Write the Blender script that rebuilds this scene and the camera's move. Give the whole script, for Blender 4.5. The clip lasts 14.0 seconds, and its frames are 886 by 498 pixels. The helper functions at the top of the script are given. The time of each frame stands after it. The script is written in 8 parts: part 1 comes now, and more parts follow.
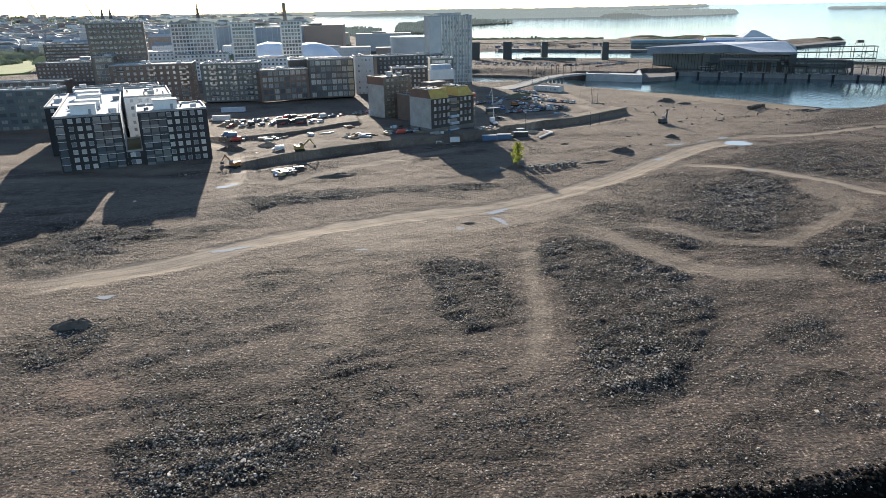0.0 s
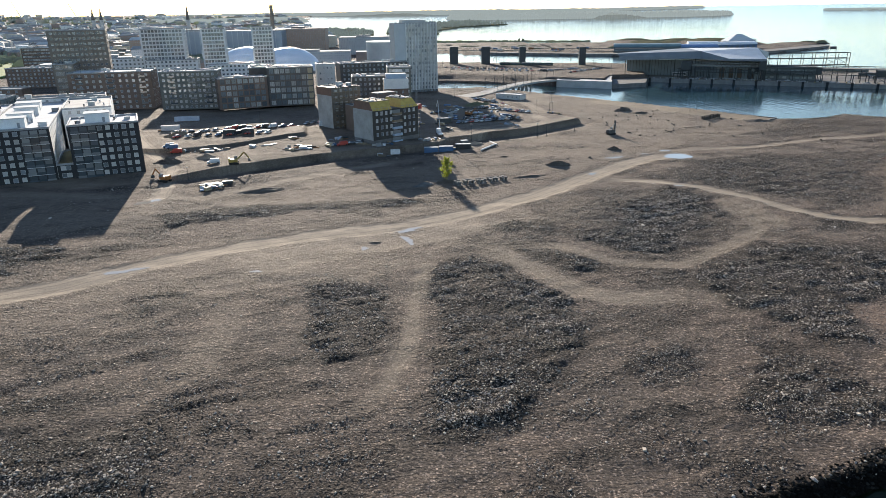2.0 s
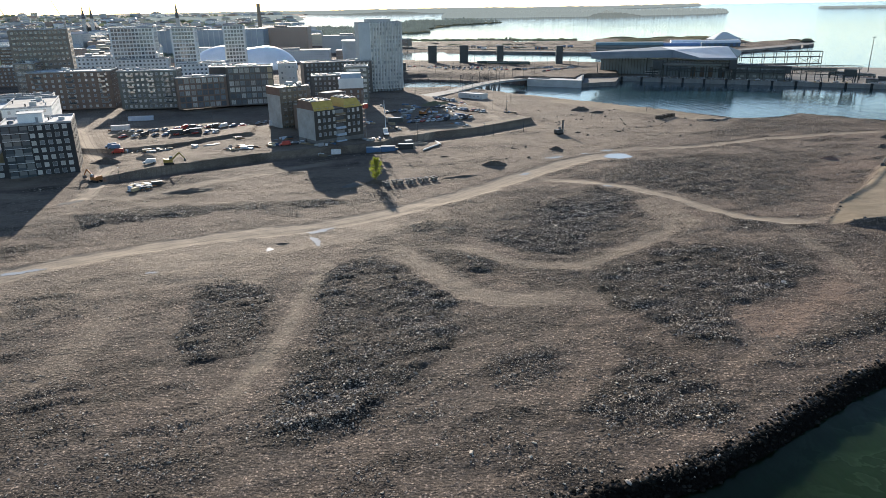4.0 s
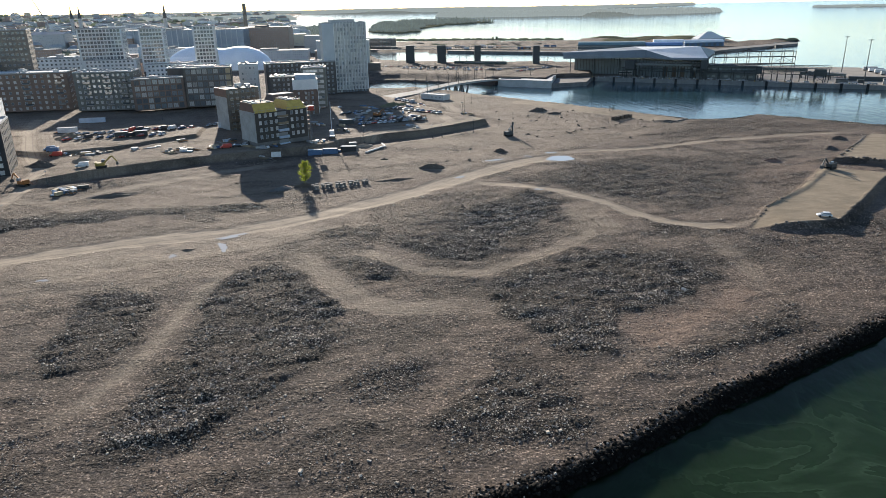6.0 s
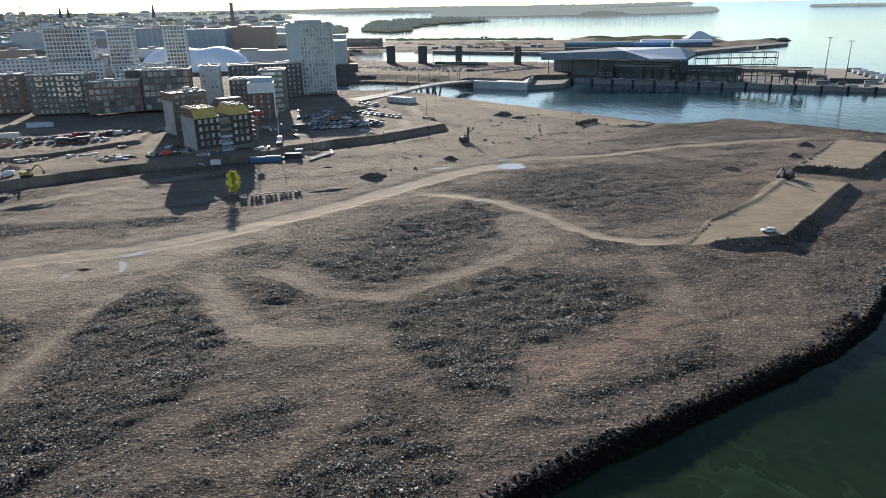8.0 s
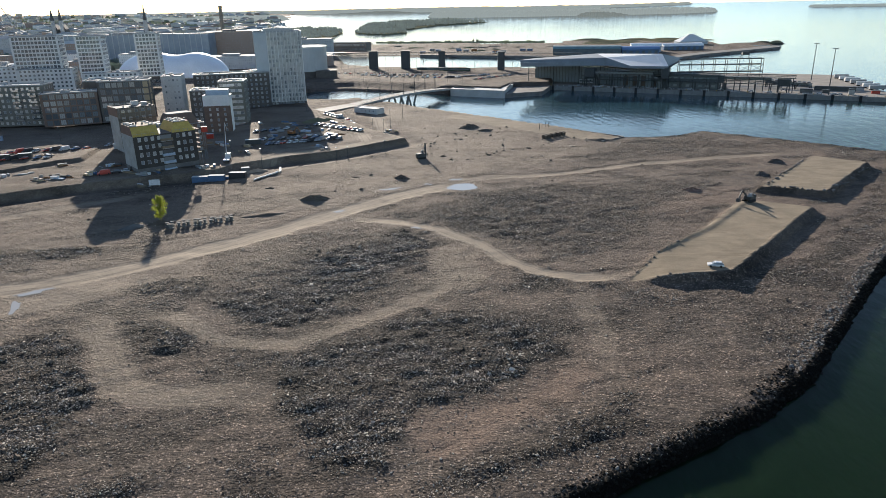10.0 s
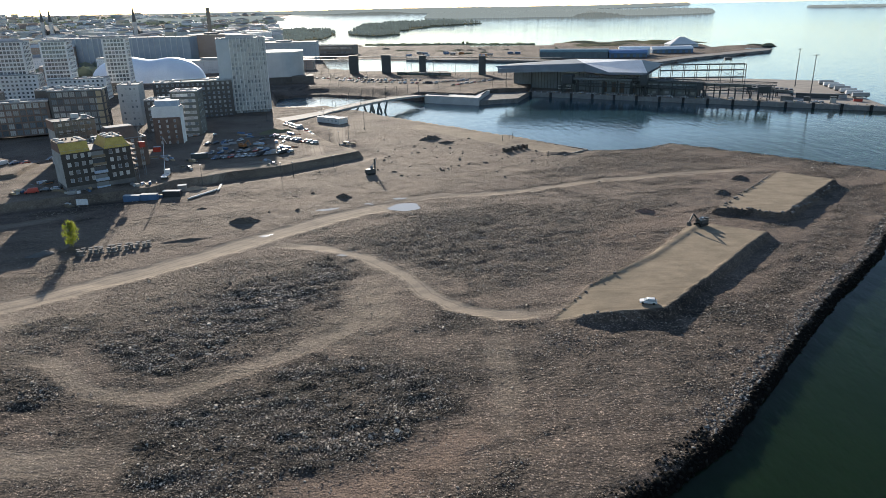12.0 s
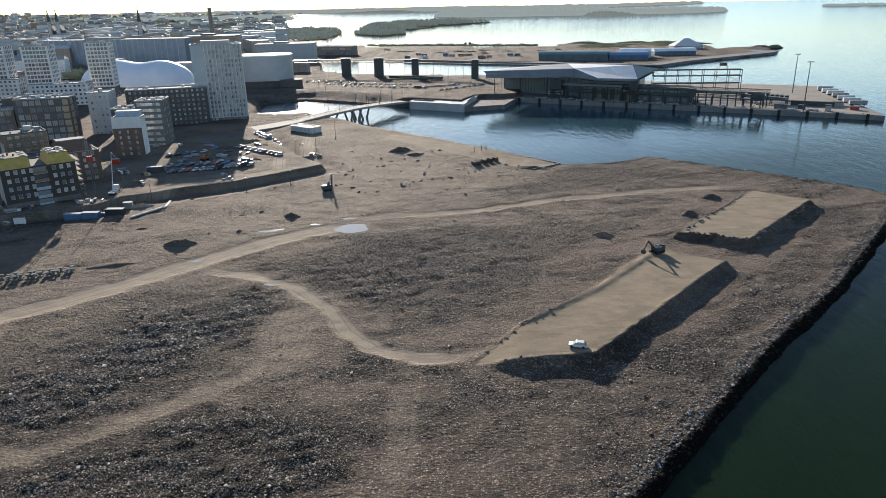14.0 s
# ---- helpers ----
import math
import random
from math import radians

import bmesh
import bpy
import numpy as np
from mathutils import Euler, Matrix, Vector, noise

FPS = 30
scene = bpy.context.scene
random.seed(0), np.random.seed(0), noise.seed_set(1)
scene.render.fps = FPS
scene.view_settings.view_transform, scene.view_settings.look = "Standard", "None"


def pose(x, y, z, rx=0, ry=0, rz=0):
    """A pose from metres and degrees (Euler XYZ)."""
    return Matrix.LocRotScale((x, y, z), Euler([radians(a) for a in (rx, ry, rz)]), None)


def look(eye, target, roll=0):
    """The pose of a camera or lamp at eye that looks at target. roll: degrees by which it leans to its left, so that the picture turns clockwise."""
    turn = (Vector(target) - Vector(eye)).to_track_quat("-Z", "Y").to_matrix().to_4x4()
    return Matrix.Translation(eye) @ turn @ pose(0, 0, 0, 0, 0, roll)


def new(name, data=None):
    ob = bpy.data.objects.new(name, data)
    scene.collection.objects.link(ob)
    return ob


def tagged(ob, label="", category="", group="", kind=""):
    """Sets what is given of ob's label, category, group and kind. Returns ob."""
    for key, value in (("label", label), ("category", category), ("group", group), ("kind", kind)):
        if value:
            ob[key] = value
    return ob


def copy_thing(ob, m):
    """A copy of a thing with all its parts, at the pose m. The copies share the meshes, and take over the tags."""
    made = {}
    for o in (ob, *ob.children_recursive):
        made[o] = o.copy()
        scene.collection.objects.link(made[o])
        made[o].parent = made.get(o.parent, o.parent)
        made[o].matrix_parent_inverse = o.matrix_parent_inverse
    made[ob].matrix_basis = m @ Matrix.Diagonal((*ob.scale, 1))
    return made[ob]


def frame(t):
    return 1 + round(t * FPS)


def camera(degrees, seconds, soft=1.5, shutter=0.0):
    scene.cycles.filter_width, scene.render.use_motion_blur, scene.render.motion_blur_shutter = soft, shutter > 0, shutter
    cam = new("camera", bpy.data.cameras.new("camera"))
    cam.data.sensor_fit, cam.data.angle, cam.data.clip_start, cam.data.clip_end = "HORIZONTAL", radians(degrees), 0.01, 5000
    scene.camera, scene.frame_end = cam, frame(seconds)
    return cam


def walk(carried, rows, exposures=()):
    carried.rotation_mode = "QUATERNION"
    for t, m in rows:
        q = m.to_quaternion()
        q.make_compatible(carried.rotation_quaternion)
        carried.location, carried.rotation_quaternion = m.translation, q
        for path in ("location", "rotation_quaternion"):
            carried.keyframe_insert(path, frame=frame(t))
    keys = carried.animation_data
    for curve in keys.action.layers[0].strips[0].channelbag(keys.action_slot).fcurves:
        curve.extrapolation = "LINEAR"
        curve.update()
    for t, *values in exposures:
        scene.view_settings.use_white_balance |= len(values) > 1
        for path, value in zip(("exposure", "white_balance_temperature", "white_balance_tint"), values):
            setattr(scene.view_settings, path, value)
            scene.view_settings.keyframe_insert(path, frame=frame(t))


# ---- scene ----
cam = camera(66.0, 14.0, 0.8)
PATH = [
    (0, (-10.555, -3.839, 58.012), (-10.601, -1.952, 57.351), -1.1),
    (0.5, (-3.588, -2.978, 59.676), (-3.636, -1.091, 59.016), -1.1),
    (1, (3.487, -1.975, 61.269), (3.44, -0.087, 60.609), -1.1),
    (1.5, (9.897, -1.288, 62.578), (9.851, 0.599, 61.916), -1.0),
    (2, (17.018, -0.878, 62.79), (16.972, 1.009, 62.129), -1.0),
    (2.5, (23.588, -0.456, 62.626), (23.54, 1.431, 61.965), -1.0),
    (3, (30.372, -0.396, 62.762), (30.325, 1.49, 62.099), -1.0),
    (5.5, (64.51, 1.137, 63.473), (64.464, 3.021, 62.806), -1.1),
    (6, (70.564, 4.117, 63.349), (70.52, 6.002, 62.681), -1.1),
    (6.5, (76.767, 6.87, 63.524), (76.721, 8.755, 62.856), -1.1),
    (7, (82.802, 10.265, 63.746), (82.757, 12.149, 63.077), -1.1),
    (7.5, (88.467, 13.791, 63.584), (88.421, 15.675, 62.915), -1.1),
    (8, (93.987, 17.965, 64.077), (93.942, 19.849, 63.406), -1.1),
    (10.5, (121.481, 38.529, 69.462), (121.431, 40.413, 68.792), -1.2),
    (11, (127.456, 42.855, 70.121), (127.406, 44.74, 69.453), -1.2),
    (11.5, (132.853, 46.859, 71.217), (132.802, 48.742, 70.547), -1.2),
    (12, (138.703, 50.96, 72.205), (138.651, 52.844, 71.534), -1.2),
    (12.5, (144.343, 54.567, 72.873), (144.29, 56.451, 72.204), -1.2),
    (13, (150.416, 58.748, 74.287), (150.361, 60.63, 73.614), -1.3),
    (13.5, (156.032, 62.748, 74.966), (155.977, 64.63, 74.293), -1.2),
    (14, (162.276, 66.49, 76.691), (162.187, 68.371, 76.015), -1.2),
]
walk(cam, [(t, look(eye, target, roll)) for t, eye, target, roll in PATH], [(0, 1.09, 6920, 10), (7, 0.96, 6920, 10), (14, 0.87, 6920, 10)])

# ---- light ----
SUN_EL, SUN_AZ = 15.0, 15.2          # degrees above the horizon; degrees left of straight ahead (+y)
sun_dir = Vector((-math.sin(radians(SUN_AZ)) * math.cos(radians(SUN_EL)), math.cos(radians(SUN_AZ)) * math.cos(radians(SUN_EL)), math.sin(radians(SUN_EL))))
world = bpy.data.worlds.new("world")
world.use_nodes = True
scene.world = world
wn = world.node_tree
wn.nodes.clear()
sky = wn.nodes.new("ShaderNodeTexSky")
sky.sky_type, sky.sun_disc = "NISHITA", False
sky.sun_elevation, sky.sun_rotation = radians(SUN_EL), radians(-SUN_AZ)
sky.altitude, sky.air_density, sky.dust_density, sky.ozone_density = 60, 0.85, 0.12, 2.2
bg = wn.nodes.new("ShaderNodeBackground")
bg.inputs["Strength"].default_value = 0.108
wout = wn.nodes.new("ShaderNodeOutputWorld")
wn.links.new(sky.outputs[0], bg.inputs[0])
wn.links.new(bg.outputs[0], wout.inputs[0])
sun = new("sun", bpy.data.lights.new("sun", "SUN"))
sun.data.energy, sun.data.angle, sun.data.color = 5.0, radians(0.53), (1.0, 0.93, 0.84)
sun.matrix_world = look(sun_dir * 300, (0, 0, 0))
scene.view_settings.exposure = 0.0


# ---- materials ----
def nodes_of(m):
    m.use_nodes = True
    return m.node_tree.nodes, m.node_tree.links, m.node_tree.nodes["Principled BSDF"]


def noise_node(n, l, scale, detail=4, rough=0.55, coord=None):
    t = n.new("ShaderNodeTexNoise")
    t.inputs["Scale"].default_value, t.inputs["Detail"].default_value, t.inputs["Roughness"].default_value = scale, detail, rough
    if coord is not None:
        l.new(coord, t.inputs["Vector"])
    return t.outputs["Fac"]


def ramp(n, l, fac, stops):
    r = n.new("ShaderNodeValToRGB")
    while len(r.color_ramp.elements) < len(stops):
        r.color_ramp.elements.new(0.5)
    for e, (p, c) in zip(r.color_ramp.elements, stops):
        e.position, e.color = p, (*c, 1) if len(c) == 3 else c
    l.new(fac, r.inputs[0])
    return r.outputs[0]


def mixed(n, l, fac, a, b, mode="MIX"):
    m = n.new("ShaderNodeMix")
    m.data_type, m.blend_type = "RGBA", mode
    for sock, v in ((m.inputs[0], fac), (m.inputs[6], a), (m.inputs[7], b)):
        if isinstance(v, (int, float)):
            sock.default_value = v
        elif isinstance(v, tuple):
            sock.default_value = (*v, 1)
        else:
            l.new(v, sock)
    return m.outputs[2]


def maths(n, l, op, a, b=0.0, c=0.0, clamp=False):
    m = n.new("ShaderNodeMath")
    m.operation, m.use_clamp = op, clamp
    for sock, v in zip(m.inputs, (a, b, c)):
        if isinstance(v, (int, float)):
            sock.default_value = v
        else:
            l.new(v, sock)
    return m.outputs[0]


def bumped(n, l, bsdf, height, dist, strength=1.0):
    b = n.new("ShaderNodeBump")
    b.inputs["Distance"].default_value, b.inputs["Strength"].default_value = dist, strength
    l.new(height, b.inputs["Height"])
    l.new(b.outputs[0], bsdf.inputs["Normal"])


def mat(name, c1, c2=None, rough=0.8, scale=0.25, fine=3.0, bump=0.02, metal=0.0, per_object=0.12):
    """A worn surface: two colours mixed by broad stains, fine grain, and a small change from piece to piece."""
    m = bpy.data.materials.new(name)
    n, l, p = nodes_of(m)
    pos = n.new("ShaderNodeNewGeometry").outputs["Position"]
    c2 = c2 or tuple(v * 0.75 for v in c1)
    broad = noise_node(n, l, scale, 5, 0.6, pos)
    grain = noise_node(n, l, fine, 4, 0.6, pos)
    col = mixed(n, l, ramp(n, l, broad, [(0.35, (0, 0, 0)), (0.65, (1, 1, 1))]), c1, c2)
    k = maths(n, l, "MULTIPLY_ADD", grain, 0.5, 0.75)
    rnd = n.new("ShaderNodeObjectInfo").outputs["Random"]
    k = maths(n, l, "MULTIPLY", k, maths(n, l, "MULTIPLY_ADD", rnd, per_object * 2, 1 - per_object))
    v = n.new("ShaderNodeVectorMath")
    v.operation = "SCALE"
    l.new(col, v.inputs[0])
    l.new(k, v.inputs["Scale"])
    l.new(v.outputs[0], p.inputs["Base Color"])
    p.inputs["Metallic"].default_value = metal
    l.new(maths(n, l, "MULTIPLY_ADD", grain, 0.2, rough - 0.1, True), p.inputs["Roughness"])
    if bump:
        bumped(n, l, p, grain, bump)
    return m


def glass_mat(name, dark, light, share):
    """Window glass: mirror-like, over a dark room or, in some panes, pale blinds and painted sky reflection."""
    m = bpy.data.materials.new(name)
    n, l, p = nodes_of(m)
    rnd = n.new("ShaderNodeObjectInfo").outputs["Random"]
    col = ramp(n, l, rnd, [(0.0, dark), (1 - share, tuple(v * 2 for v in dark)), (min(1 - share + 0.05, 0.99), light), (1.0, tuple(v * 0.6 for v in light))])
    l.new(col, p.inputs["Base Color"])
    p.inputs["Roughness"].default_value, p.inputs["IOR"].default_value = 0.06, 1.52
    p.inputs["Specular IOR Level"].default_value = 0.9
    return m


WHITE = mat("white_render", (0.74, 0.74, 0.72), (0.62, 0.62, 0.61), 0.75, 0.15)
PALE = mat("pale_grey_render", (0.55, 0.54, 0.52), (0.45, 0.44, 0.42), 0.8, 0.15)
TAN = mat("tan_panel", (0.42, 0.33, 0.22), (0.34, 0.25, 0.15), 0.75)
DARKBRICK = mat("dark_brick", (0.12, 0.108, 0.097), (0.09, 0.08, 0.073), 0.85, 0.3, 5)
NIGHTBRICK = mat("dark_brown_brick", (0.075, 0.066, 0.058), (0.055, 0.048, 0.044), 0.85, 0.3, 5)
BLACKBRICK = mat("black_brick", (0.035, 0.034, 0.036), (0.025, 0.025, 0.027), 0.8, 0.3, 5)
BROWNBRICK = mat("brown_brick", (0.19, 0.135, 0.105), (0.145, 0.10, 0.08), 0.85, 0.3, 5)
REDBRICK = mat("red_brick", (0.22, 0.125, 0.09), (0.17, 0.10, 0.075), 0.85, 0.3, 5)
GREENGREY = mat("green_grey_brick", (0.16, 0.16, 0.142), (0.125, 0.127, 0.113), 0.85, 0.3, 5)
TAUPE = mat("taupe_cladding", (0.20, 0.175, 0.145), (0.16, 0.138, 0.115), 0.7, 0.3, 5)
CONCRETE = mat("concrete", (0.40, 0.39, 0.37), (0.30, 0.29, 0.27), 0.85, 0.2, 2.5)
CEMENT = mat("grey_cast_concrete", (0.26, 0.255, 0.245), (0.19, 0.185, 0.18), 0.85, 0.4, 3)
DARKCONC = mat("weathered_concrete", (0.20, 0.19, 0.18), (0.13, 0.125, 0.12), 0.9, 0.25, 2.5)
METALGREY = mat("grey_metal_cladding", (0.42, 0.45, 0.48), (0.36, 0.39, 0.42), 0.45, 0.1, 2, 0.005, 0.4)
BLUEMETAL = mat("blue_grey_cladding", (0.33, 0.38, 0.44), (0.27, 0.32, 0.38), 0.5, 0.1, 2, 0.005, 0.3)
TEAL = mat("dark_teal_cladding", (0.10, 0.135, 0.15), (0.075, 0.10, 0.115), 0.5, 0.1, 2, 0.005, 0.2)
STEEL = mat("dark_painted_steel", (0.068, 0.074, 0.076), (0.05, 0.056, 0.057), 0.6, 0.5, 4, 0.005, 0.2)
GALV = mat("galvanised_steel", (0.34, 0.35, 0.36), (0.27, 0.28, 0.29), 0.62, 0.5, 4, 0.003, 0.5)
ROOFGREY = mat("gravel_roof", (0.33, 0.32, 0.31), (0.24, 0.235, 0.23), 0.85, 0.2, 3)
ROOFDARK = mat("bitumen_roof", (0.10, 0.10, 0.10), (0.075, 0.075, 0.075), 0.75, 0.2, 3)
ROOFWHITE = mat("white_roof_membrane", (0.50, 0.51, 0.52), (0.38, 0.39, 0.40), 0.85, 0.15, 3)
PALEROOF = mat("pale_metal_roof", (0.78, 0.79, 0.80), (0.66, 0.67, 0.68), 0.6, 0.08, 2, 0.004)
YELLOW = mat("yellow_insulation_board", (0.60, 0.43, 0.12), (0.50, 0.345, 0.085), 0.75, 0.5, 3)
BLUEWRAP = mat("pale_blue_wrapping", (0.42, 0.50, 0.60), (0.34, 0.42, 0.52), 0.6, 0.5, 3)
DOMEWHITE = mat("white_membrane", (0.66, 0.71, 0.78), (0.56, 0.62, 0.70), 0.4, 0.05, 1.5, 0.01)
FRAMEWHITE = mat("white_window_frame", (0.68, 0.68, 0.67), None, 0.5, 0.5, 5, 0)
FRAMEDARK = mat("dark_window_frame", (0.05, 0.05, 0.05), None, 0.5, 0.5, 5, 0)
# Panes are paled here: blinds plus bright sky reflection put into the colour.
GLASS = glass_mat("window_glass", (0.13, 0.145, 0.155), (0.58, 0.57, 0.54), 0.55)
GLASSDIM = glass_mat("tinted_glass", (0.06, 0.07, 0.078), (0.26, 0.27, 0.27), 0.40)
GLASSLOFT = glass_mat("loft_glass", (0.10, 0.112, 0.118), (0.46, 0.45, 0.42), 0.5)
RUST = mat("orange_machine_paint", (0.34, 0.14, 0.04), (0.27, 0.10, 0.03), 0.5, 1.5, 8, 0.003)
YELLOWPAINT = mat("yellow_machine_paint", (0.38, 0.26, 0.06), (0.30, 0.20, 0.045), 0.5, 1.5, 8, 0.003)
REDPAINT = mat("red_paint", (0.45, 0.05, 0.03), (0.36, 0.04, 0.025), 0.5, 1.5, 8, 0.003)
BLUEPAINT = mat("blue_paint", (0.07, 0.14, 0.26), (0.05, 0.11, 0.2), 0.5, 1.0, 8, 0.003)
WHITEPAINT = mat("white_paint", (0.62, 0.62, 0.62), (0.52, 0.52, 0.52), 0.5, 1.0, 8, 0)
BLACKPAINT = mat("dark_paint", (0.03, 0.03, 0.035), (0.02, 0.02, 0.025), 0.5, 1.0, 8, 0)
SILVER = mat("silver_car_paint", (0.30, 0.31, 0.32), (0.26, 0.27, 0.28), 0.5, 1.0, 8, 0, 0.3)
RUBBER = mat("rubber", (0.02, 0.02, 0.02), None, 0.85, 2, 10, 0)
WOOD = mat("weathered_timber", (0.26, 0.20, 0.13), (0.18, 0.14, 0.10), 0.85, 0.6, 6)
ROCKY = mat("grey_blasted_rock", (0.19, 0.172, 0.155), (0.125, 0.112, 0.10), 0.92, 0.35, 5, 0.03, 0, 0.3)
ROCKDARK = mat("dark_blasted_rock", (0.16, 0.155, 0.15), (0.10, 0.097, 0.095), 0.8, 0.35, 5, 0.03, 0, 0.3)
SOIL = mat("dark_soil", (0.12, 0.095, 0.075), (0.085, 0.068, 0.055), 0.95, 0.5, 4, 0.08)
SAND = mat("tan_sand_fill", (0.34, 0.26, 0.19), (0.28, 0.21, 0.155), 0.95, 0.12, 2.5, 0.05)
ASPHALT = mat("asphalt", (0.085, 0.083, 0.08), (0.06, 0.058, 0.056), 0.9, 0.1, 3)
LEAF = mat("spring_leaves", (0.16, 0.21, 0.035), (0.12, 0.16, 0.025), 0.6, 0.8, 6, 0)
FOREST = mat("dark_foliage", (0.055, 0.075, 0.035), (0.04, 0.055, 0.028), 0.8, 0.05, 0.6, 0.3)
GREENLAWN = mat("spring_lawn", (0.20, 0.25, 0.06), (0.15, 0.19, 0.05), 0.95, 0.05, 1.0, 0.1)
GRASSY = mat("rough_grass", (0.20, 0.19, 0.12), (0.15, 0.14, 0.095), 0.95, 0.08, 1.0, 0.1)
# FARLAND is paled so that haze over distant trees sits in its colour.
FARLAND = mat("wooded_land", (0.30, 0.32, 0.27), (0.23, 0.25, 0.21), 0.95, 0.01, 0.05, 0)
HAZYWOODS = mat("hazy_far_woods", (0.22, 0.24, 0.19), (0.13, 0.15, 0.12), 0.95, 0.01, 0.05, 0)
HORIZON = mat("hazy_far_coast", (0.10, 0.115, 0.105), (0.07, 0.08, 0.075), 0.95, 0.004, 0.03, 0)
# Distance haze over the far woods and coast is painted in as a faint glow.
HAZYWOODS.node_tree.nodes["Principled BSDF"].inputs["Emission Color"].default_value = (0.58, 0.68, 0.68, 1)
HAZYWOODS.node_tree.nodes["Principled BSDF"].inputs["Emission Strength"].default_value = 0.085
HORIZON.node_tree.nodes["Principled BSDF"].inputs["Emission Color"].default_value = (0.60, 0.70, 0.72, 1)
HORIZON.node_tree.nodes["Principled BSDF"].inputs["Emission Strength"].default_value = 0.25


def translucent(m, share, colour):
    """Lets light through thin leaves."""
    n, l, p = nodes_of(m)
    t, mx = n.new("ShaderNodeBsdfTranslucent"), n.new("ShaderNodeMixShader")
    t.inputs[0].default_value = (*colour, 1)
    mx.inputs[0].default_value = share
    l.new(p.outputs[0], mx.inputs[1])
    l.new(t.outputs[0], mx.inputs[2])
    l.new(mx.outputs[0], n["Material Output"].inputs["Surface"])


translucent(LEAF, 0.42, (0.34, 0.38, 0.05))
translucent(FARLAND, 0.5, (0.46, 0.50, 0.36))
for far_mat in (HORIZON, HAZYWOODS, FARLAND, FOREST, GRASSY):
    far_mat.node_tree.nodes["Principled BSDF"].inputs["Specular IOR Level"].default_value = 0.0


for dusty in (CONCRETE, CEMENT, DARKCONC, ASPHALT):
    dusty.node_tree.nodes["Principled BSDF"].inputs["Specular IOR Level"].default_value = 0.2


# ---- builders ----
class Mesh:
    """Collects faces of one mesh."""

    def __init__(self):
        self.v, self.f, self.m = [], [], []

    def quad(self, a, b, c, d, m=0):
        i = len(self.v)
        self.v += [a, b, c, d]
        self.f.append((i, i + 1, i + 2, i + 3))
        self.m.append(m)

    def face(self, pts, m=0):
        i = len(self.v)
        self.v += pts
        self.f.append(tuple(range(i, i + len(pts))))
        self.m.append(m)

    def box(self, x0, y0, z0, x1, y1, z1, m=0):
        self.prism([(x0, y0), (x1, y0), (x1, y1), (x0, y1)], z0, z1, m)

    def prism(self, ring, z0, z1, m=0, top=None):
        """A ring of (x, y), counter-clockwise, drawn up from z0 to z1; top: another ring for the upper end."""
        top = top or ring
        n, i = len(ring), len(self.v)
        self.v += [(x, y, z0) for x, y in ring] + [(x, y, z1) for x, y in top]
        for k in range(n):
            self.f.append((i + k, i + (k + 1) % n, i + n + (k + 1) % n, i + n + k))
        self.f += [tuple(i + n + k for k in range(n)), tuple(i + k for k in reversed(range(n)))]
        self.m += [m] * (n + 2)

    def bar(self, a, b, r, sides=6, m=0, r2=None):
        """A rod from a to b."""
        a, b = Vector(a), Vector(b)
        q = (b - a).to_track_quat("Z", "Y")
        i, r2 = len(self.v), r if r2 is None else r2
        for p, rad in ((a, r), (b, r2)):
            for k in range(sides):
                t = 2 * math.pi * (k + 0.5) / sides
                self.v.append(tuple(p + q @ Vector((rad * math.cos(t), rad * math.sin(t), 0))))
        for k in range(sides):
            self.f.append((i + k, i + (k + 1) % sides, i + sides + (k + 1) % sides, i + sides + k))
        self.f += [tuple(i + sides + k for k in range(sides)), tuple(i + k for k in reversed(range(sides)))]
        self.m += [m] * (sides + 2)

    def tube(self, pts, r, m=0):
        """One square rod bent along a line of points."""
        i = len(self.v)
        for x, y, z in pts:
            self.v += [(x - r, y - r, z), (x + r, y - r, z), (x + r, y + r, z), (x - r, y + r, z)]
        for k in range(len(pts) - 1):
            for j in range(4):
                self.f.append((i + 4 * k + j, i + 4 * k + (j + 1) % 4, i + 4 * k + 4 + (j + 1) % 4, i + 4 * k + 4 + j))
                self.m.append(m)

    def data(self, name, mats):
        me = bpy.data.meshes.new(name)
        me.from_pydata(self.v, [], self.f)
        for x in mats if isinstance(mats, (list, tuple)) else [mats]:
            me.materials.append(x)
        me.polygons.foreach_set("material_index", self.m)
        me.update()
        return me


def part(name, mesh, mats, parent=None, label="", m=None):
    ob = new(name, mesh.data(name, mats) if isinstance(mesh, Mesh) else mesh)
    ob.parent = parent
    if m is not None:
        ob.matrix_basis = m
    return tagged(ob, label)


def thing(name, label, category, m, group="", kind=""):
    """An Empty at the base of a thing."""
    ob = new(name)
    ob.matrix_basis = m
    ob.empty_display_size = 0.5
    return tagged(ob, label, category, group, kind)


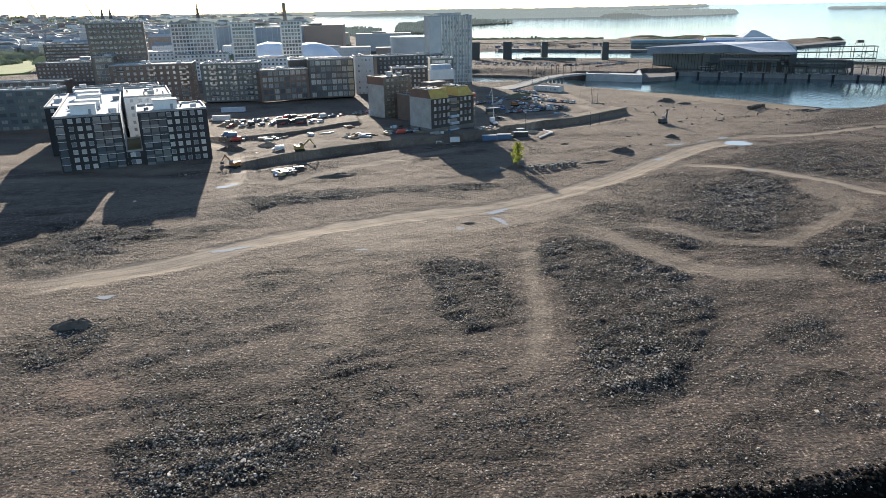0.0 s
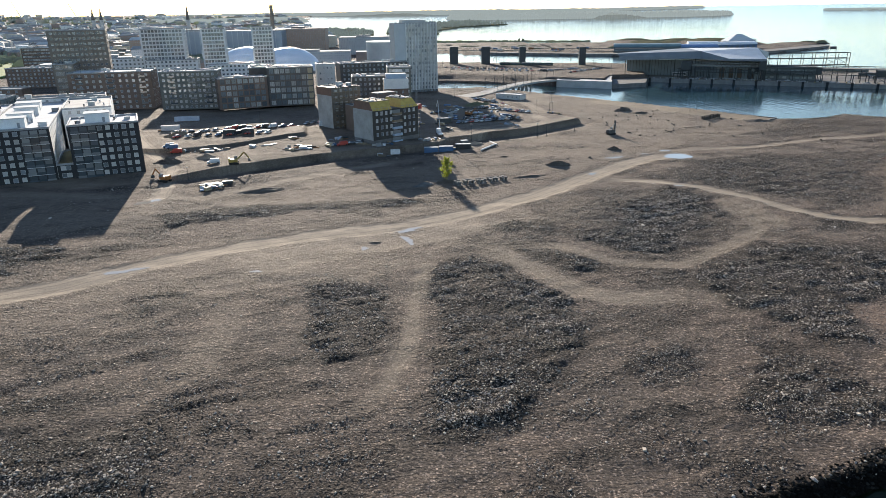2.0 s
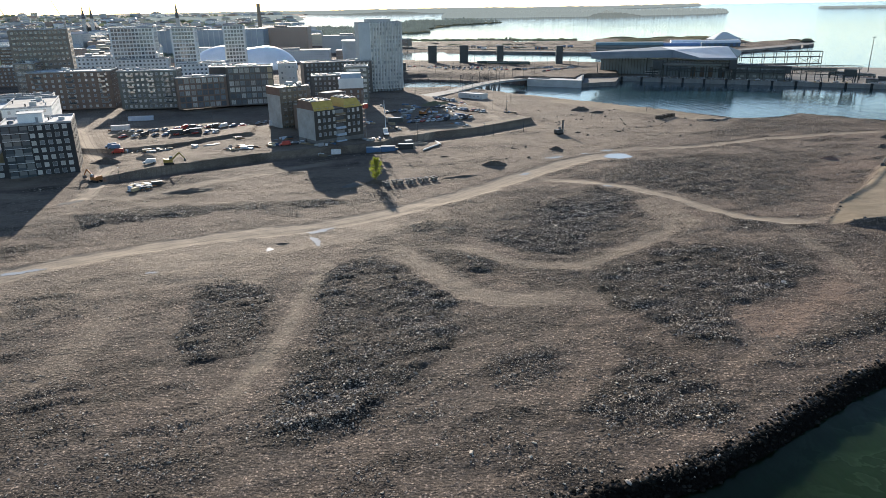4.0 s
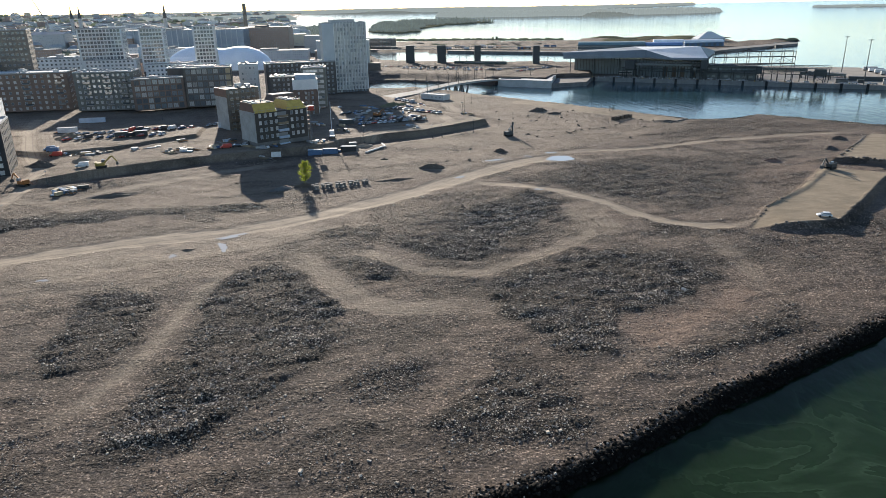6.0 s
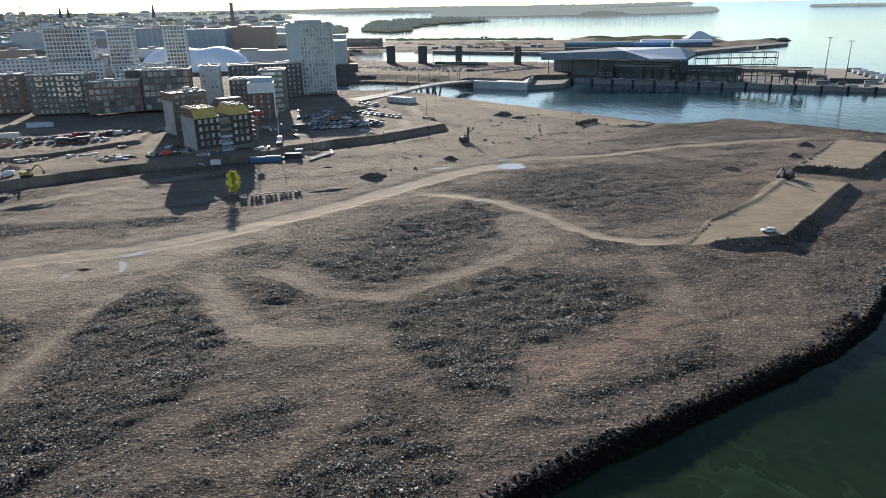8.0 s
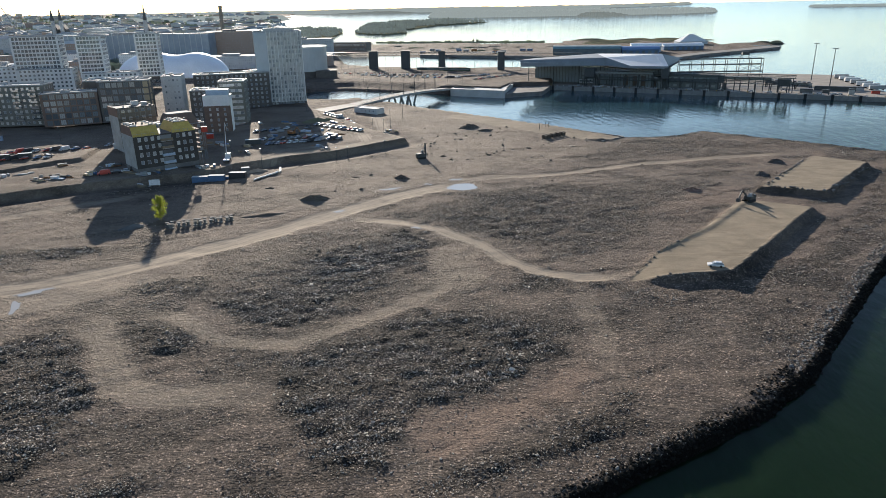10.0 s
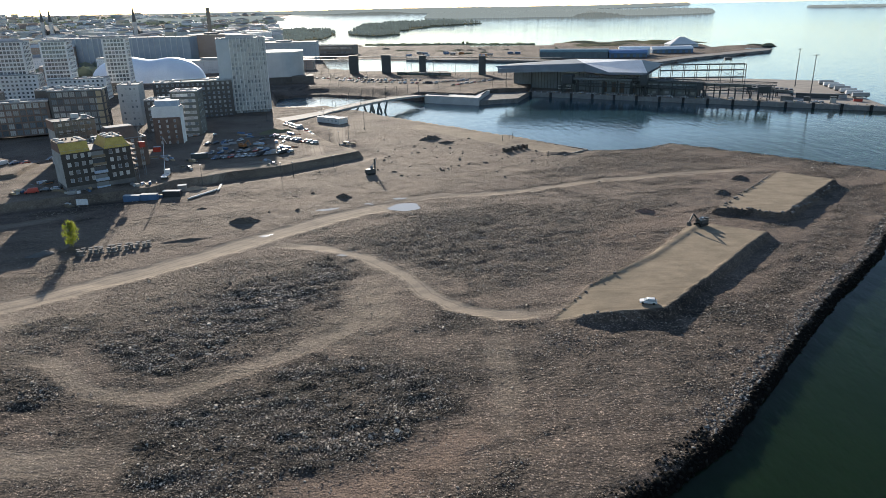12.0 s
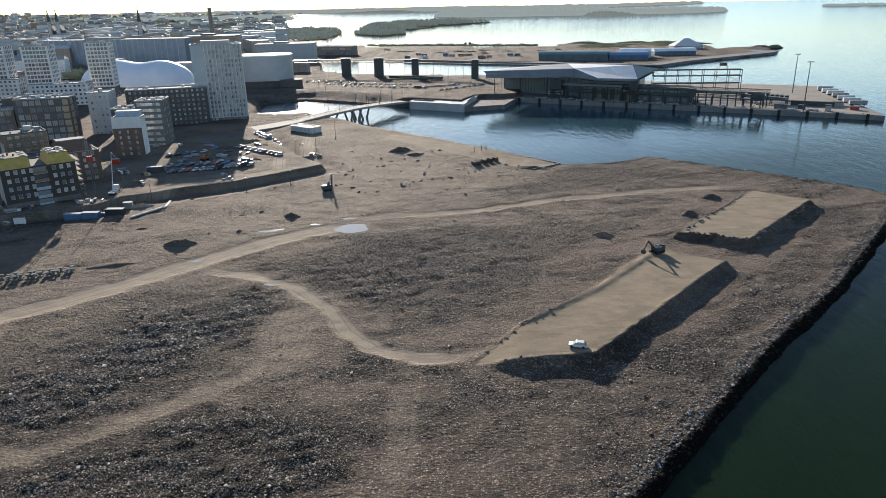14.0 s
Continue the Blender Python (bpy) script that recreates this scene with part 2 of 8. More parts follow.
def np_mesh(name, verts, faces, mats, smooth=False, mat_index=None):
    """A mesh from arrays: verts (n, 3), faces (m, 3 or 4)."""
    me = bpy.data.meshes.new(name)
    k = faces.shape[1]
    me.vertices.add(len(verts))
    me.vertices.foreach_set("co", np.ascontiguousarray(verts, dtype=np.float32).ravel())
    me.loops.add(faces.size)
    me.loops.foreach_set("vertex_index", np.ascontiguousarray(faces, dtype=np.int32).ravel())
    me.polygons.add(len(faces))
    me.polygons.foreach_set("loop_start", np.arange(0, faces.size, k, dtype=np.int32))
    me.polygons.foreach_set("loop_total", np.full(len(faces), k, dtype=np.int32))
    for x in mats if isinstance(mats, (list, tuple)) else [mats]:
        me.materials.append(x)
    me.polygons.foreach_set("use_smooth", np.full(len(faces), smooth))
    if mat_index is not None:
        me.polygons.foreach_set("material_index", mat_index)
    me.update(calc_edges=True)
    return me


# ---- ground ----
WATER_Z = -6.3
rocky_areas, ruddy_areas, tracks = [], [], []


def rocky(ring, strength):
    rocky_areas.append((np.array(ring, float), strength))


def ruddy(ring, strength):
    ruddy_areas.append((np.array(ring, float), strength))


def track(line, half, strength):
    tracks.append((np.array(line, float), half, strength))


rocky([(-24, 157), (-17, 162), (-2, 157), (2, 141), (-2, 127), (-9, 117), (-16, 127), (-16, 139)], 1.0)
rocky([(7, 168), (21, 179), (39, 161), (44, 153), (44, 132), (41, 121), (34, 107), (26, 96), (15, 95), (10, 101), (15, 117), (12, 137), (8, 154)], 1.0)
rocky([(35, 182), (43, 185), (53, 178), (53, 168), (46, 166), (39, 172)], 0.9)
rocky([(33, 208), (54, 246), (81, 256), (101, 243), (111, 220), (107, 203), (91, 193), (75, 182), (64, 181), (49, 191), (32, 193)], 0.5)
rocky([(69, 213), (75, 233), (97, 254), (105, 232), (101, 210), (85, 197), (71, 181), (54, 189), (55, 196), (70, 204)], 1.0)
rocky([(28, 204), (35, 213), (46, 211), (49, 200), (39, 196)], 0.9)
rocky([(79, 168), (90, 178), (107, 189), (119, 193), (136, 180), (138, 169), (122, 152), (111, 143), (106, 131), (94, 120), (90, 128), (80, 146)], 1.0)
rocky([(48, 115), (53, 125), (63, 126), (68, 117), (60, 108), (52, 109)], 0.8)
rocky([(92, 118), (112, 128), (137, 143), (152, 149), (148, 145), (117, 126), (95, 113)], 0.8)
rocky([(92, 271), (123, 300), (151, 295), (157, 262), (138, 239), (120, 246), (102, 258)], 0.7)
rocky([(-62, 150), (-54, 154), (-41, 150), (-44, 143), (-54, 138)], 0.9)
rocky([(-63, 82), (-53, 91), (-36, 100), (-27, 95), (-27, 83), (-34, 70), (-53, 70)], 0.85)
rocky([(-133, 165), (-128, 185), (-95, 185), (-88, 180), (-102, 166), (-98, 153), (-110, 143), (-120, 146)], 0.9)
rocky([(-95, 124), (-78, 125), (-76, 110), (-90, 98), (-100, 114)], 0.8)
rocky([(-96, 215), (-52, 226), (-2, 238), (11, 230), (-32, 219), (-76, 205)], 1.15)
rocky([(133, 278), (153, 275), (160, 261), (152, 247), (142, 242), (131, 251)], 0.7)
rocky([(128, 220), (140, 221), (152, 205), (145, 197), (131, 204)], 0.6)
rocky([(157, 205), (170, 203), (177, 198), (169, 189), (160, 191)], 0.6)
rocky([(77, 173), (93, 185), (118, 194), (134, 190), (132, 175), (108, 165), (84, 164)], 0.6)
ruddy([(109, 142), (118, 150), (146, 168), (146, 157), (127, 140), (111, 135)], 1.0)
ruddy([(-85, 90), (-77, 96), (-67, 104), (-63, 101), (-72, 91), (-81, 85)], 0.7)
ruddy([(184, 272), (194, 287), (214, 306), (234, 309), (222, 288), (195, 267)], 0.45)
track([(-115, 138), (-99, 144), (-82, 154), (-66, 170), (-45, 185), (-21, 196), (2, 205), (22, 219), (45, 240), (66, 265), (94, 296), (118, 315)], 5.0, 0.95)
track([(102, 313), (132, 323), (165, 331), (201, 348), (240, 361), (277, 369)], 2.6, 0.65)
track([(74, 266), (92, 261), (109, 252), (122, 238), (129, 224), (138, 215), (149, 211), (157, 212), (165, 215)], 2.6, 0.95)
track([(9, 184), (7.5, 165), (6.5, 145), (7, 133), (5.5, 120), (3, 108), (-3, 99)], 2.2, 0.42)
track([(18, 186), (28, 182), (38, 166), (46, 154), (60, 150), (76, 152)], 4.2, 0.5)
track([(30, 188), (46, 186), (57, 176), (69, 172), (78, 172), (90, 183), (109, 201), (116, 217), (114, 236)], 2.8, 0.45)
track([(148, 209), (147, 194), (148, 176), (147, 158)], 3.0, 0.27)
track([(119, 240), (113, 226), (116, 212), (108, 200)], 7, 0.4)
track([(-45, 150), (-35, 137), (-34, 115), (-42, 104)], 4, 0.25)
track([(-101, 242), (-78, 236), (-64, 246), (-49, 263), (-27, 281), (-6, 296)], 3, 0.5)
track([(20, 338), (30, 358), (52, 372), (68, 388), (60, 420)], 3.6, 0.85)
track([(16, 312), (30, 334), (48, 350), (78, 372)], 3.0, 0.5)
track([(4, 186), (-12, 166), (-36, 164), (-57, 154)], 9, 0.35)
track([(-89, 222), (-93, 246), (-105, 283), (-132, 321), (-166, 378), (-189, 427)], 3.4, 0.9)
track([(-185, 236), (-140, 240), (-96, 236)], 3.0, 0.45)
track([(30, 372), (58, 378), (84, 402), (70, 440), (60, 500)], 4.0, 0.8)
track([(86, 470), (120, 440), (160, 425)], 9.0, 0.35)
rocky([(118, 300), (160, 312), (205, 300), (185, 262), (165, 235), (140, 225), (125, 250)], 0.55)
rocky([(190, 200), (255, 270), (300, 335), (316, 330), (265, 262), (215, 205), (190, 178)], 0.45)
rocky([(170, 345), (230, 372), (280, 385), (250, 410), (190, 400)], 0.45)
track([(-115, 132), (-80, 150), (-45, 172), (-15, 190), (10, 206)], 13, 0.3)
track([(-130, 125), (-80, 145), (-40, 172), (0, 198), (40, 228)], 24, 0.2)
track([(-160, 225), (-110, 215), (-60, 232), (-20, 250), (30, 275), (70, 320)], 22, 0.2)
rocky([(10, 100), (14, 116), (28, 120), (40, 119), (34, 107), (26, 96), (15, 94)], 1.3)
rocky([(-50, 76), (-40, 84), (-24, 98), (-20, 94), (-34, 78), (-44, 70)], 1.2)
rocky([(67, 111), (78, 121), (92, 124), (96, 113), (88, 100), (78, 94), (68, 94)], 0.75)
rocky([(96, 119), (113, 128), (130, 137), (149, 151), (148, 144), (125, 127), (111, 119), (98, 113)], 0.9)
track([(-50, 165), (-15, 186), (8, 200), (30, 218)], 11, 0.6)
track([(75, 365), (115, 395), (125, 440), (90, 500)], 38, 0.42)
track([(60, 300), (95, 330), (140, 365), (180, 400)], 22, 0.3)
rocky([(-64, 91), (-49, 97), (-31, 99), (-24, 84), (-25, 78), (-56, 78)], 0.6)
rocky([(-13, 89), (-6, 95), (7, 93), (7, 79), (-11, 78)], 0.5)
rocky([(-88, 128), (-79, 132), (-64, 128), (-60, 116), (-71, 112), (-79, 114)], 0.5)
rocky([(-34, 107), (-29, 111), (-22, 107), (-23, 98), (-29, 96)], 0.6)


def to_segments(px, py, ring, closed=True):
    """Distance of points from a ring or line, and whether they lie inside the ring."""
    best, inside = np.full(px.shape, 1e9), np.zeros(px.shape, bool)
    n = len(ring)
    for i in range(n if closed else n - 1):
        (ax, ay), (bx, by) = ring[i], ring[(i + 1) % n]
        dx, dy = bx - ax, by - ay
        t = np.clip(((px - ax) * dx + (py - ay) * dy) / (dx * dx + dy * dy + 1e-9), 0, 1)
        best = np.minimum(best, np.hypot(px - ax - t * dx, py - ay - t * dy))
        if closed and ay != by:
            inside ^= ((ay > py) != (by > py)) & (px < dx * (py - ay) / dy + ax)
    return best, inside


def signed(px, py, ring):
    d, i = to_segments(px, py, ring)
    return np.where(i, d, -d)


def wavy(px, py, size, seed):
    """Smooth value noise, about -1 to 1."""
    rng = np.random.RandomState(seed)
    g = rng.rand(257, 257)
    u, v = px / size + 1000.3, py / size + 1000.7
    i, j = np.floor(u).astype(int), np.floor(v).astype(int)
    fu, fv = u - i, v - j
    fu, fv = fu * fu * (3 - 2 * fu), fv * fv * (3 - 2 * fv)
    i, j = i % 256, j % 256
    a = g[i, j] * (1 - fu) + g[i + 1, j] * fu
    b = g[i, j + 1] * (1 - fu) + g[i + 1, j + 1] * fu
    return (a * (1 - fv) + b * fv) * 2 - 1


def fbm(px, py, size, seed, octaves=4):
    return sum(wavy(px, py, size / 2 ** k, seed + k) * 0.55 ** k for k in range(octaves))


def step(a, b, x):
    t = np.clip((x - a) / (b - a), 0, 1)
    return t * t * (3 - 2 * t)


MAINLAND = np.array([(-4900, -200), (-300, 20), (-60, 48), (10, 68), (38, 73), (52, 77), (83, 88), (117, 112), (152, 134), (175, 149), (188, 161), (215, 194.2), (243, 227.7),
                     (272.5, 259.7), (327, 329.2), (343, 352), (335, 367), (301, 396), (255, 430), (238, 416), (208, 411), (168, 453), (92, 520), (72, 546), (44, 572), (20, 606), (-14, 606),
                     (-30, 690), (8, 708), (56, 684), (100, 664), (114, 662), (152, 642), (164, 678), (200, 684), (232, 835), (190, 885), (20, 930), (-40, 1000), (-150, 1480), (-240, 1620), (-280, 1950), (-560, 2700), (-760, 3600), (-900, 4950), (-4950, 4950)], float)
OUTER_ISLE = np.array([(-260, 1700), (-168, 1640), (-54, 1570), (120, 1520), (291, 1458), (330, 1500), (390, 1560), (480, 1575), (560, 1560), (600, 1450), (585, 1310), (660, 1370), (725, 1350), (709, 1302), (610, 1262), (645, 1210), (627, 1176), (458, 1045), (405, 990), (300, 1033), (218, 1072), (57, 1150), (-1, 1190), (-120, 1240), (-300, 1300)], float)


def plane_z(px, py):
    return np.clip(-3.98 - 0.0144 * px + 0.0141 * py, -4.2, 1.8)


TERRACE = np.array([(-400, 300), (-130, 250), (-98, 262), (-80, 275.5), (-60, 291), (-39, 305.5), (-20, 314), (-2, 321), (9, 327), (14, 340), (32, 352), (54, 366), (72, 383), (88, 398), (70, 420), (40, 470), (10, 520), (-400, 520)], float)
UPPER = np.array([(-190, 330), (-117, 312), (-106, 318), (-81, 334), (-60, 345), (-66, 372), (-110, 400), (-190, 420)], float)


PLATFORMS = [(np.array([(161, 208), (178, 210), (191, 211.5), (242, 272.5), (222, 284), (197, 250), (175, 227)], float), -1.65, 161, 177),
             (np.array([(235.5, 300), (256.5, 291.5), (299.5, 340.5), (282, 355)], float), -1.05, 0, 1)]


WHARF_FILL = np.array([(112, 494), (166.5, 452), (206, 411.5), (192, 398.5), (176, 412), (150, 434), (108, 474)], float)


def ground_z(px, py):
    inland = np.maximum(signed(px, py, MAINLAND), signed(px, py, OUTER_ISLE))
    far = np.clip((py - 600) / 400, 0, 1)
    base = plane_z(px, py) * (1 - far) + far * -3.2
    canal, _ = to_segments(px, py, np.array([(14, 622), (5, 690), (60, 660)], float), False)
    base = base + (-4.6 - base) * step(46, 24, canal)
    land = base + 0.28 * fbm(px, py, 23, 5, 4) + 0.10 * fbm(px, py, 4, 11, 3)
    near = py < 520
    cut = signed(px, py, TERRACE)
    near = near * step(-104, -80, px - 0.25 * (py - 280))
    land = land + np.where(near > 0, near * (2.0 * step(-0.5, 0.5, cut) - 1.3 * step(-14, -4, cut) * step(0.3, -0.3, cut)), 0)
    land = land + np.where(py < 520, 1.6 * step(-0.5, 0.5, signed(px, py, UPPER)), 0)
    for ring, top, lo, hi in PLATFORMS:
        rise = step(-2.4, -0.2, signed(px, py, ring) + 0.35 * wavy(px, py, 3, 61)) * step(lo, hi, px)
        land = land * (1 - rise) + (top + 0.06 * wavy(px, py, 2.5, 63)) * rise
    berm, _ = to_segments(px, py, np.array([(176, 228.5), (198, 250), (223, 282)], float), False)
    land = land + 0.55 * np.exp(-(berm / 1.1) ** 2)
    land = land + 64.0 * np.clip((np.hypot(px - 90, py) - 2600) / 2350, 0, 1) ** 1.7
    wob = inland + 0.5 * wavy(px, py, 6, 31) * (py < 700)
    return np.where(inland > 30, land, -11 + (land + 11) * step(-4.6, 0.5, wob))


def grid_lines(lo, hi, fine, a, b, c=None, mid_step=4.0):
    """Close lines from a to b, wider ones up to c, then growing steps to the ends."""
    mid = list(np.arange(a, b + 1e-6, fine))
    if c:
        mid += list(np.arange(mid[-1] + mid_step, c, mid_step))
    up, s = [mid[-1]], mid_step if c else fine
    while up[-1] < hi:
        s = min(s * 1.09, 160)
        up.append(up[-1] + s)
    dn, s = [a], fine
    while dn[-1] > lo:
        s = min(s * 1.09, 160)
        dn.append(dn[-1] - s)
    return np.array(dn[:0:-1] + mid + up[1:])


gx, gy = grid_lines(-4950, 4950, 1.0, -135, 352), grid_lines(-500, 4950, 1.0, 60, 430, 725)
GX, GY = np.meshgrid(gx, gy)
GZ = ground_z(GX, GY)
ny, nx = GX.shape
idx = np.arange(nx * ny).reshape(ny, nx)
quads = np.stack([idx[:-1, :-1], idx[:-1, 1:], idx[1:, 1:], idx[1:, :-1]], -1).reshape(-1, 4)


def mask_rock(px, py):
    edge = 5.0 * fbm(px, py, 14, 77, 4)
    r = np.zeros(px.shape)
    for ring, s in rocky_areas:
        r = np.maximum(r, s * step(-2.5, 3.5, signed(px, py, ring) + edge * 0.7))
    r = r * (0.76 + 0.24 * step(-0.6, 0.35, fbm(px, py, 13, 207, 4)))
    along, across = px * 0.92 + py * 0.39, py * 0.92 - px * 0.39
    streak = np.maximum(step(0.05, 0.7, fbm(along / 3.2, across, 6, 41, 4)), 0.8 * step(0.2, 0.8, fbm(px, py, 18, 47, 4)))
    r = r * (0.80 + 0.20 * step(-0.5, 0.3, fbm(along / 3.5, across, 3.0, 51, 3)))
    return np.maximum(r, 0.42 * streak)


def mask_track(px, py):
    edge = 0.9 * fbm(px, py, 7, 55, 3)
    r = np.zeros(px.shape)
    for line, half, s in tracks:
        d, _ = to_segments(px, py, line, False)
        ends = np.minimum(np.hypot(px - line[0][0], py - line[0][1]), np.hypot(px - line[-1][0], py - line[-1][1]))
        r = np.maximum(r, s * step(half * 1.35, half * 0.65, d + edge) * (0.25 + 0.75 * step(0, 16, ends)))
    yard = np.maximum(signed(px, py, TERRACE), signed(px, py, UPPER))
    return np.maximum(r, (0.34 + 0.2 * fbm(px, py, 11, 57, 3)) * step(-5, 0, yard))


def lane(px, py):
    """Distance from the nearest track's middle."""
    r = np.full(px.shape, 30.0)
    for line, half, s in tracks:
        r = np.minimum(r, to_segments(px, py, line, False)[0])
    return r


def mask_sand(px, py):
    r = np.zeros(px.shape)
    for ring, _, _, _ in PLATFORMS:
        r = np.maximum(r, step(-0.6, 0.8, signed(px, py, ring) + 0.5 * fbm(px, py, 7, 56, 3)))
    return np.maximum(r, 0.75 * step(-1.0, 2.0, signed(px, py, WHARF_FILL) + fbm(px, py, 9, 58, 3)))


def mask_red(px, py):
    r = np.zeros(px.shape)
    for ring, s in ruddy_areas:
        r = np.maximum(r, s * step(-3, 4, signed(px, py, ring) + 4 * fbm(px, py, 12, 91, 4)))
    return r


GSAND = mask_sand(GX, GY)
GT = mask_track(GX, GY)
GRED = mask_red(GX, GY)
GR = mask_rock(GX, GY) * (1 - GT) * (1 - GSAND) * (1 - 0.85 * GRED)
GLANE = lane(GX, GY)
# the land towards the point is worn smoother than the near end
GSTREW = 1 - 0.65 * step(0, 60, GY - 165 - 0.2 * np.maximum(GX, 0))
# Shade on the seaward bank face, painted as a near-black strip of ground.
GSHADE = step(1.3, 0.3, signed(GX, GY, MAINLAND) + 0.5 * wavy(GX, GY, 4, 33)) * (GY < 345)
# the stony patches stand a little proud of the tracks and are furrowed by the blade that pushed them up
mound = np.zeros(GX.shape)
for ring, strength in rocky_areas:
    if strength >= 0.85:
        mound = np.maximum(mound, step(-1.5, 4.5, signed(GX, GY, ring) + 1.6 * fbm(GX, GY, 9, 171, 3)))
sweep = GX * 0.92 + GY * 0.39 + 5 * wavy(GX, GY, 40, 173)
cross = GY * 0.92 - GX * 0.39 + 5 * wavy(GX, GY, 34, 175)
furrow = fbm(sweep / 4.5, cross, 2.6, 181, 3)
NEAR = (GY < 440) & (GZ > -4.6)
GZ = GZ + NEAR * (1 - GT) * (1 - GSAND) * (0.34 * mound + (0.08 + 0.16 * GR) * furrow + (0.03 + 0.30 * GR) * fbm(GX, GY, 3.4, 19, 3))
GZ = GZ - 0.12 * GT * (GZ > -4.5)
# hollows with standing water: x, y, length, width, turn
PUDDLES = [(-10, 183.5, 3.2, 1.6, 70), (2, 191, 6.5, 2.4, 110), (1.5, 200, 8, 2.4, 30), (-36, 164.5, 2.2, 1.6, 0), (-71, 164.5, 8, 2.4, 25), (117, 307.5, 10, 9, 20), (-89, 133.7, 4.5, 1.6, 0),
           (-92.5, 229.5, 7, 3.6, 50), (87.5, 303.5, 6.5, 3.0, 20), (114, 318.5, 4.5, 2.4, 20), (71.7, 272.8, 4.0, 2.2, 60), (102.5, 311, 3, 1.8, 0), (101, 253.5, 2.6, 1.8, 0)]
puddle_z = []
for x, y, w, d, turn in PUDDLES:
    c, s = math.cos(radians(turn)), math.sin(radians(turn))
    u, v = (GX - x) * c + (GY - y) * s, -(GX - x) * s + (GY - y) * c
    r = np.hypot(u / (w / 2), v / (d / 2))
    level = float(GZ[r == r.min()][0])
    puddle_z.append(level)
    GZ = GZ + (level - GZ) * step(2.4, 1.3, r)


def ground_material():
    m = bpy.data.materials.new("reclaimed_gravel_ground")
    n, l, p = nodes_of(m)
    pos = n.new("ShaderNodeNewGeometry").outputs["Position"]

    def attr(a):
        t = n.new("ShaderNodeAttribute")
        t.attribute_name = a
        return t.outputs["Fac"]
    big, mid = noise_node(n, l, 0.03, 6, 0.6, pos), noise_node(n, l, 0.28, 7, 0.68, pos)
    fine, tiny = noise_node(n, l, 1.7, 6, 0.7, pos), noise_node(n, l, 7.0, 4, 0.65, pos)
    warp = n.new("ShaderNodeVectorMath")
    warp.operation = "MULTIPLY_ADD"
    nz = n.new("ShaderNodeTexNoise")
    nz.inputs["Scale"].default_value = 1.2
    l.new(pos, nz.inputs["Vector"])
    l.new(nz.outputs["Color"], warp.inputs[0])
    warp.inputs[1].default_value = (0.5, 0.5, 0.5)
    l.new(pos, warp.inputs[2])

    def pebbles(scale):
        v = n.new("ShaderNodeTexVoronoi")
        v.inputs["Scale"].default_value = scale
        l.new(warp.outputs[0], v.inputs["Vector"])
        sep = n.new("ShaderNodeSeparateColor")
        l.new(v.outputs["Color"], sep.inputs[0])
        return v.outputs["Distance"], sep.outputs[0]
    d1, c1 = pebbles(0.95)
    d2, c2 = pebbles(2.4)
    rock, road = attr("rock"), attr("track")
    soil = mixed(n, l, ramp(n, l, big, [(0.38, (0, 0, 0)), (0.62, (1, 1, 1))]), (0.143, 0.106, 0.084), (0.108, 0.086, 0.072))
    soil = mixed(n, l, ramp(n, l, mid, [(0.42, (0, 0, 0)), (0.72, (1, 1, 1))]), soil, (0.190, 0.144, 0.113))
    # scrape marks left by bulldozers, drawn out along their runs
    drag = n.new("ShaderNodeMapping")
    drag.inputs["Rotation"].default_value, drag.inputs["Scale"].default_value = (0, 0, -0.35), (0.07, 0.4, 0.3)
    l.new(warp.outputs[0], drag.inputs[0])
    scrape = noise_node(n, l, 1.0, 5, 0.62, drag.outputs[0])
    soil = mixed(n, l, ramp(n, l, scrape, [(0.30, (0.6, 0.6, 0.6)), (0.40, (0, 0, 0)), (0.62, (0, 0, 0)), (0.72, (0.4, 0.4, 0.4))]), soil, (0.085, 0.066, 0.056))
    scour = noise_node(n, l, 2.6, 4, 0.6, drag.outputs[0])
    rill = ramp(n, l, scour, [(0.44, (1, 1, 1)), (0.485, (0, 0, 0)), (0.50, (0, 0, 0)), (0.545, (1, 1, 1))])
    # loose stones: a few pale faces among mid and dark ones, with the shade in the gaps between painted dark
    gap1 = ramp(n, l, d1, [(0.25, (1, 1, 1)), (0.62, (0, 0, 0))])
    gap2 = ramp(n, l, d2, [(0.28, (1, 1, 1)), (0.66, (0, 0, 0))])
    shade1 = maths(n, l, "MULTIPLY", ramp(n, l, c1, [(0.0, (0.35, 0.35, 0.35)), (0.55, (0.8, 0.8, 0.8)), (0.78, (1.2, 1.2, 1.2)), (1.0, (1.9, 1.9, 1.9))]), maths(n, l, "MULTIPLY_ADD", gap1, 0.55, 0.45))
    shade2 = maths(n, l, "MULTIPLY", ramp(n, l, c2, [(0.0, (0.22, 0.22, 0.22)), (0.45, (0.5, 0.5, 0.5)), (0.68, (0.9, 0.9, 0.9)), (0.78, (2.2, 2.2, 2.2)), (1.0, (4.6, 4.6, 4.6))]), maths(n, l, "MULTIPLY_ADD", gap2, 0.8, 0.2))
    grey = n.new("ShaderNodeVectorMath")
    grey.operation = "SCALE"
    grey.inputs[0].default_value = (0.082, 0.067, 0.056)
    rows = ramp(n, l, scrape, [(0.32, (0.5, 0.5, 0.5)), (0.5, (1, 1, 1)), (0.66, (1.1, 1.1, 1.1)), (0.75, (0.65, 0.65, 0.65))])
    l.new(maths(n, l, "MULTIPLY", maths(n, l, "MULTIPLY", shade1, shade2), rows), grey.inputs["Scale"])
    speck = n.new("ShaderNodeVectorMath")
    speck.operation = "SCALE"
    l.new(soil, speck.inputs[0])
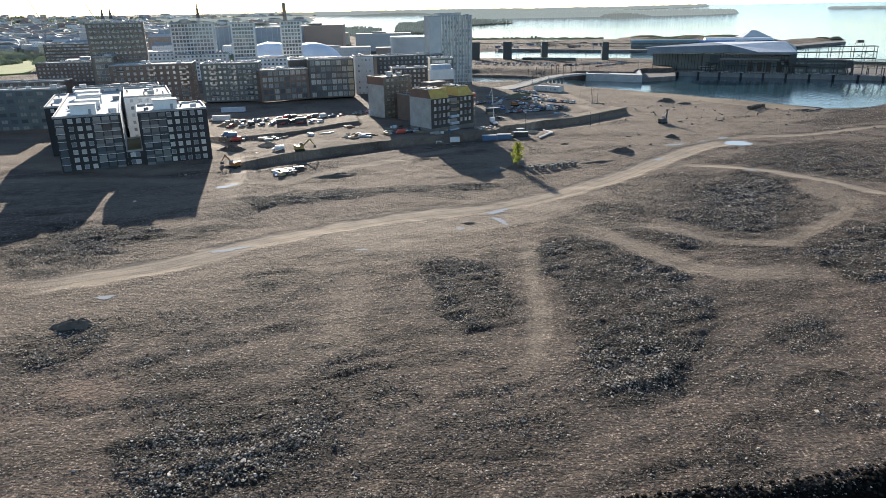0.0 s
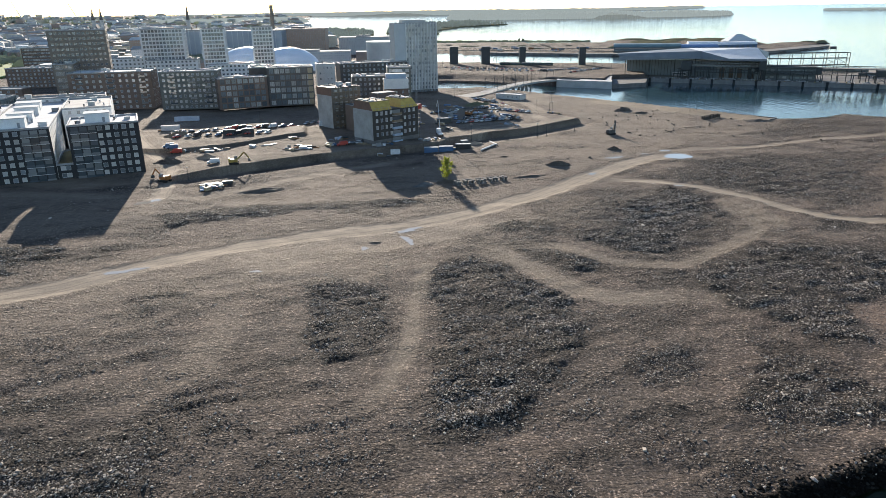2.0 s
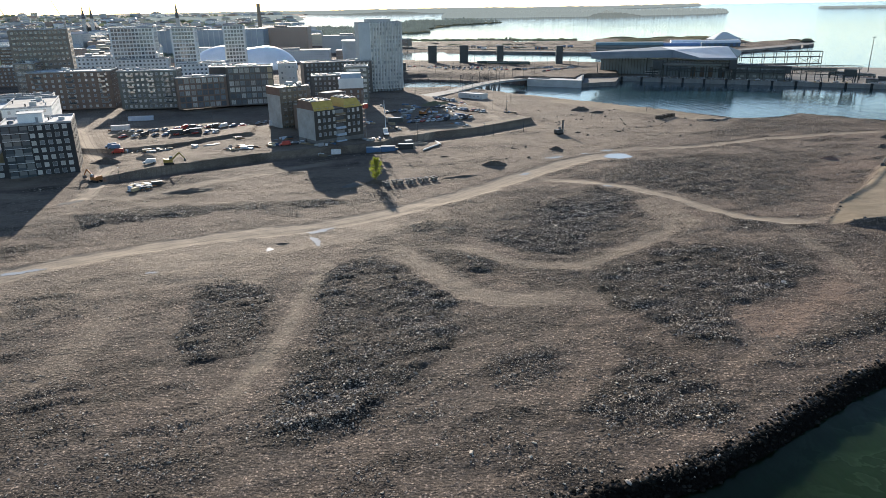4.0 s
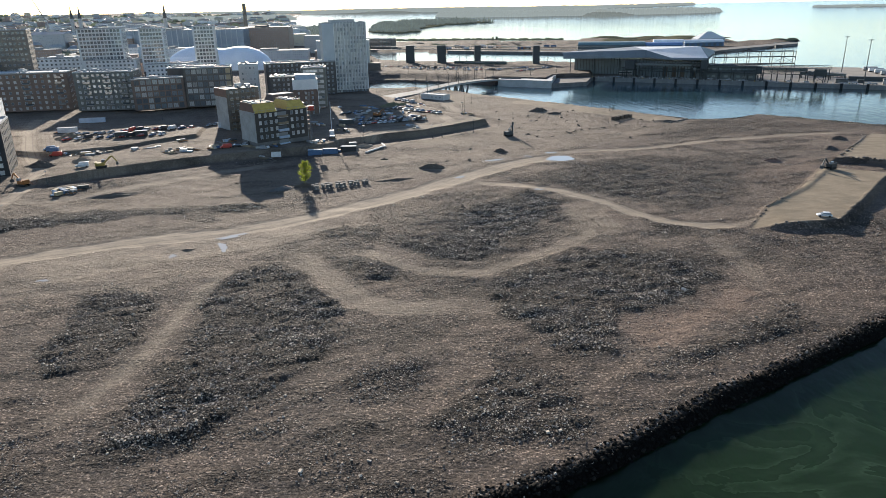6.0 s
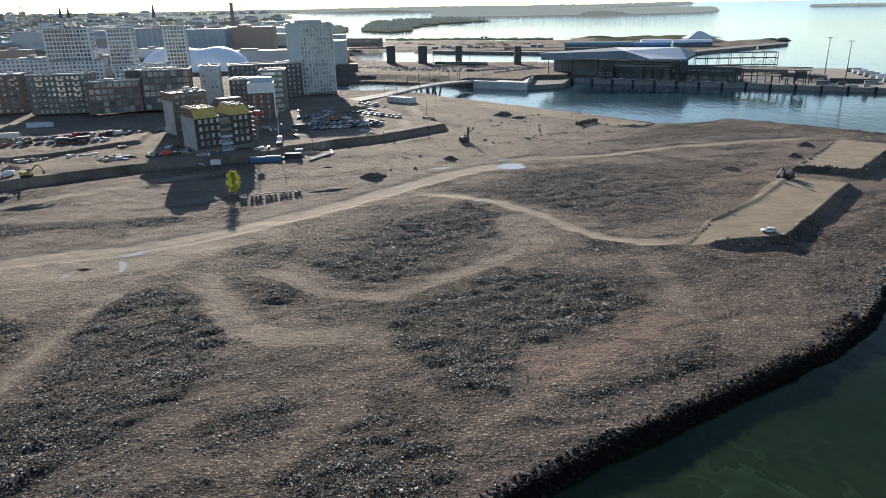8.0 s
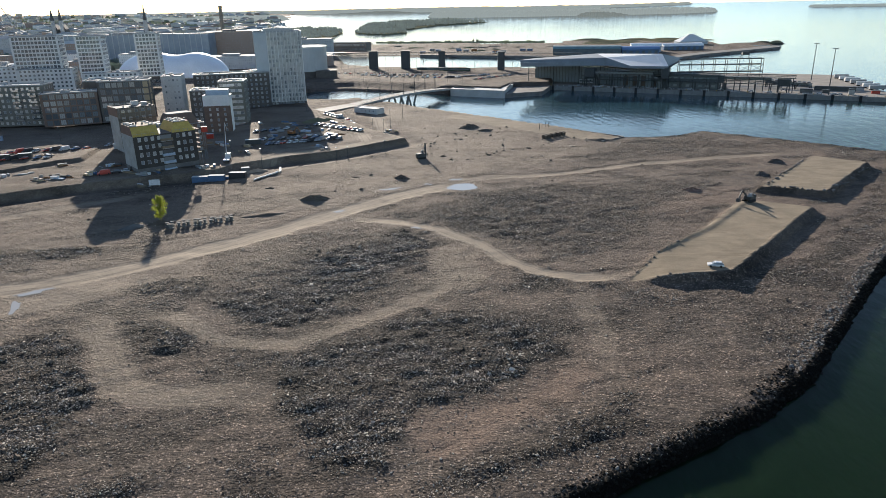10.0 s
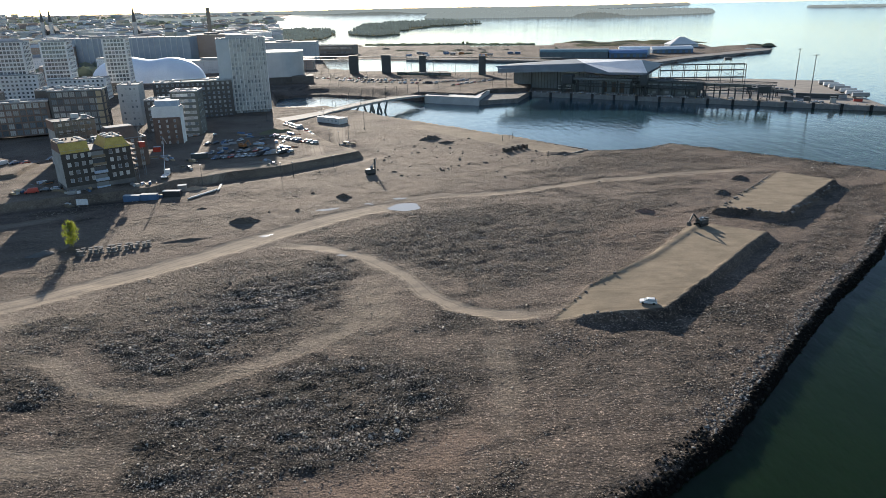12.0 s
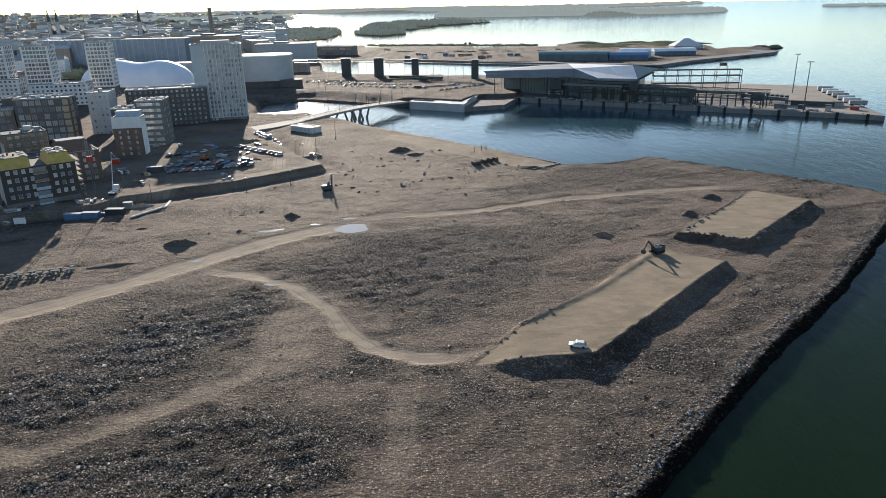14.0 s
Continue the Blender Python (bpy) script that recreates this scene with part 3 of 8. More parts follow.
    l.new(maths(n, l, "MULTIPLY_ADD", maths(n, l, "SUBTRACT", shade2, 1.0), maths(n, l, "MULTIPLY", attr("strewn"), 0.46), 1.02), speck.inputs["Scale"])
    # stony ground runs out in drawn-out tongues far beyond the thick patches
    tongue = n.new("ShaderNodeMapping")
    tongue.inputs["Rotation"].default_value, tongue.inputs["Scale"].default_value = (0, 0, -0.35), (0.05, 0.11, 0.1)
    l.new(warp.outputs[0], tongue.inputs[0])
    strewn = noise_node(n, l, 1.0, 7, 0.68, tongue.outputs[0])
    rk = maths(n, l, "MULTIPLY_ADD", rock, 1.25, maths(n, l, "MULTIPLY", maths(n, l, "MULTIPLY_ADD", strewn, 3.4, -1.72), attr("strewn")), True)
    rk = maths(n, l, "MULTIPLY", rk, maths(n, l, "MULTIPLY_ADD", fine, 1.0, 0.45, True))
    rk = maths(n, l, "MAXIMUM", rk, maths(n, l, "MULTIPLY", rock, 0.85))
    col = mixed(n, l, rk, speck.outputs[0], grey.outputs[0])
    col = mixed(n, l, maths(n, l, "MULTIPLY", attr("ruddy"), maths(n, l, "MULTIPLY_ADD", mid, 1.2, 0.15, True)), col, (0.212, 0.146, 0.11))
    dirt = mixed(n, l, mid, (0.25, 0.198, 0.146), (0.35, 0.285, 0.215))
    # wheel ruts along the tracks
    wobble = maths(n, l, "MULTIPLY_ADD", mid, 1.6, attr("lane"))
    rut = maths(n, l, "SINE", maths(n, l, "MULTIPLY", wobble, 3.3))
    dirt = mixed(n, l, maths(n, l, "MULTIPLY", ramp(n, l, rut, [(0.45, (0, 0, 0)), (0.9, (1, 1, 1))]), maths(n, l, "MULTIPLY", fine, 1.1)), dirt, (0.165, 0.128, 0.097))
    col = mixed(n, l, maths(n, l, "MULTIPLY", road, maths(n, l, "MULTIPLY_ADD", fine, 0.9, 0.5, True)), col, dirt)
    fill = mixed(n, l, mid, (0.218, 0.170, 0.118), (0.295, 0.234, 0.163))
    fill = mixed(n, l, ramp(n, l, scrape, [(0.3, (0.7, 0.7, 0.7)), (0.5, (0, 0, 0))]), fill, (0.148, 0.112, 0.076))
    patchy = noise_node(n, l, 0.11, 5, 0.65, pos)
    fill = mixed(n, l, ramp(n, l, patchy, [(0.42, (0, 0, 0)), (0.68, (0.75, 0.75, 0.75))]), fill, (0.168, 0.134, 0.092))
    col = mixed(n, l, attr("sand"), col, fill)
    # painted shade of the bank
    col = mixed(n, l, attr("bank_shade"), col, (0.008, 0.007, 0.0065))
    lumps = noise_node(n, l, 2.4, 3, 0.75, pos)
    k = maths(n, l, "MULTIPLY", maths(n, l, "MULTIPLY_ADD", tiny, 0.7, 0.65), mixed(n, l, maths(n, l, "MULTIPLY", maths(n, l, "MAXIMUM", road, attr("sand")), 0.85), ramp(n, l, lumps, [(0.30, (0.45, 0.45, 0.45)), (0.5, (0.98, 0.98, 0.98)), (0.70, (1.6, 1.6, 1.6))]), (1.0, 1.0, 1.0)))
    s = n.new("ShaderNodeVectorMath")
    s.operation = "SCALE"
    l.new(col, s.inputs[0])
    l.new(k, s.inputs["Scale"])
    l.new(s.outputs[0], p.inputs["Base Color"])
    p.inputs["Roughness"].default_value = 0.95
    l.new(maths(n, l, "MULTIPLY_ADD", attr("bank_shade"), -0.17, 0.2), p.inputs["Specular IOR Level"])
    amount = maths(n, l, "MULTIPLY_ADD", rk, 0.86, 0.22)
    stones = maths(n, l, "MULTIPLY", maths(n, l, "MULTIPLY_ADD", maths(n, l, "MULTIPLY", gap1, c1), 0.50, maths(n, l, "MULTIPLY", gap2, maths(n, l, "MULTIPLY", c2, 0.38))), amount)
    h = maths(n, l, "MULTIPLY_ADD", maths(n, l, "MULTIPLY_ADD", rill, 0.5, scrape), 0.16, maths(n, l, "MULTIPLY_ADD", fine, 0.20, maths(n, l, "MULTIPLY_ADD", tiny, 0.06, stones)))
    h = maths(n, l, "MULTIPLY", h, maths(n, l, "SUBTRACT", 1.0, maths(n, l, "MULTIPLY", maths(n, l, "MAXIMUM", road, attr("sand")), 0.93)))
    bumped(n, l, p, h, 1.3)
    return m


GROUND = ground_material()
me = np_mesh("ground", np.stack([GX, GY, GZ], -1).reshape(-1, 3), quads, GROUND, True)
for key, arr in (("rock", GR), ("track", GT), ("ruddy", GRED), ("sand", GSAND), ("lane", GLANE), ("bank_shade", GSHADE), ("strewn", GSTREW)):
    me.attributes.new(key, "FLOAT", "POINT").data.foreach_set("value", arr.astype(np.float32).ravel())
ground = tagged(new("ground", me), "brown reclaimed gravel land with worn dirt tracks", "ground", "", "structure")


def gz(x, y):
    """The ground's height at a place."""
    i = int(np.clip(np.searchsorted(gx, x) - 1, 0, nx - 2))
    j = int(np.clip(np.searchsorted(gy, y) - 1, 0, ny - 2))
    u, v = (x - gx[i]) / (gx[i + 1] - gx[i]), (y - gy[j]) / (gy[j + 1] - gy[j])
    return float((GZ[j, i] * (1 - u) + GZ[j, i + 1] * u) * (1 - v) + (GZ[j + 1, i] * (1 - u) + GZ[j + 1, i + 1] * u) * v)


# ---- water: one sheet, which lifts towards the horizon as the far sea does to the eye ----
def water_material():
    m = bpy.data.materials.new("sea_water")
    n, l, p = nodes_of(m)
    pos = n.new("ShaderNodeNewGeometry").outputs["Position"]
    silt = noise_node(n, l, 0.05, 5, 0.6, pos)
    wisp = n.new("ShaderNodeTexNoise")
    wisp.inputs["Scale"].default_value, wisp.inputs["Detail"].default_value, wisp.inputs["Distortion"].default_value = 0.026, 8, 3.2
    l.new(pos, wisp.inputs["Vector"])
    thread = ramp(n, l, wisp.outputs["Fac"], [(0.42, (0, 0, 0)), (0.49, (0.5, 0.5, 0.5)), (0.505, (1, 1, 1)), (0.515, (0, 0, 0)), (0.60, (0.35, 0.35, 0.35)), (0.63, (0, 0, 0))])
    swirl = n.new("ShaderNodeAttribute")
    swirl.attribute_name = "silt"
    deep = n.new("ShaderNodeAttribute")
    deep.attribute_name = "deep"
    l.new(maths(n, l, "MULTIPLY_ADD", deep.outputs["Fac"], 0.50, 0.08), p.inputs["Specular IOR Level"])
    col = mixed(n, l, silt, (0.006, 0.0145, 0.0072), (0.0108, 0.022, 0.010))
    # Sky reflected on the farther water is painted in as a bluer base colour.
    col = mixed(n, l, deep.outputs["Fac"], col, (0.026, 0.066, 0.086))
    col = mixed(n, l, maths(n, l, "MULTIPLY", swirl.outputs["Fac"], maths(n, l, "MULTIPLY_ADD", thread, 0.55, maths(n, l, "MULTIPLY", silt, 0.35))), col, (0.046, 0.083, 0.046))
    l.new(col, p.inputs["Base Color"])
    # murky harbour water scatters light some metres deep
    l.new(maths(n, l, "MULTIPLY_ADD", deep.outputs["Fac"], -0.9, 0.9), p.inputs["Subsurface Weight"])
    p.inputs["Subsurface Radius"].default_value, p.inputs["Subsurface Scale"].default_value = (14.0, 22.0, 15.0), 1.0
    p.inputs["Roughness"].default_value, p.inputs["IOR"].default_value = 0.1, 1.33
    mp = n.new("ShaderNodeMapping")
    mp.inputs["Scale"].default_value = (1.0, 0.45, 1.0)
    mp.inputs["Rotation"].default_value = (0, 0, 0.5)
    l.new(pos, mp.inputs[0])
    wave = maths(n, l, "MULTIPLY_ADD", noise_node(n, l, 0.9, 3, 0.5, mp.outputs[0]), 0.16, maths(n, l, "MULTIPLY", noise_node(n, l, 0.16, 3, 0.5, mp.outputs[0]), 0.55))
    ring = n.new("ShaderNodeTexWave")
    ring.wave_type, ring.rings_direction = "RINGS", "SPHERICAL"
    ring.inputs["Scale"].default_value, ring.inputs["Distortion"].default_value, ring.inputs["Detail"].default_value, ring.inputs["Detail Scale"].default_value = 0.055, 5.0, 3.0, 0.35
    off = n.new("ShaderNodeVectorMath")
    off.operation = "SUBTRACT"
    off.inputs[1].default_value = (520, 560, WATER_Z)
    l.new(pos, off.inputs[0])
    l.new(off.outputs[0], ring.inputs["Vector"])
    wave = maths(n, l, "MULTIPLY_ADD", maths(n, l, "MULTIPLY", ring.outputs["Fac"], deep.outputs["Fac"]), 0.10, wave)
    bumped(n, l, p, wave, 0.36)
    return m


wr = np.concatenate([np.arange(0, 600, 12.0), np.geomspace(600, 4950, 70)])
wa = np.linspace(-math.pi, math.pi, 181)
WR, WA = np.meshgrid(wr, wa)
WX, WY = 90 + WR * np.sin(WA), WR * np.cos(WA)
WZ = WATER_Z + 64.0 * np.clip((WR - 2600) / 2350, 0, 1) ** 1.7
ii = np.arange(WX.size).reshape(WX.shape)
wq = np.stack([ii[:-1, :-1], ii[:-1, 1:], ii[1:, 1:], ii[1:, :-1]], -1).reshape(-1, 4)[:, ::-1]
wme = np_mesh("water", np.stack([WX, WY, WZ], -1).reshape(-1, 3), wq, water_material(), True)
# How much painted sky blue the water carries, growing away from the near shore.
sky_blue_at = step(300, 480, WY - 0.55 * (WX - 90))
wme.attributes.new("deep", "FLOAT", "POINT").data.foreach_set("value", sky_blue_at.astype(np.float32).ravel())
silt_at = step(52, 8, np.hypot(WX - 138, WY - 78))
wme.attributes.new("silt", "FLOAT", "POINT").data.foreach_set("value", silt_at.astype(np.float32).ravel())
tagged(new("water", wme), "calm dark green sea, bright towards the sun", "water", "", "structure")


# ---- buildings ----
def face_pose(face, w, d):
    """Pose of a facade's lower left corner: x along it, y into the wall, z up."""
    return {"F": pose(0, 0, 0), "R": pose(w, 0, 0, 0, 0, 90), "B": pose(w, d, 0, 0, 0, 180), "L": pose(0, d, 0, 0, 0, 270)}[face]


def facade(mesh, m, width, z0, z1, openings, depth, mi=0):
    """A wall panel with real openings: (u0, v0, u1, v1) each, and reveals of that depth."""
    us = sorted({0, width, *[o[0] for o in openings], *[o[2] for o in openings]})
    vs = sorted({z0, z1, *[o[1] for o in openings], *[o[3] for o in openings]})
    def p(u, v, y=0.0):
        return tuple(m @ Vector((u, y, v)))
    for a, b in zip(us, us[1:]):
        for c, e in zip(vs, vs[1:]):
            x, y = (a + b) / 2, (c + e) / 2
            if any(o[0] < x < o[2] and o[1] < y < o[3] for o in openings):
                continue
            mesh.quad(p(a, c), p(b, c), p(b, e), p(a, e), mi)
    for u0, v0, u1, v1 in openings:
        mesh.quad(p(u0, v0), p(u1, v0), p(u1, v0, depth), p(u0, v0, depth), mi)
        mesh.quad(p(u1, v0), p(u1, v1), p(u1, v1, depth), p(u1, v0, depth), mi)
        mesh.quad(p(u1, v1), p(u0, v1), p(u0, v1, depth), p(u1, v1, depth), mi)
        mesh.quad(p(u0, v1), p(u0, v0), p(u0, v0, depth), p(u0, v1, depth), mi)


window_meshes = {}


def window_data(w, h, frame_mat, glass, mullions):
    """A window with frame bars and panes, lying in x and z, its face towards -y."""
    key = (round(w, 2), round(h, 2), frame_mat.name, glass.name, mullions)
    if key not in window_meshes:
        b, t = Mesh(), 0.09
        us = [0, t] + [w * (k + 1) / (mullions + 1) + s * t / 2 for k in range(mullions) for s in (-1, 1)] + [w - t, w]
        vs = [0, t, h - t, h]
        b.v = [(u, 0.0, v) for v in vs for u in us]
        k = len(us)
        for j in range(3):
            for i in range(k - 1):
                a = [j * k + i, j * k + i + 1, (j + 1) * k + i + 1, (j + 1) * k + i]
                if j == 1 and i % 2 == 1:
                    c = [len(b.v) + q for q in range(4)]
                    b.v += [(b.v[q][0], 0.05, b.v[q][2]) for q in a]
                    b.f += [(a[q], a[(q + 1) % 4], c[(q + 1) % 4], c[q]) for q in range(4)] + [tuple(c)]
                    b.m += [0, 0, 0, 0, 1]
                else:
                    b.f.append(tuple(a))
                    b.m.append(0)
        window_meshes[key] = b.data("window", [frame_mat, glass])
    return window_meshes[key]


def openings_for(width, z0, z1, storeys, bays, ww, wh, sill=0.9, margin=1.2, skip=()):
    sh, out = (z1 - z0) / storeys, []
    pitch = (width - 2 * margin) / bays
    for r in range(storeys):
        for c in range(bays):
            if (r, c) in skip or (r, -1) in skip or (-1, c) in skip:
                continue
            u = margin + pitch * (c + 0.5) - ww / 2
            v = z0 + sh * r + sill
            out.append((u, v, u + ww, min(v + wh, z1 - 0.2)))
    return out


def house(name, label, x, y, angle, w, d, h, storeys, walls, faces, roof=ROOFGREY, base=None, base_h=0.0, frame_mat=FRAMEWHITE, glass=GLASS, parapet=0.7,
          clutter=4, group="", z0=None, mullions=0, category="apartment building", cap=None):
    """A building with its front left corner at (x, y). faces: {"F": (bays, window width, window height, sill, skip)}; walls: one material or one for each face."""
    zb = gz(x, y) if z0 is None else z0
    zb = min(zb, min(gz(x + u * math.cos(radians(angle)) - v * math.sin(radians(angle)), y + u * math.sin(radians(angle)) + v * math.cos(radians(angle))) for u in (0, w) for v in (0, d)) if z0 is None else z0)
    e = thing(name, label, category, pose(x, y, zb, 0, 0, angle), group)
    mats = walls if isinstance(walls, dict) else {k: walls for k in "FRBL"}
    for f in "FRBL":
        width, m = (w if f in "FB" else d), face_pose(f, w, d)
        b, ops = Mesh(), []
        if f in faces:
            bays, ww, wh, sill, *skip = faces[f]
            ops = openings_for(width, 0.2, h, storeys, bays, ww, wh, sill, skip=skip[0] if skip else ())
        if base and base_h:
            facade(b, m, width, 0, base_h, [o for o in ops if o[3] < base_h], 0.22, 1)
            facade(b, m, width, base_h, h, [o for o in ops if o[1] >= base_h], 0.22, 0)
            ops = [o for o in ops if o[3] < base_h or o[1] >= base_h]
            wall = part("wall", b, [mats[f], base], e)
        else:
            facade(b, m, width, 0, h, ops, 0.22)
            wall = part("wall", b, mats[f], e)
        for u0, v0, u1, v1 in ops:
            part("window", window_data(u1 - u0, v1 - v0, frame_mat, glass, mullions), None, wall, "", m @ pose(u0, 0.12, v0))
    b = Mesh()
    b.quad((0.0, 0.0, h - 0.05), (w, 0.0, h - 0.05), (w, d, h - 0.05), (0.0, d, h - 0.05))
    rf = part("roof", b, roof, e)
    if parapet:
        b, t = Mesh(), 0.35
        b.box(-0.04, -0.04, h - 0.05, w + 0.04, t, h + parapet)
        b.box(-0.04, d - t, h - 0.05, w + 0.04, d + 0.04, h + parapet)
        b.box(-0.04, t, h - 0.05, t, d - t, h + parapet)
        b.box(w - t, t, h - 0.05, w + 0.04, d - t, h + parapet)
        part("parapet", b, cap or GALV, e)
    rng = random.Random(int(x * 7 + y * 13))
    for k in range(clutter):
        cx, cy = rng.uniform(1.5, w - 3), rng.uniform(1.5, d - 3)
        b = Mesh()
        if k % 3 == 0:
            sx, sy, sz = rng.uniform(1.5, 3.5), rng.uniform(1.2, 2.5), rng.uniform(0.9, 1.8)
            b.box(cx, cy, h - 0.05, cx + sx, cy + sy, h + sz)
            b.box(cx - 0.1, cy - 0.1, h + sz, cx + sx + 0.1, cy + sy + 0.1, h + sz + 0.12)
            part("roof_unit", b, rng.choice([GALV, METALGREY, PALE]), e)
        else:
            b.bar((cx, cy, h - 0.05), (cx, cy, h + 0.9), 0.28, 8)
            b.bar((cx, cy, h + 0.9), (cx, cy, h + 1.15), 0.45, 8)
            part("roof_vent", b, rng.choice([GALV, STEEL, METALGREY]), e)
    return e


def extra_box(name, parent, box, mats, label=""):
    b = Mesh()
    b.box(*box)
    return part(name, b, mats, parent, label)


def penthouse(parent, x, y, z, w, d, h):
    b = Mesh()
    b.box(x, y, z, x + w, y + d, z + h)
    p = part("penthouse", b, WHITE, parent, "white rendered stair penthouse")
    b = Mesh()
    b.box(x - 0.25, y - 0.25, z + h, x + w + 0.25, y + d + 0.25, z + h + 0.3)
    part("penthouse_roof", b, ROOFWHITE, p)
    b = Mesh()
    b.box(x + w * 0.7, y - 0.06, z, x + w * 0.7 + 1.0, y, z + 2.1)
    part("penthouse_door", b, GALV, p)


def balcony(parent, m, w, d, rail_mat, slab_mat=CONCRETE):
    """A slab with a panel rail, its back on the wall."""
    b = Mesh()
    b.box(0, -d, 0, w, 0, 0.2)
    s = part("balcony", b, slab_mat, parent, "", m)
    b = Mesh()
    b.box(0.0, -d, 0.2, w, -d + 0.06, 1.25)
    b.box(0.0, -d + 0.06, 0.2, 0.06, 0, 1.25)
    b.box(w - 0.06, -d + 0.06, 0.2, w, 0, 1.25)
    part("railing", b, rail_mat, s)


# the black and white courtyard block
A_X, A_Y, A_ANG, A_H = -162.8, 251.5, 25.0, 21.0


def court_wing(x, w, d, faces, label):
    m = pose(A_X, A_Y, 0, 0, 0, A_ANG) @ pose(x, 0, 0)
    e = house("apartment_wing", label, m.translation.x, m.translation.y, A_ANG, w, d, A_H, 7,
              {"F": BLACKBRICK, "R": BLACKBRICK if x > 10 else WHITE, "B": WHITE, "L": WHITE}, faces, ROOFWHITE, clutter=9, z0=1.0, group="wings of the courtyard block")
    penthouse(e, w * 0.25, 7, A_H, 9, 7, 3.6)
    if d > 60:
        penthouse(e, w * 0.30, 22, A_H, 9, 7, 3.6)
        penthouse(e, w * 0.30, 44, A_H, 9, 7, 3.6)
        penthouse(e, w * 0.2, 66, A_H, 10, 9, 3.2)
    return e


wing_l = court_wing(0, 23.5, 92, {"F": (7, 1.7, 1.8, 0.75, {(-1, 4), (-1, 5), (-1, 6), (-1, 0)}), "R": (16, 1.3, 1.6, 0.9)}, "white apartment wing with a black brick street front and balconies")
wing_r = court_wing(29.5, 26, 24, {"F": (8, 1.7, 1.8, 0.75, {(-1, 0), (-1, 1), (-1, 2)}), "L": (6, 1.3, 1.6, 0.9), "R": (6, 1.5, 1.7, 0.9)}, "white apartment wing with black brick street front, higher roof penthouses")
for wing, u0, n_col in ((wing_l, 13.4, 3), (wing_r, 1.0, 3), (wing_l, 0.4, 1)):
    for r in range(7):
        for c in range(n_col):
            z = 0.2 + r * (A_H - 0.2) / 7
            if n_col > 1 or r > 0:
                balcony(wing, pose(u0 + c * 3.15, 0.0, z), 3.0, 0.9, GLASSDIM, FRAMEWHITE)
            b = Mesh()
            b.box(u0 + c * 3.15 + 0.2, -0.03, z + 0.3, u0 + c * 3.15 + 2.8, 0.0, z + 2.6)
            part("glazed_door", b, GLASSDIM, wing)
m = pose(A_X, A_Y, 0, 0, 0, A_ANG) @ pose(23.5, 1.0, 0)
link = house("low_link_building", "low dark link with a planted deck between two apartment wings", m.translation.x, m.translation.y, A_ANG, 6, 34, 6.0, 2, BLACKBRICK, {"F": (2, 1.8, 1.8, 0.8)}, GRASSY, clutter=0, z0=1.0)
m = pose(A_X, A_Y, 0, 0, 0, A_ANG) @ pose(25, 46, 0)
house("apartment_wing", "white apartment wing behind the black street front", m.translation.x, m.translation.y, A_ANG, 20, 44, A_H + 1.5, 7, WHITE, {"F": (5, 1.4, 1.6, 0.9), "R": (10, 1.3, 1.6, 0.9)}, ROOFGREY, clutter=8, z0=1.0, group="wings of the courtyard block")
m = pose(A_X, A_Y, 0, 0, 0, A_ANG) @ pose(-6, 38, 0)
house("apartment_wing", "white apartment wing with a black brick outer side", m.translation.x, m.translation.y, A_ANG, 5.9, 54, A_H, 7, {"F": BLACKBRICK, "R": WHITE, "B": WHITE, "L": BLACKBRICK}, {"F": (1, 1.4, 1.6, 0.9)}, ROOFWHITE, clutter=3, z0=1.0, group="wings of the courtyard block")
m = pose(A_X, A_Y, 0, 0, 0, A_ANG) @ pose(2, 93, 0)
back = house("apartment_wing", "white apartment wing closing the courtyard, flat roof", m.translation.x, m.translation.y, A_ANG, 40, 13, A_H + 2.0, 8, WHITE, {"F": (11, 1.4, 1.6, 0.9), "R": (4, 1.4, 1.6, 0.9)}, ROOFGREY, clutter=12, z0=1.0, group="wings of the courtyard block")

# dark teal block further along the same street
house("apartment_building", "blue-grey apartment block with long glazed balconies", -313, 343, 12, 92, 16, 21.5, 6, TEAL, {"F": (18, 3.2, 2.0, 0.7), "R": (4, 1.6, 1.7, 0.8)}, ROOFGREY, clutter=14, frame_mat=FRAMEDARK, z0=0.5, glass=GLASSDIM, mullions=1)
house("apartment_building", "red-brown apartment block with grey roof units", -336, 438, 8, 70, 14, 18, 6, BROWNBRICK, {"F": (14, 1.6, 1.6, 0.8)}, ROOFGREY, clutter=12, z0=0.5)

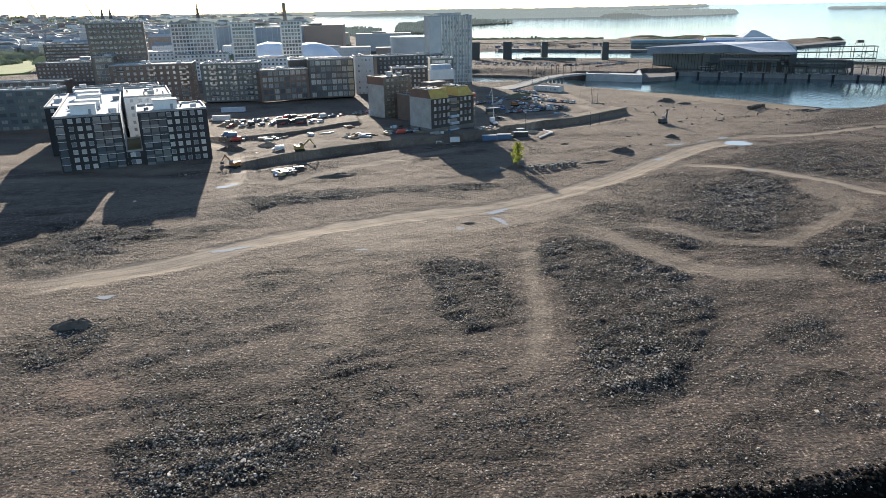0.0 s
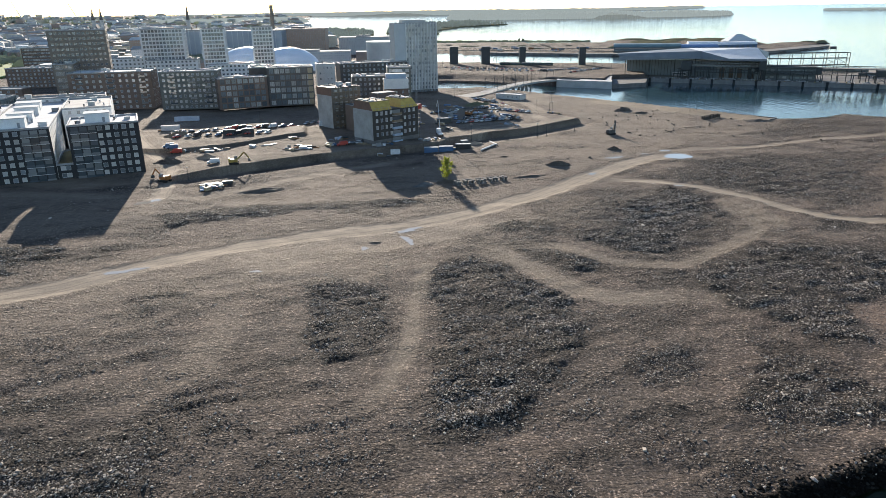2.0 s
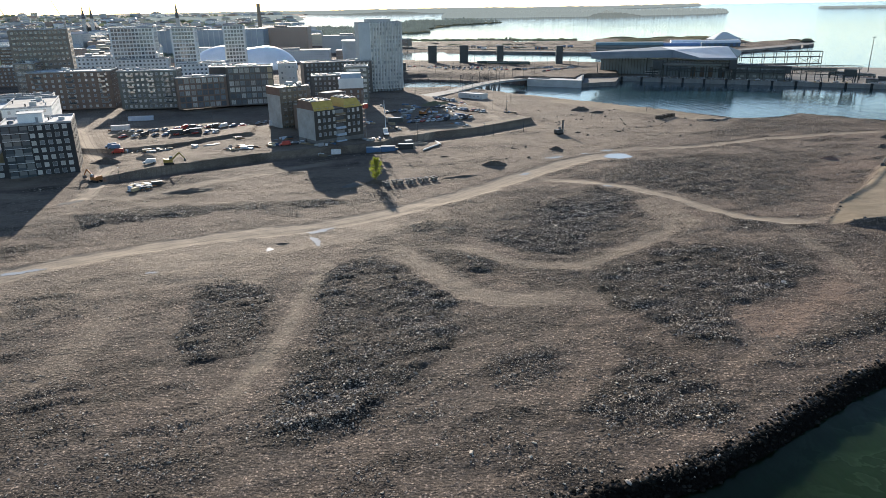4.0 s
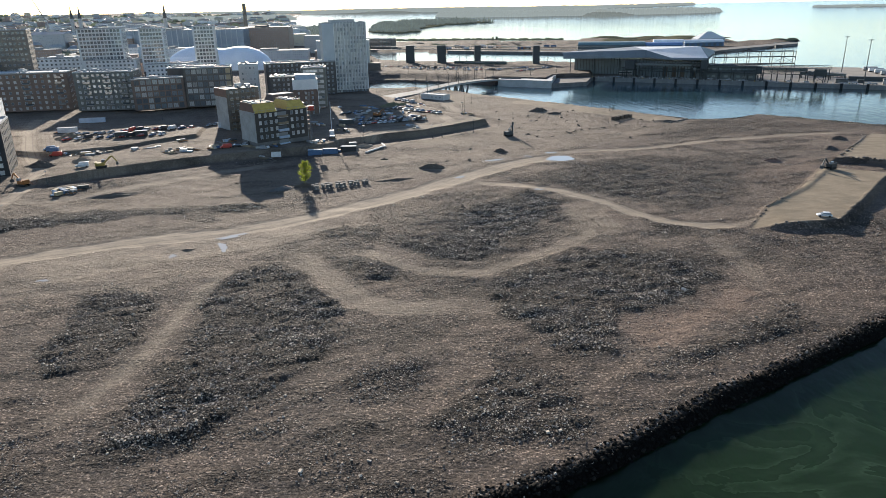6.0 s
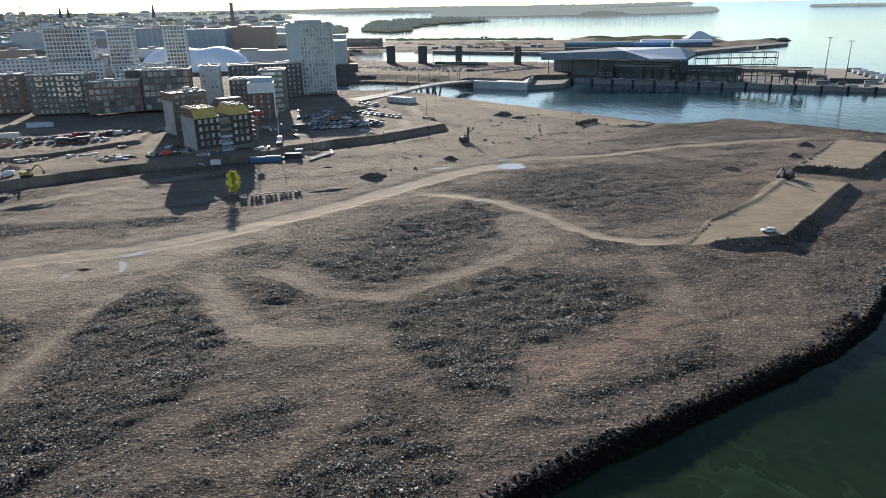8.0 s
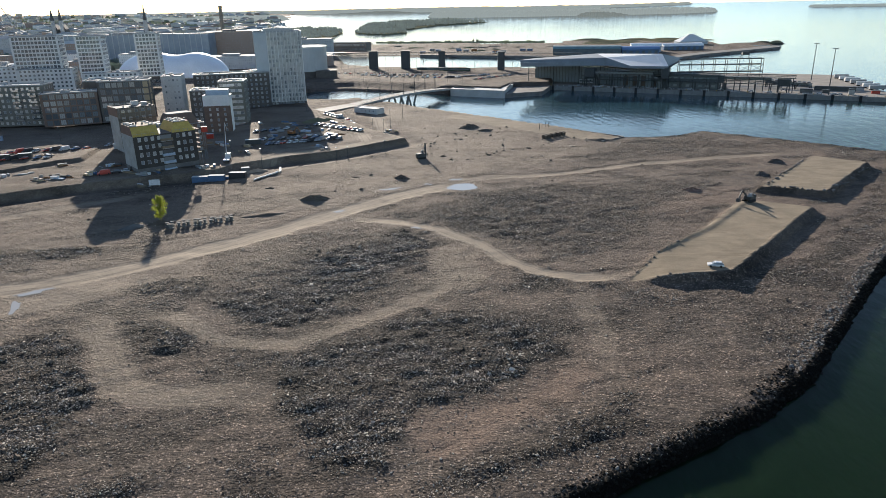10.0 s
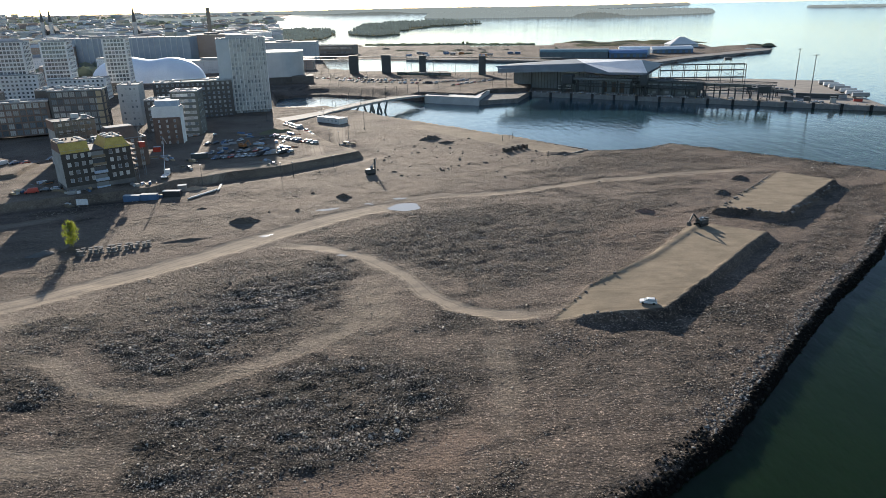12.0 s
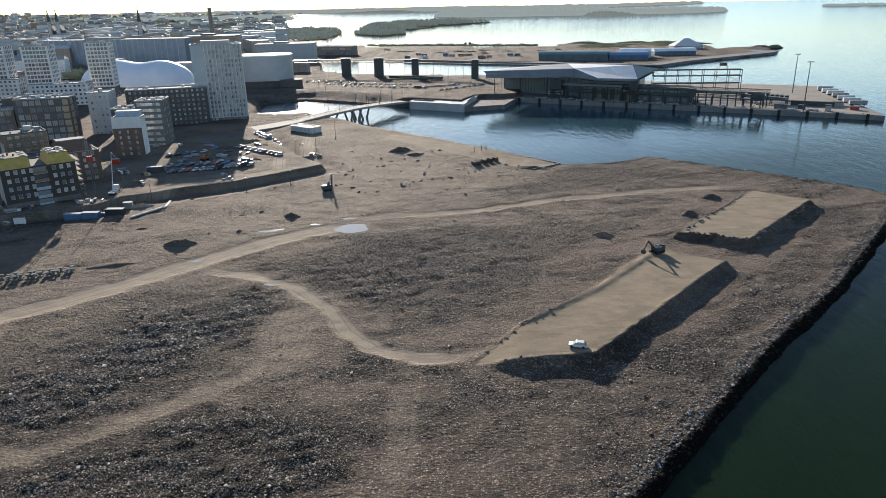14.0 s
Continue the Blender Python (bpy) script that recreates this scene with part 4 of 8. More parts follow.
# the unfinished block with the yellow mansard
Y_ANG = 41.0
yel = house("unfinished_apartment_building", "dark brick apartment building under construction with yellow mansard", -22.8, 320.5, Y_ANG, 27.0, 16.5, 16.6, 5,
            {"F": NIGHTBRICK, "R": NIGHTBRICK, "B": NIGHTBRICK, "L": CONCRETE}, {"F": (9, 1.4, 1.75, 0.75, {(-1, 4), (-1, 5)}), "R": (4, 1.35, 1.6, 0.8)}, ROOFDARK, parapet=0, clutter=0, z0=2.2, base=DARKCONC, base_h=2.6)
for u0, u1, hip in ((0.0, 11.0, 0.0), (16.5, 27.0, 1.9)):
    a0, a1 = u0 + hip, u1 - hip
    b = Mesh()
    b.prism([(u0 + 0.06, -0.15), (u1 - 0.06, -0.15), (u1 - 0.06, 16.6), (u0 + 0.06, 16.6)], 16.4, 20.38, 0, [(a0 + 0.06, 2.1), (a1 - 0.06, 2.1), (a1 - 0.06, 14.4), (a0 + 0.06, 14.4)])
    ma = part("mansard", b, YELLOW, yel, "yellow insulated mansard slope")
    for u, top, o in ((u0, a0, 0.02), (u1, a1, -0.02)):
        b = Mesh()
        b.face([(u + o, -0.1, 16.4), (u + o, 16.55, 16.4), (top + o, 14.4, 20.38), (top + o, 2.1, 20.38)])
        part("gable_board", b, YELLOW if hip else REDBRICK, ma, "yellow hipped end board" if hip else "rust brown sheathing on the gable top")
    b = Mesh()
    b.box(a0 - 0.1, 1.9, 20.4, a1 + 0.1, 14.6, 20.65)
    part("mansard_roof", b, WOOD, ma)
    b = Mesh()
    for v0 in (2.2, 7.0, 11.4):
        b.box(a0 + 0.6, v0, 20.65, a0 + 2.8, v0 + 1.6, 21.2)
        b.box(a1 - 2.4, v0 + 1.0, 20.65, a1 - 0.8, v0 + 2.4, 21.0)
    part("stacked_board", b, PALE, ma, "pale stacks of boards on the unfinished roof")
    for k in range(4):
        b = Mesh()
        b.bar((a0 + 1.4 + k * 1.7, 5 + (k * 37 % 5), 20.6), (a0 + 1.4 + k * 1.7, 5 + (k * 37 % 5), 21.5), 0.35, 8)
        part("roof_vent", b, STEEL, ma)
    b = Mesh()
    for k in range(7):
        b.bar((u0 + (u1 - u0) * k / 6, -0.25, 16.4), (u0 + (u1 - u0) * k / 6, -0.25, 17.6), 0.05, 4)
    b.bar((u0, -0.25, 17.55), (u1, -0.25, 17.55), 0.05, 4)
    part("guard_rail", b, GALV, ma)
for r in range(5):
    z = 0.2 + r * 3.28
    balcony(yel, pose(11.2, 0.0, z), 5.1, 1.5, BLUEWRAP if r < 3 else WOOD)
    b = Mesh()
    b.box(11.4, -0.05, z + 0.3, 16.1, 0.0, z + 2.6)
    part("glazed_door", b, GLASSDIM, yel)

# the tall scaffolded slab beside it
sl = house("unfinished_apartment_building", "scaffolded brown slab block with pale concrete gable", -49.2, 363.8, Y_ANG, 18, 15, 22.6, 7, {"F": TAUPE, "R": TAUPE, "B": TAUPE, "L": CONCRETE}, {"F": (5, 1.6, 1.6, 0.8)}, ROOFDARK, parapet=0.4, clutter=5, z0=2.2, cap=STEEL)
for r in range(8):
    b = Mesh()
    b.box(0.4, -1.5, r * 2.9 + 0.1, 17.6, -0.1, r * 2.9 + 0.25)
    b.bar((0.4, -1.5, r * 2.9 + 1.2), (17.6, -1.5, r * 2.9 + 1.2), 0.05, 4)
    part("scaffold_deck", b, WOOD, sl)
for k in range(8):
    b = Mesh()
    b.bar((0.5 + k * 2.44, -1.5, 0), (0.5 + k * 2.44, -1.5, 23.4), 0.06, 5)
    part("scaffold_pole", b, GALV, sl)
extra_box("gable_head", sl, (-0.3, 0, 18.8, 0, 15, 22.9), REDBRICK)
mid = house("unfinished_apartment_building", "low brown middle block with a rounded tarred roof", -33, 352, Y_ANG, 30, 14, 14.5, 5, BROWNBRICK, {"F": (8, 1.5, 1.6, 0.8), "R": (4, 1.5, 1.6, 0.8)}, ROOFDARK, clutter=6, z0=2.2, parapet=0.3)
b = Mesh()
b.prism([(12, 1), (28, 1), (28, 13), (12, 13)], 14.45, 19.5, 0, [(14, 4), (26, 4), (26, 11), (14, 11)])
part("mansard", b, BROWNBRICK, mid, "dark brown unfinished mansard roof")
b = Mesh()
b.box(14.2, 4.2, 19.5, 25.8, 10.8, 19.8)
part("mansard_roof", b, ROOFGREY, mid)

# white-topped block, grey block, dark block in front of the tower
wt = house("apartment_building", "brown brick block with white top storey and white gable", -26.8, 418.0, 10, 14.5, 9, 20.5, 7, {"F": BROWNBRICK, "R": WHITE, "B": WHITE, "L": BROWNBRICK}, {"F": (3, 1.1, 1.5, 0.9)}, ROOFDARK, clutter=5, z0=3.0)
extra_box("top_storey", wt, (-0.1, -0.12, 15.4, 14.6, 0.0, 21.3), WHITE)
extra_box("roof_storey", wt, (1.5, 3, 20.45, 13.5, 8, 24.0), BLUEWRAP)
house("apartment_building", "grey apartment block with recessed balconies", -27.5, 447, 8, 15, 15, 26.5, 8, GREENGREY, {"F": (6, 2.0, 1.7, 0.7), "R": (4, 1.6, 1.6, 0.8)}, ROOFGREY, clutter=9, z0=2.0)
house("apartment_building", "long dark brick block with pale roof edge", -70, 522, 20, 52, 18, 25.5, 8, DARKBRICK, {"F": (15, 1.4, 1.6, 0.8), "R": (5, 1.4, 1.6, 0.8)}, ROOFGREY, clutter=18, z0=0.5)
tw = house("apartment_tower", "tall pale tower with narrow vertical window strips", -30.5, 543.5, 18, 33.8, 17, 52.8, 17, {"F": PALE, "R": PALE, "B": PALE, "L": PALE}, {"F": (13, 1.8, 2.2, 0.5, {(-1, 0), (-1, 1), (-1, 2)}), "R": (5, 2.1, 2.2, 0.5)}, ROOFWHITE, clutter=8, z0=0.5, base=DARKBRICK, base_h=3.2)
extra_box("grey_strip", tw, (0.0, -0.12, 3.2, 8.6, 0.0, 52.8), METALGREY, "smooth grey blind strip of the tower front")
for k in range(11):
    extra_box("fin", tw, (8.7 + k * 2.46, -0.9 if k % 2 else -0.45, 3.2, 9.1 + k * 2.46, 0.0, 53.4), WHITE)
for k in range(1, 17):
    extra_box("ledge", tw, (8.6, -0.35, 0.12 + k * 3.094, 33.8, 0.0, 0.34 + k * 3.094), PALE)
extra_box("plant_room", tw, (7, 4, 52.8, 26, 13, 55.6), PALE)

# street of brick blocks behind the site
loft = house("apartment_building", "dark framed block with large loft windows and tan panels", -110, 465.5, 15, 30.5, 16, 25.0, 6, DARKBRICK, {"F": (8, 3.0, 3.1, 0.5), "R": (4, 2.6, 3.1, 0.5)}, ROOFGREY, clutter=10, frame_mat=FRAMEDARK, mullions=2, z0=3.0, glass=GLASSLOFT)
for k in range(6):
    extra_box("tan_panel", loft, (26.9, -0.12, 0.6 + k * 4.13, 29.9, 0.0, 3.9 + k * 4.13), TAN, "tan timber bay panel")
house("apartment_building", "brown framed block with loft windows", -139, 451, 25, 32, 14, 19.6, 5, BROWNBRICK, {"F": (8, 3.0, 3.0, 0.5), "L": (4, 1.6, 1.6, 0.8)}, ROOFGREY, clutter=9, frame_mat=FRAMEDARK, mullions=2, z0=3.0, glass=GLASSLOFT)
for k in range(6):
    extra_box("tan_panel", loft, (30.5, 2.0, 0.6 + k * 4.13, 30.62, 7.4, 3.9 + k * 4.13), TAN, "tan timber bay panel")
house("apartment_building", "dark brick block with a wide flat grey roof", -126, 479, 15, 31, 19, 24.2, 7, DARKBRICK, {"B": (8, 1.6, 1.6, 0.8), "L": (5, 1.6, 1.6, 0.8)}, ROOFGREY, clutter=16, z0=3.0)
green_block = house("apartment_building", "dark green-grey brick apartment block", -180, 458, 8, 37.5, 16, 24.6, 7, GREENGREY, {"F": (11, 1.6, 1.7, 0.8), "R": (4, 1.5, 1.7, 0.8)}, ROOFWHITE, clutter=8, z0=2.5)
brown_block = house("apartment_building", "brown brick apartment block with corner balconies", -240, 456, 14, 52, 26, 24.4, 7, BROWNBRICK, {"F": (12, 1.6, 1.7, 0.8), "R": (7, 1.5, 1.7, 0.8)}, ROOFWHITE, clutter=12, z0=2.5)
for block, h, cols in ((green_block, 24.6, (6.0, 19.0, 29.0)), (brown_block, 24.4, (5.0, 24.0, 44.0))):
    for u in cols:
        for r in range(1, 7):
            balcony(block, pose(u, 0.0, 0.2 + r * (h - 0.2) / 7), 4.2, 1.3, GLASSDIM)
house("apartment_building", "pale rendered corner block with square windows", -83, 498, 14, 13, 19, 27.0, 7, PALE, {"F": (4, 1.3, 1.5, 0.9), "R": (4, 1.3, 1.5, 0.9)}, ROOFGREY, clutter=5, z0=0.5)
house("apartment_building", "low dark block with grey roof", -54, 470, 10, 24, 16, 19.5, 6, DARKBRICK, {"F": (7, 1.4, 1.6, 0.8)}, ROOFGREY, clutter=8, z0=1.5)
house("apartment_building", "pale hall block with white roof edge", -66, 560, 18, 60, 18, 21.0, 6, WHITE, {"F": (16, 1.6, 1.5, 0.9)}, ROOFWHITE, clutter=14, z0=0)
house("apartment_tower", "taupe slab tower with rows of small windows", -272, 497, 22, 38, 18, 51.5, 14, TAUPE, {"F": (12, 1.8, 1.6, 0.9), "R": (5, 1.6, 2.2, 0.6)}, ROOFDARK, clutter=6, z0=2.0, glass=GLASSDIM)
house("office_building", "taupe office block with deep square windows", -262, 480, 18, 13, 20, 30.0, 7, TAUPE, {"F": (4, 2.4, 2.6, 0.9), "R": (5, 2.4, 2.6, 0.9)}, ROOFDARK, clutter=9, glass=GLASSDIM, z0=1.5)
house("office_building", "red brick block with curved corner", -512, 850, 10, 56, 24, 27.0, 7, BROWNBRICK, {"F": (20, 2.4, 1.8, 0.9)}, ROOFWHITE, clutter=14, z0=0)
house("apartment_building", "dark brick courtyard block with pale balconies", -395, 632, 4, 60, 20, 17.0, 5, BROWNBRICK, {"F": (15, 1.8, 1.7, 0.8), "R": (5, 1.6, 1.6, 0.8)}, ROOFGREY, clutter=14, z0=1.5)

# white gridded towers, low white blocks
for x, y, a, w, d, h, nb, ns in ((-270, 640, 14, 38, 20, 47.5, 12, 14), (-216, 645, 14, 21, 20, 47, 7, 14), (-179, 678, 14, 20, 17, 47.5, 6, 14)):
    house("gridded_tower", "white gridded apartment tower on a dark base", x, y, a, w, d, h, ns, WHITE, {"F": (nb, 2.35, 2.45, 0.55), "R": (5, 2.4, 2.45, 0.55)}, ROOFWHITE, clutter=4, z0=3, base=DARKBRICK, base_h=9.5, group="white gridded towers", glass=GLASSDIM)
for x, y, w, h, nb in ((-330, 640, 62, 24, 16), (-262, 628, 44, 23, 12), (-212, 640, 46, 18, 12)):
    house("apartment_building", "low white block with regular square windows", x, y, 14, w, 18, h, 7 if h > 20 else 5, WHITE, {"F": (nb, 1.9, 1.8, 0.8), "R": (4, 1.9, 1.8, 0.8)}, ROOFWHITE, clutter=12, z0=1, group="low white blocks", glass=GLASSDIM)


# ---- harbour ----
def ring_thing(name, label, category, ring, z0, z1, mats, kind="structure", m=None):
    b = Mesh()
    b.prism(ring, z0, z1)
    ob = part(name, b, mats)
    return tagged(ob, label, category, "", kind)


QUAY_Z = -2.8
quay = ring_thing("quay", "long grey concrete harbour quay", "quay", [(196, 684), (450, 558), (486, 735), (432, 762), (340, 800), (225, 835)], -11, QUAY_Z, CEMENT)
for k in range(15):
    t = 0.03 + k / 15
    fx, fy = 196 + 254 * t, 684 - 126 * t
    b = Mesh()
    b.box(-1.0, -0.9, -3.6, 1.0, 0.0, 1.0)
    b.box(-0.7, -1.2, -3.0, 0.7, -0.9, 0.6)
    tagged(part("quay_fender", b, RUBBER, None, "black rubber fender on the quay wall", pose(fx, fy, QUAY_Z - 0.2, 0, 0, -26.4)), "", "fender", "fenders along the quay")
DUSTYDECK = mat("dusty_asphalt_apron", (0.27, 0.235, 0.20), (0.20, 0.175, 0.15), 0.92, 0.08, 2.0)
b = Mesh()
b.prism([(199, 685), (448.5, 561), (484, 734), (431, 760), (340, 798), (226, 833)], QUAY_Z, QUAY_Z + 0.06)
tagged(part("quay_apron", b, DUSTYDECK, None, "dusty tan asphalt apron on the quay"), "", "pavement", "", "structure")
QUAY_TOP = QUAY_Z + 0.06
quay_dir = Vector((254, -126, 0)).normalized()
quay_in = Vector((126, 254, 0)).normalized()


def on_quay(along, back, z=QUAY_TOP, turn=0.0):
    p = Vector((196, 684, z)) + quay_dir * along + quay_in * back
    return pose(p.x, p.y, p.z, 0, 0, -26.4 + turn)


TEALROOF = mat("teal_sheet_roof", (0.16, 0.25, 0.27), (0.12, 0.20, 0.22), 0.6, 0.1, 2, 0.005)
BLUEROOF = mat("blue_sheet_roof", (0.14, 0.24, 0.42), (0.11, 0.20, 0.36), 0.6, 0.1, 2, 0.005)
GLASSDARK = glass_mat("dark_terminal_glass", (0.13, 0.155, 0.16), (0.33, 0.35, 0.35), 0.35)
GLASSDARK.node_tree.nodes["Principled BSDF"].inputs["Specular IOR Level"].default_value = 0.6
# ferry terminal with its folded roof
TERMWALL = mat("dark_green_grey_cladding", (0.13, 0.15, 0.155), (0.10, 0.115, 0.12), 0.5, 0.12, 2, 0.004, 0.2)
CURTAIN = mat("blue_grey_curtain_wall", (0.28, 0.325, 0.345), (0.20, 0.235, 0.25), 0.35, 0.12, 1.2, 0.002)
SHADEDROOF = mat("shaded_metal_roof", (0.21, 0.235, 0.26), (0.17, 0.19, 0.215), 0.6, 0.1, 2, 0.004)
BROWNPANEL = mat("brown_facade_panel", (0.15, 0.105, 0.075), (0.11, 0.08, 0.058), 0.7)
term = thing("ferry_terminal", "ferry terminal with folded pale metal roof and dark glass walls", "terminal", pose(0, 0, QUAY_TOP))
b = Mesh()
b.prism([(192, 728), (236, 703), (252, 690), (262, 668), (296, 650), (318, 706), (300, 735), (236, 745)], 0, 15.0)
part("glass_wall", b, CURTAIN, term)
TIP, RL, RR, ER, EM, KU, KL, FR, BL = (172, 688, 23.0), (251, 728, 25.0), (298, 669, 27.6), (296, 640, 19.2), (266, 650, 19.2), (251, 683, 24.4), (250, 680.5, 17.8), (334, 724, 19.4), (190, 735, 21.0)
TL = (174, 686, 21.2)
b = Mesh()
# Slopes and fascia turned from the sun have their shade painted as darker grey.
for pts, mi in (([KU, EM, ER, RR], 0), ([KU, RR, RL], 0), ([TIP, KU, RL], 1), ([TIP, RL, BL], 1), ([RR, ER, FR], 2), ([RR, FR, RL], 0), ([RL, FR, BL], 0), ([TL, KL, KU, TIP], 1), ([KL, EM, KU], 1)):
    b.face(list(pts), mi)
part("roof", b, [PALEROOF, SHADEDROOF, TERMWALL], term)
b = Mesh()
b.face([(x, y, 17.2) for x, y in ((174, 687), (250, 681), (266, 650.5), (296, 640.5), (333, 724), (190, 734))], 0)
for p, q in ((TL, KL), (KL, EM), (EM, ER)):
    b.quad((p[0], p[1], 17.2), (q[0], q[1], 17.2), (q[0], q[1], q[2] - 0.02), (p[0], p[1], p[2] - 0.02))
part("soffit", b, SHADEDROOF, term)
for k in range(4):
    t = (k + 0.5) / 4
    b = Mesh()
    b.bar(Vector(EM).lerp(Vector(ER), t) + Vector((0, 0, 0.03)), Vector(KU).lerp(Vector(RR), t) + Vector((0, 0, 0.03)), 0.07, 4)
    part("roof_seam", b, PALEROOF, term)
for (px, py), (qx_, qy_), n in (((192, 727.6), (236, 702.6), 16), ((252, 689.6), (262, 667.6), 6), ((262, 667.6), (296, 649.6), 14)):
    for k in range(n):
        x, y = px + (qx_ - px) * k / n, py + (qy_ - py) * k / n
        b = Mesh()
        b.box(x - 0.12, y - 0.3, 0, x + 0.12, y + 0.2, 15.2)
        part("mullion", b, STEEL, term)
for t, w in ((0.08, 3.6), (0.3, 3.0), (0.48, 3.6), (0.72, 4.2)):
    x, y = 262 + 34 * t, 668 - 18 * t
    b = Mesh()
    b.prism([(x, y - 0.35), (x + w, y - 0.35 - w * 0.53), (x + w, y + 0.1 - w * 0.53), (x, y + 0.1)], 1.0, 9.5)
    part("facade_panel", b, BROWNPANEL, term, "brown timber-look panel in the glass front")
for x, y in ((182, 692), (205, 690), (228, 686), (247, 684)):
    b = Mesh()
    b.bar((x, y, 0), (x, y, 17.3), 0.35, 8)
    part("column", b, STEEL, term)
# low dark service building between the terminal and the water
side = house("harbour_building", "low dark clad building beside the terminal", 296, 648, -26.4, 44, 20, 12.0, 2, TERMWALL, {"F": (8, 3.4, 2.2, 1.6)}, ROOFDARK, clutter=6, z0=QUAY_TOP, category="harbour building", glass=GLASSDARK, frame_mat=FRAMEDARK, parapet=0.3, cap=STEEL)

bus = thing("coach", "long white coach parked before the terminal", "coach", on_quay(24, 30, QUAY_TOP, 8))
b = Mesh()
b.box(0, 0, 0.5, 13, 2.5, 3.4)
part("body", b, WHITEPAINT, bus)
b = Mesh()
b.box(0.3, -0.04, 1.5, 12.7, 2.54, 2.7)
part("window_band", b, GLASSDIM, bus)
for u in (2.2, 10.4):
    b = Mesh()
    b.bar((u, 0.1, 0.5), (u, 2.4, 0.5), 0.5, 10)
    part("wheel_pair", b, RUBBER, bus)
# passenger gangways on stilts
def gangway(a0, a1, back, z, h, turn=0.0, glazed=True):
    gw = thing("passenger_gangway", "dark glazed passenger gangway on steel stilts", "gangway", on_quay(a0, back, QUAY_TOP, turn), "gangways on the quay")
    L = a1 - a0
    b = Mesh()
    b.box(0, 0, z, L, 3.6, z + 0.4)
    part("deck", b, STEEL, gw)
    b = Mesh()
    if glazed:
        b.box(-0.2, -0.2, z + h - 0.3, L + 0.2, 3.8, z + h)
        part("gangway_roof", b, STEEL, gw)
        b = Mesh()
        b.box(0.1, 0.4, z + 0.4, L - 0.1, 3.2, z + h - 0.3)
        part("glazing", b, GLASSDARK, gw)
    else:
        for y in (0.0, 3.6):
            b.bar((0, y, z + h), (L, y, z + h), 0.22, 4)
            b.bar((0, y, z + h * 0.6), (L, y, z + h * 0.6), 0.1, 4)
        part("handrail", b, STEEL, gw)
    b = Mesh()
    b.tube([(k * 2, 0.1, z + 0.4 if k % 2 == 0 else z + h - 0.4) for k in range(2 * int(L / 4) + 1)], 0.12)
    part("truss", b, STEEL, gw)
    n = max(1, int(L / 11))
    for k in range(n + 1):
        b = Mesh()
        b.box(k * L / n * 0.98 + 0.2, 0.2, 0, k * L / n * 0.98 + 0.8, 0.8, z)
        b.box(k * L / n * 0.98 + 0.2, 2.8, 0, k * L / n * 0.98 + 0.8, 3.4, z)
        b.box(k * L / n * 0.98 + 0.2, 0.8, z - 1.0, k * L / n * 0.98 + 0.8, 2.8, z - 0.5)
        part("stilt", b, STEEL, gw)


gangway(36, 96, 9, 11.0, 2.6)
gangway(96, 208, 10, 11.0, 2.6, 0, False)
gangway(48, 120, 6, 6.2, 2.4, 0, False)
gangway(96, 204, 6.5, 6.2, 2.4, 0, False)
gangway(110, 190, 16, 8.5, 2.6)
gangway(34, 50, 14, 6.0, 2.6, 60)
gangway(100, 116, 6, 7.5, 2.6, 62)
gangway(184, 222, 44, 3.6, 2.2, -24)
for k in range(46):
    m = on_quay(6 + k * 6.0, 1.2)
    e = thing("bollard", "squat pale mooring bollard on the quay edge", "bollard", m, "bollards along the quay")
    b = Mesh()
    b.bar((0, 0, 0), (0, 0, 0.7), 0.35, 8, 0, 0.28)
    b.bar((0, 0, 0.7), (0, 0, 1.0), 0.5, 8, 0, 0.45)
    part("post", b, PALE if k % 4 else YELLOWPAINT, e)
for a in (22, 44, 58, 76, 92, 118, 135, 160, 184, 214):
    m = on_quay(a, 3.5)
    e = thing("barrier", "low pale steel barrier on the quay", "barrier", m, "barriers on the quay")
    b = Mesh()
    for z in (0.5, 1.1):
        b.bar((0, 0, z), (9, 0, z), 0.08, 4)
    for k in range(5):
        b.bar((k * 2.25, 0, 0), (k * 2.25, 0, 1.15), 0.07, 4)
    part("rail", b, WHITEPAINT, e)
for a, back, w, d, h in ((36, 6, 8, 8, 15), (104, 5, 5, 7, 17), (150, 6, 4, 6, 12), (196, 7, 8, 8, 10)):
    e = thing("boarding_tower", "dark steel boarding tower by the quay edge", "boarding tower", on_quay(a, back), "boarding towers")
    for u, v in ((0, 0), (w, 0), (w, d), (0, d)):
        b = Mesh()
        b.box(u - 0.3, v - 0.3, 0, u + 0.3, v + 0.3, h)
        part("post", b, STEEL, e)
    b = Mesh()
    b.box(-0.4, -0.4, h * 0.55, w + 0.4, d + 0.4, h + 0.6)
    part("cabin", b, STEEL, e)
    b = Mesh()
    b.bar((0, 0, 0.2), (w, 0, h * 0.55), 0.18, 4)
    b.bar((w, 0, 0.2), (0, 0, h * 0.55), 0.18, 4)
    part("cross_brace", b, STEEL, e)
# open steel frame beyond the terminal
gan = thing("steel_gangway_frame", "long open dark steel frame carrying a gangway", "steel frame", pose(324, 700, QUAY_TOP, 0, 0, -3))
for k in range(8):
    for y in (0, 6):
        b = Mesh()
        b.box(k * 10.9 - 0.25, y - 0.25, 0, k * 10.9 + 0.25, y + 0.25, 20)
        part("post", b, STEEL, gan)
for z in (8.0, 14.5, 19.6):
    for y in (0, 6):
        b = Mesh()
        b.box(0, y - 0.3, z, 76.5, y + 0.3, z + 0.7)
        part("beam", b, STEEL, gan)
b = Mesh()
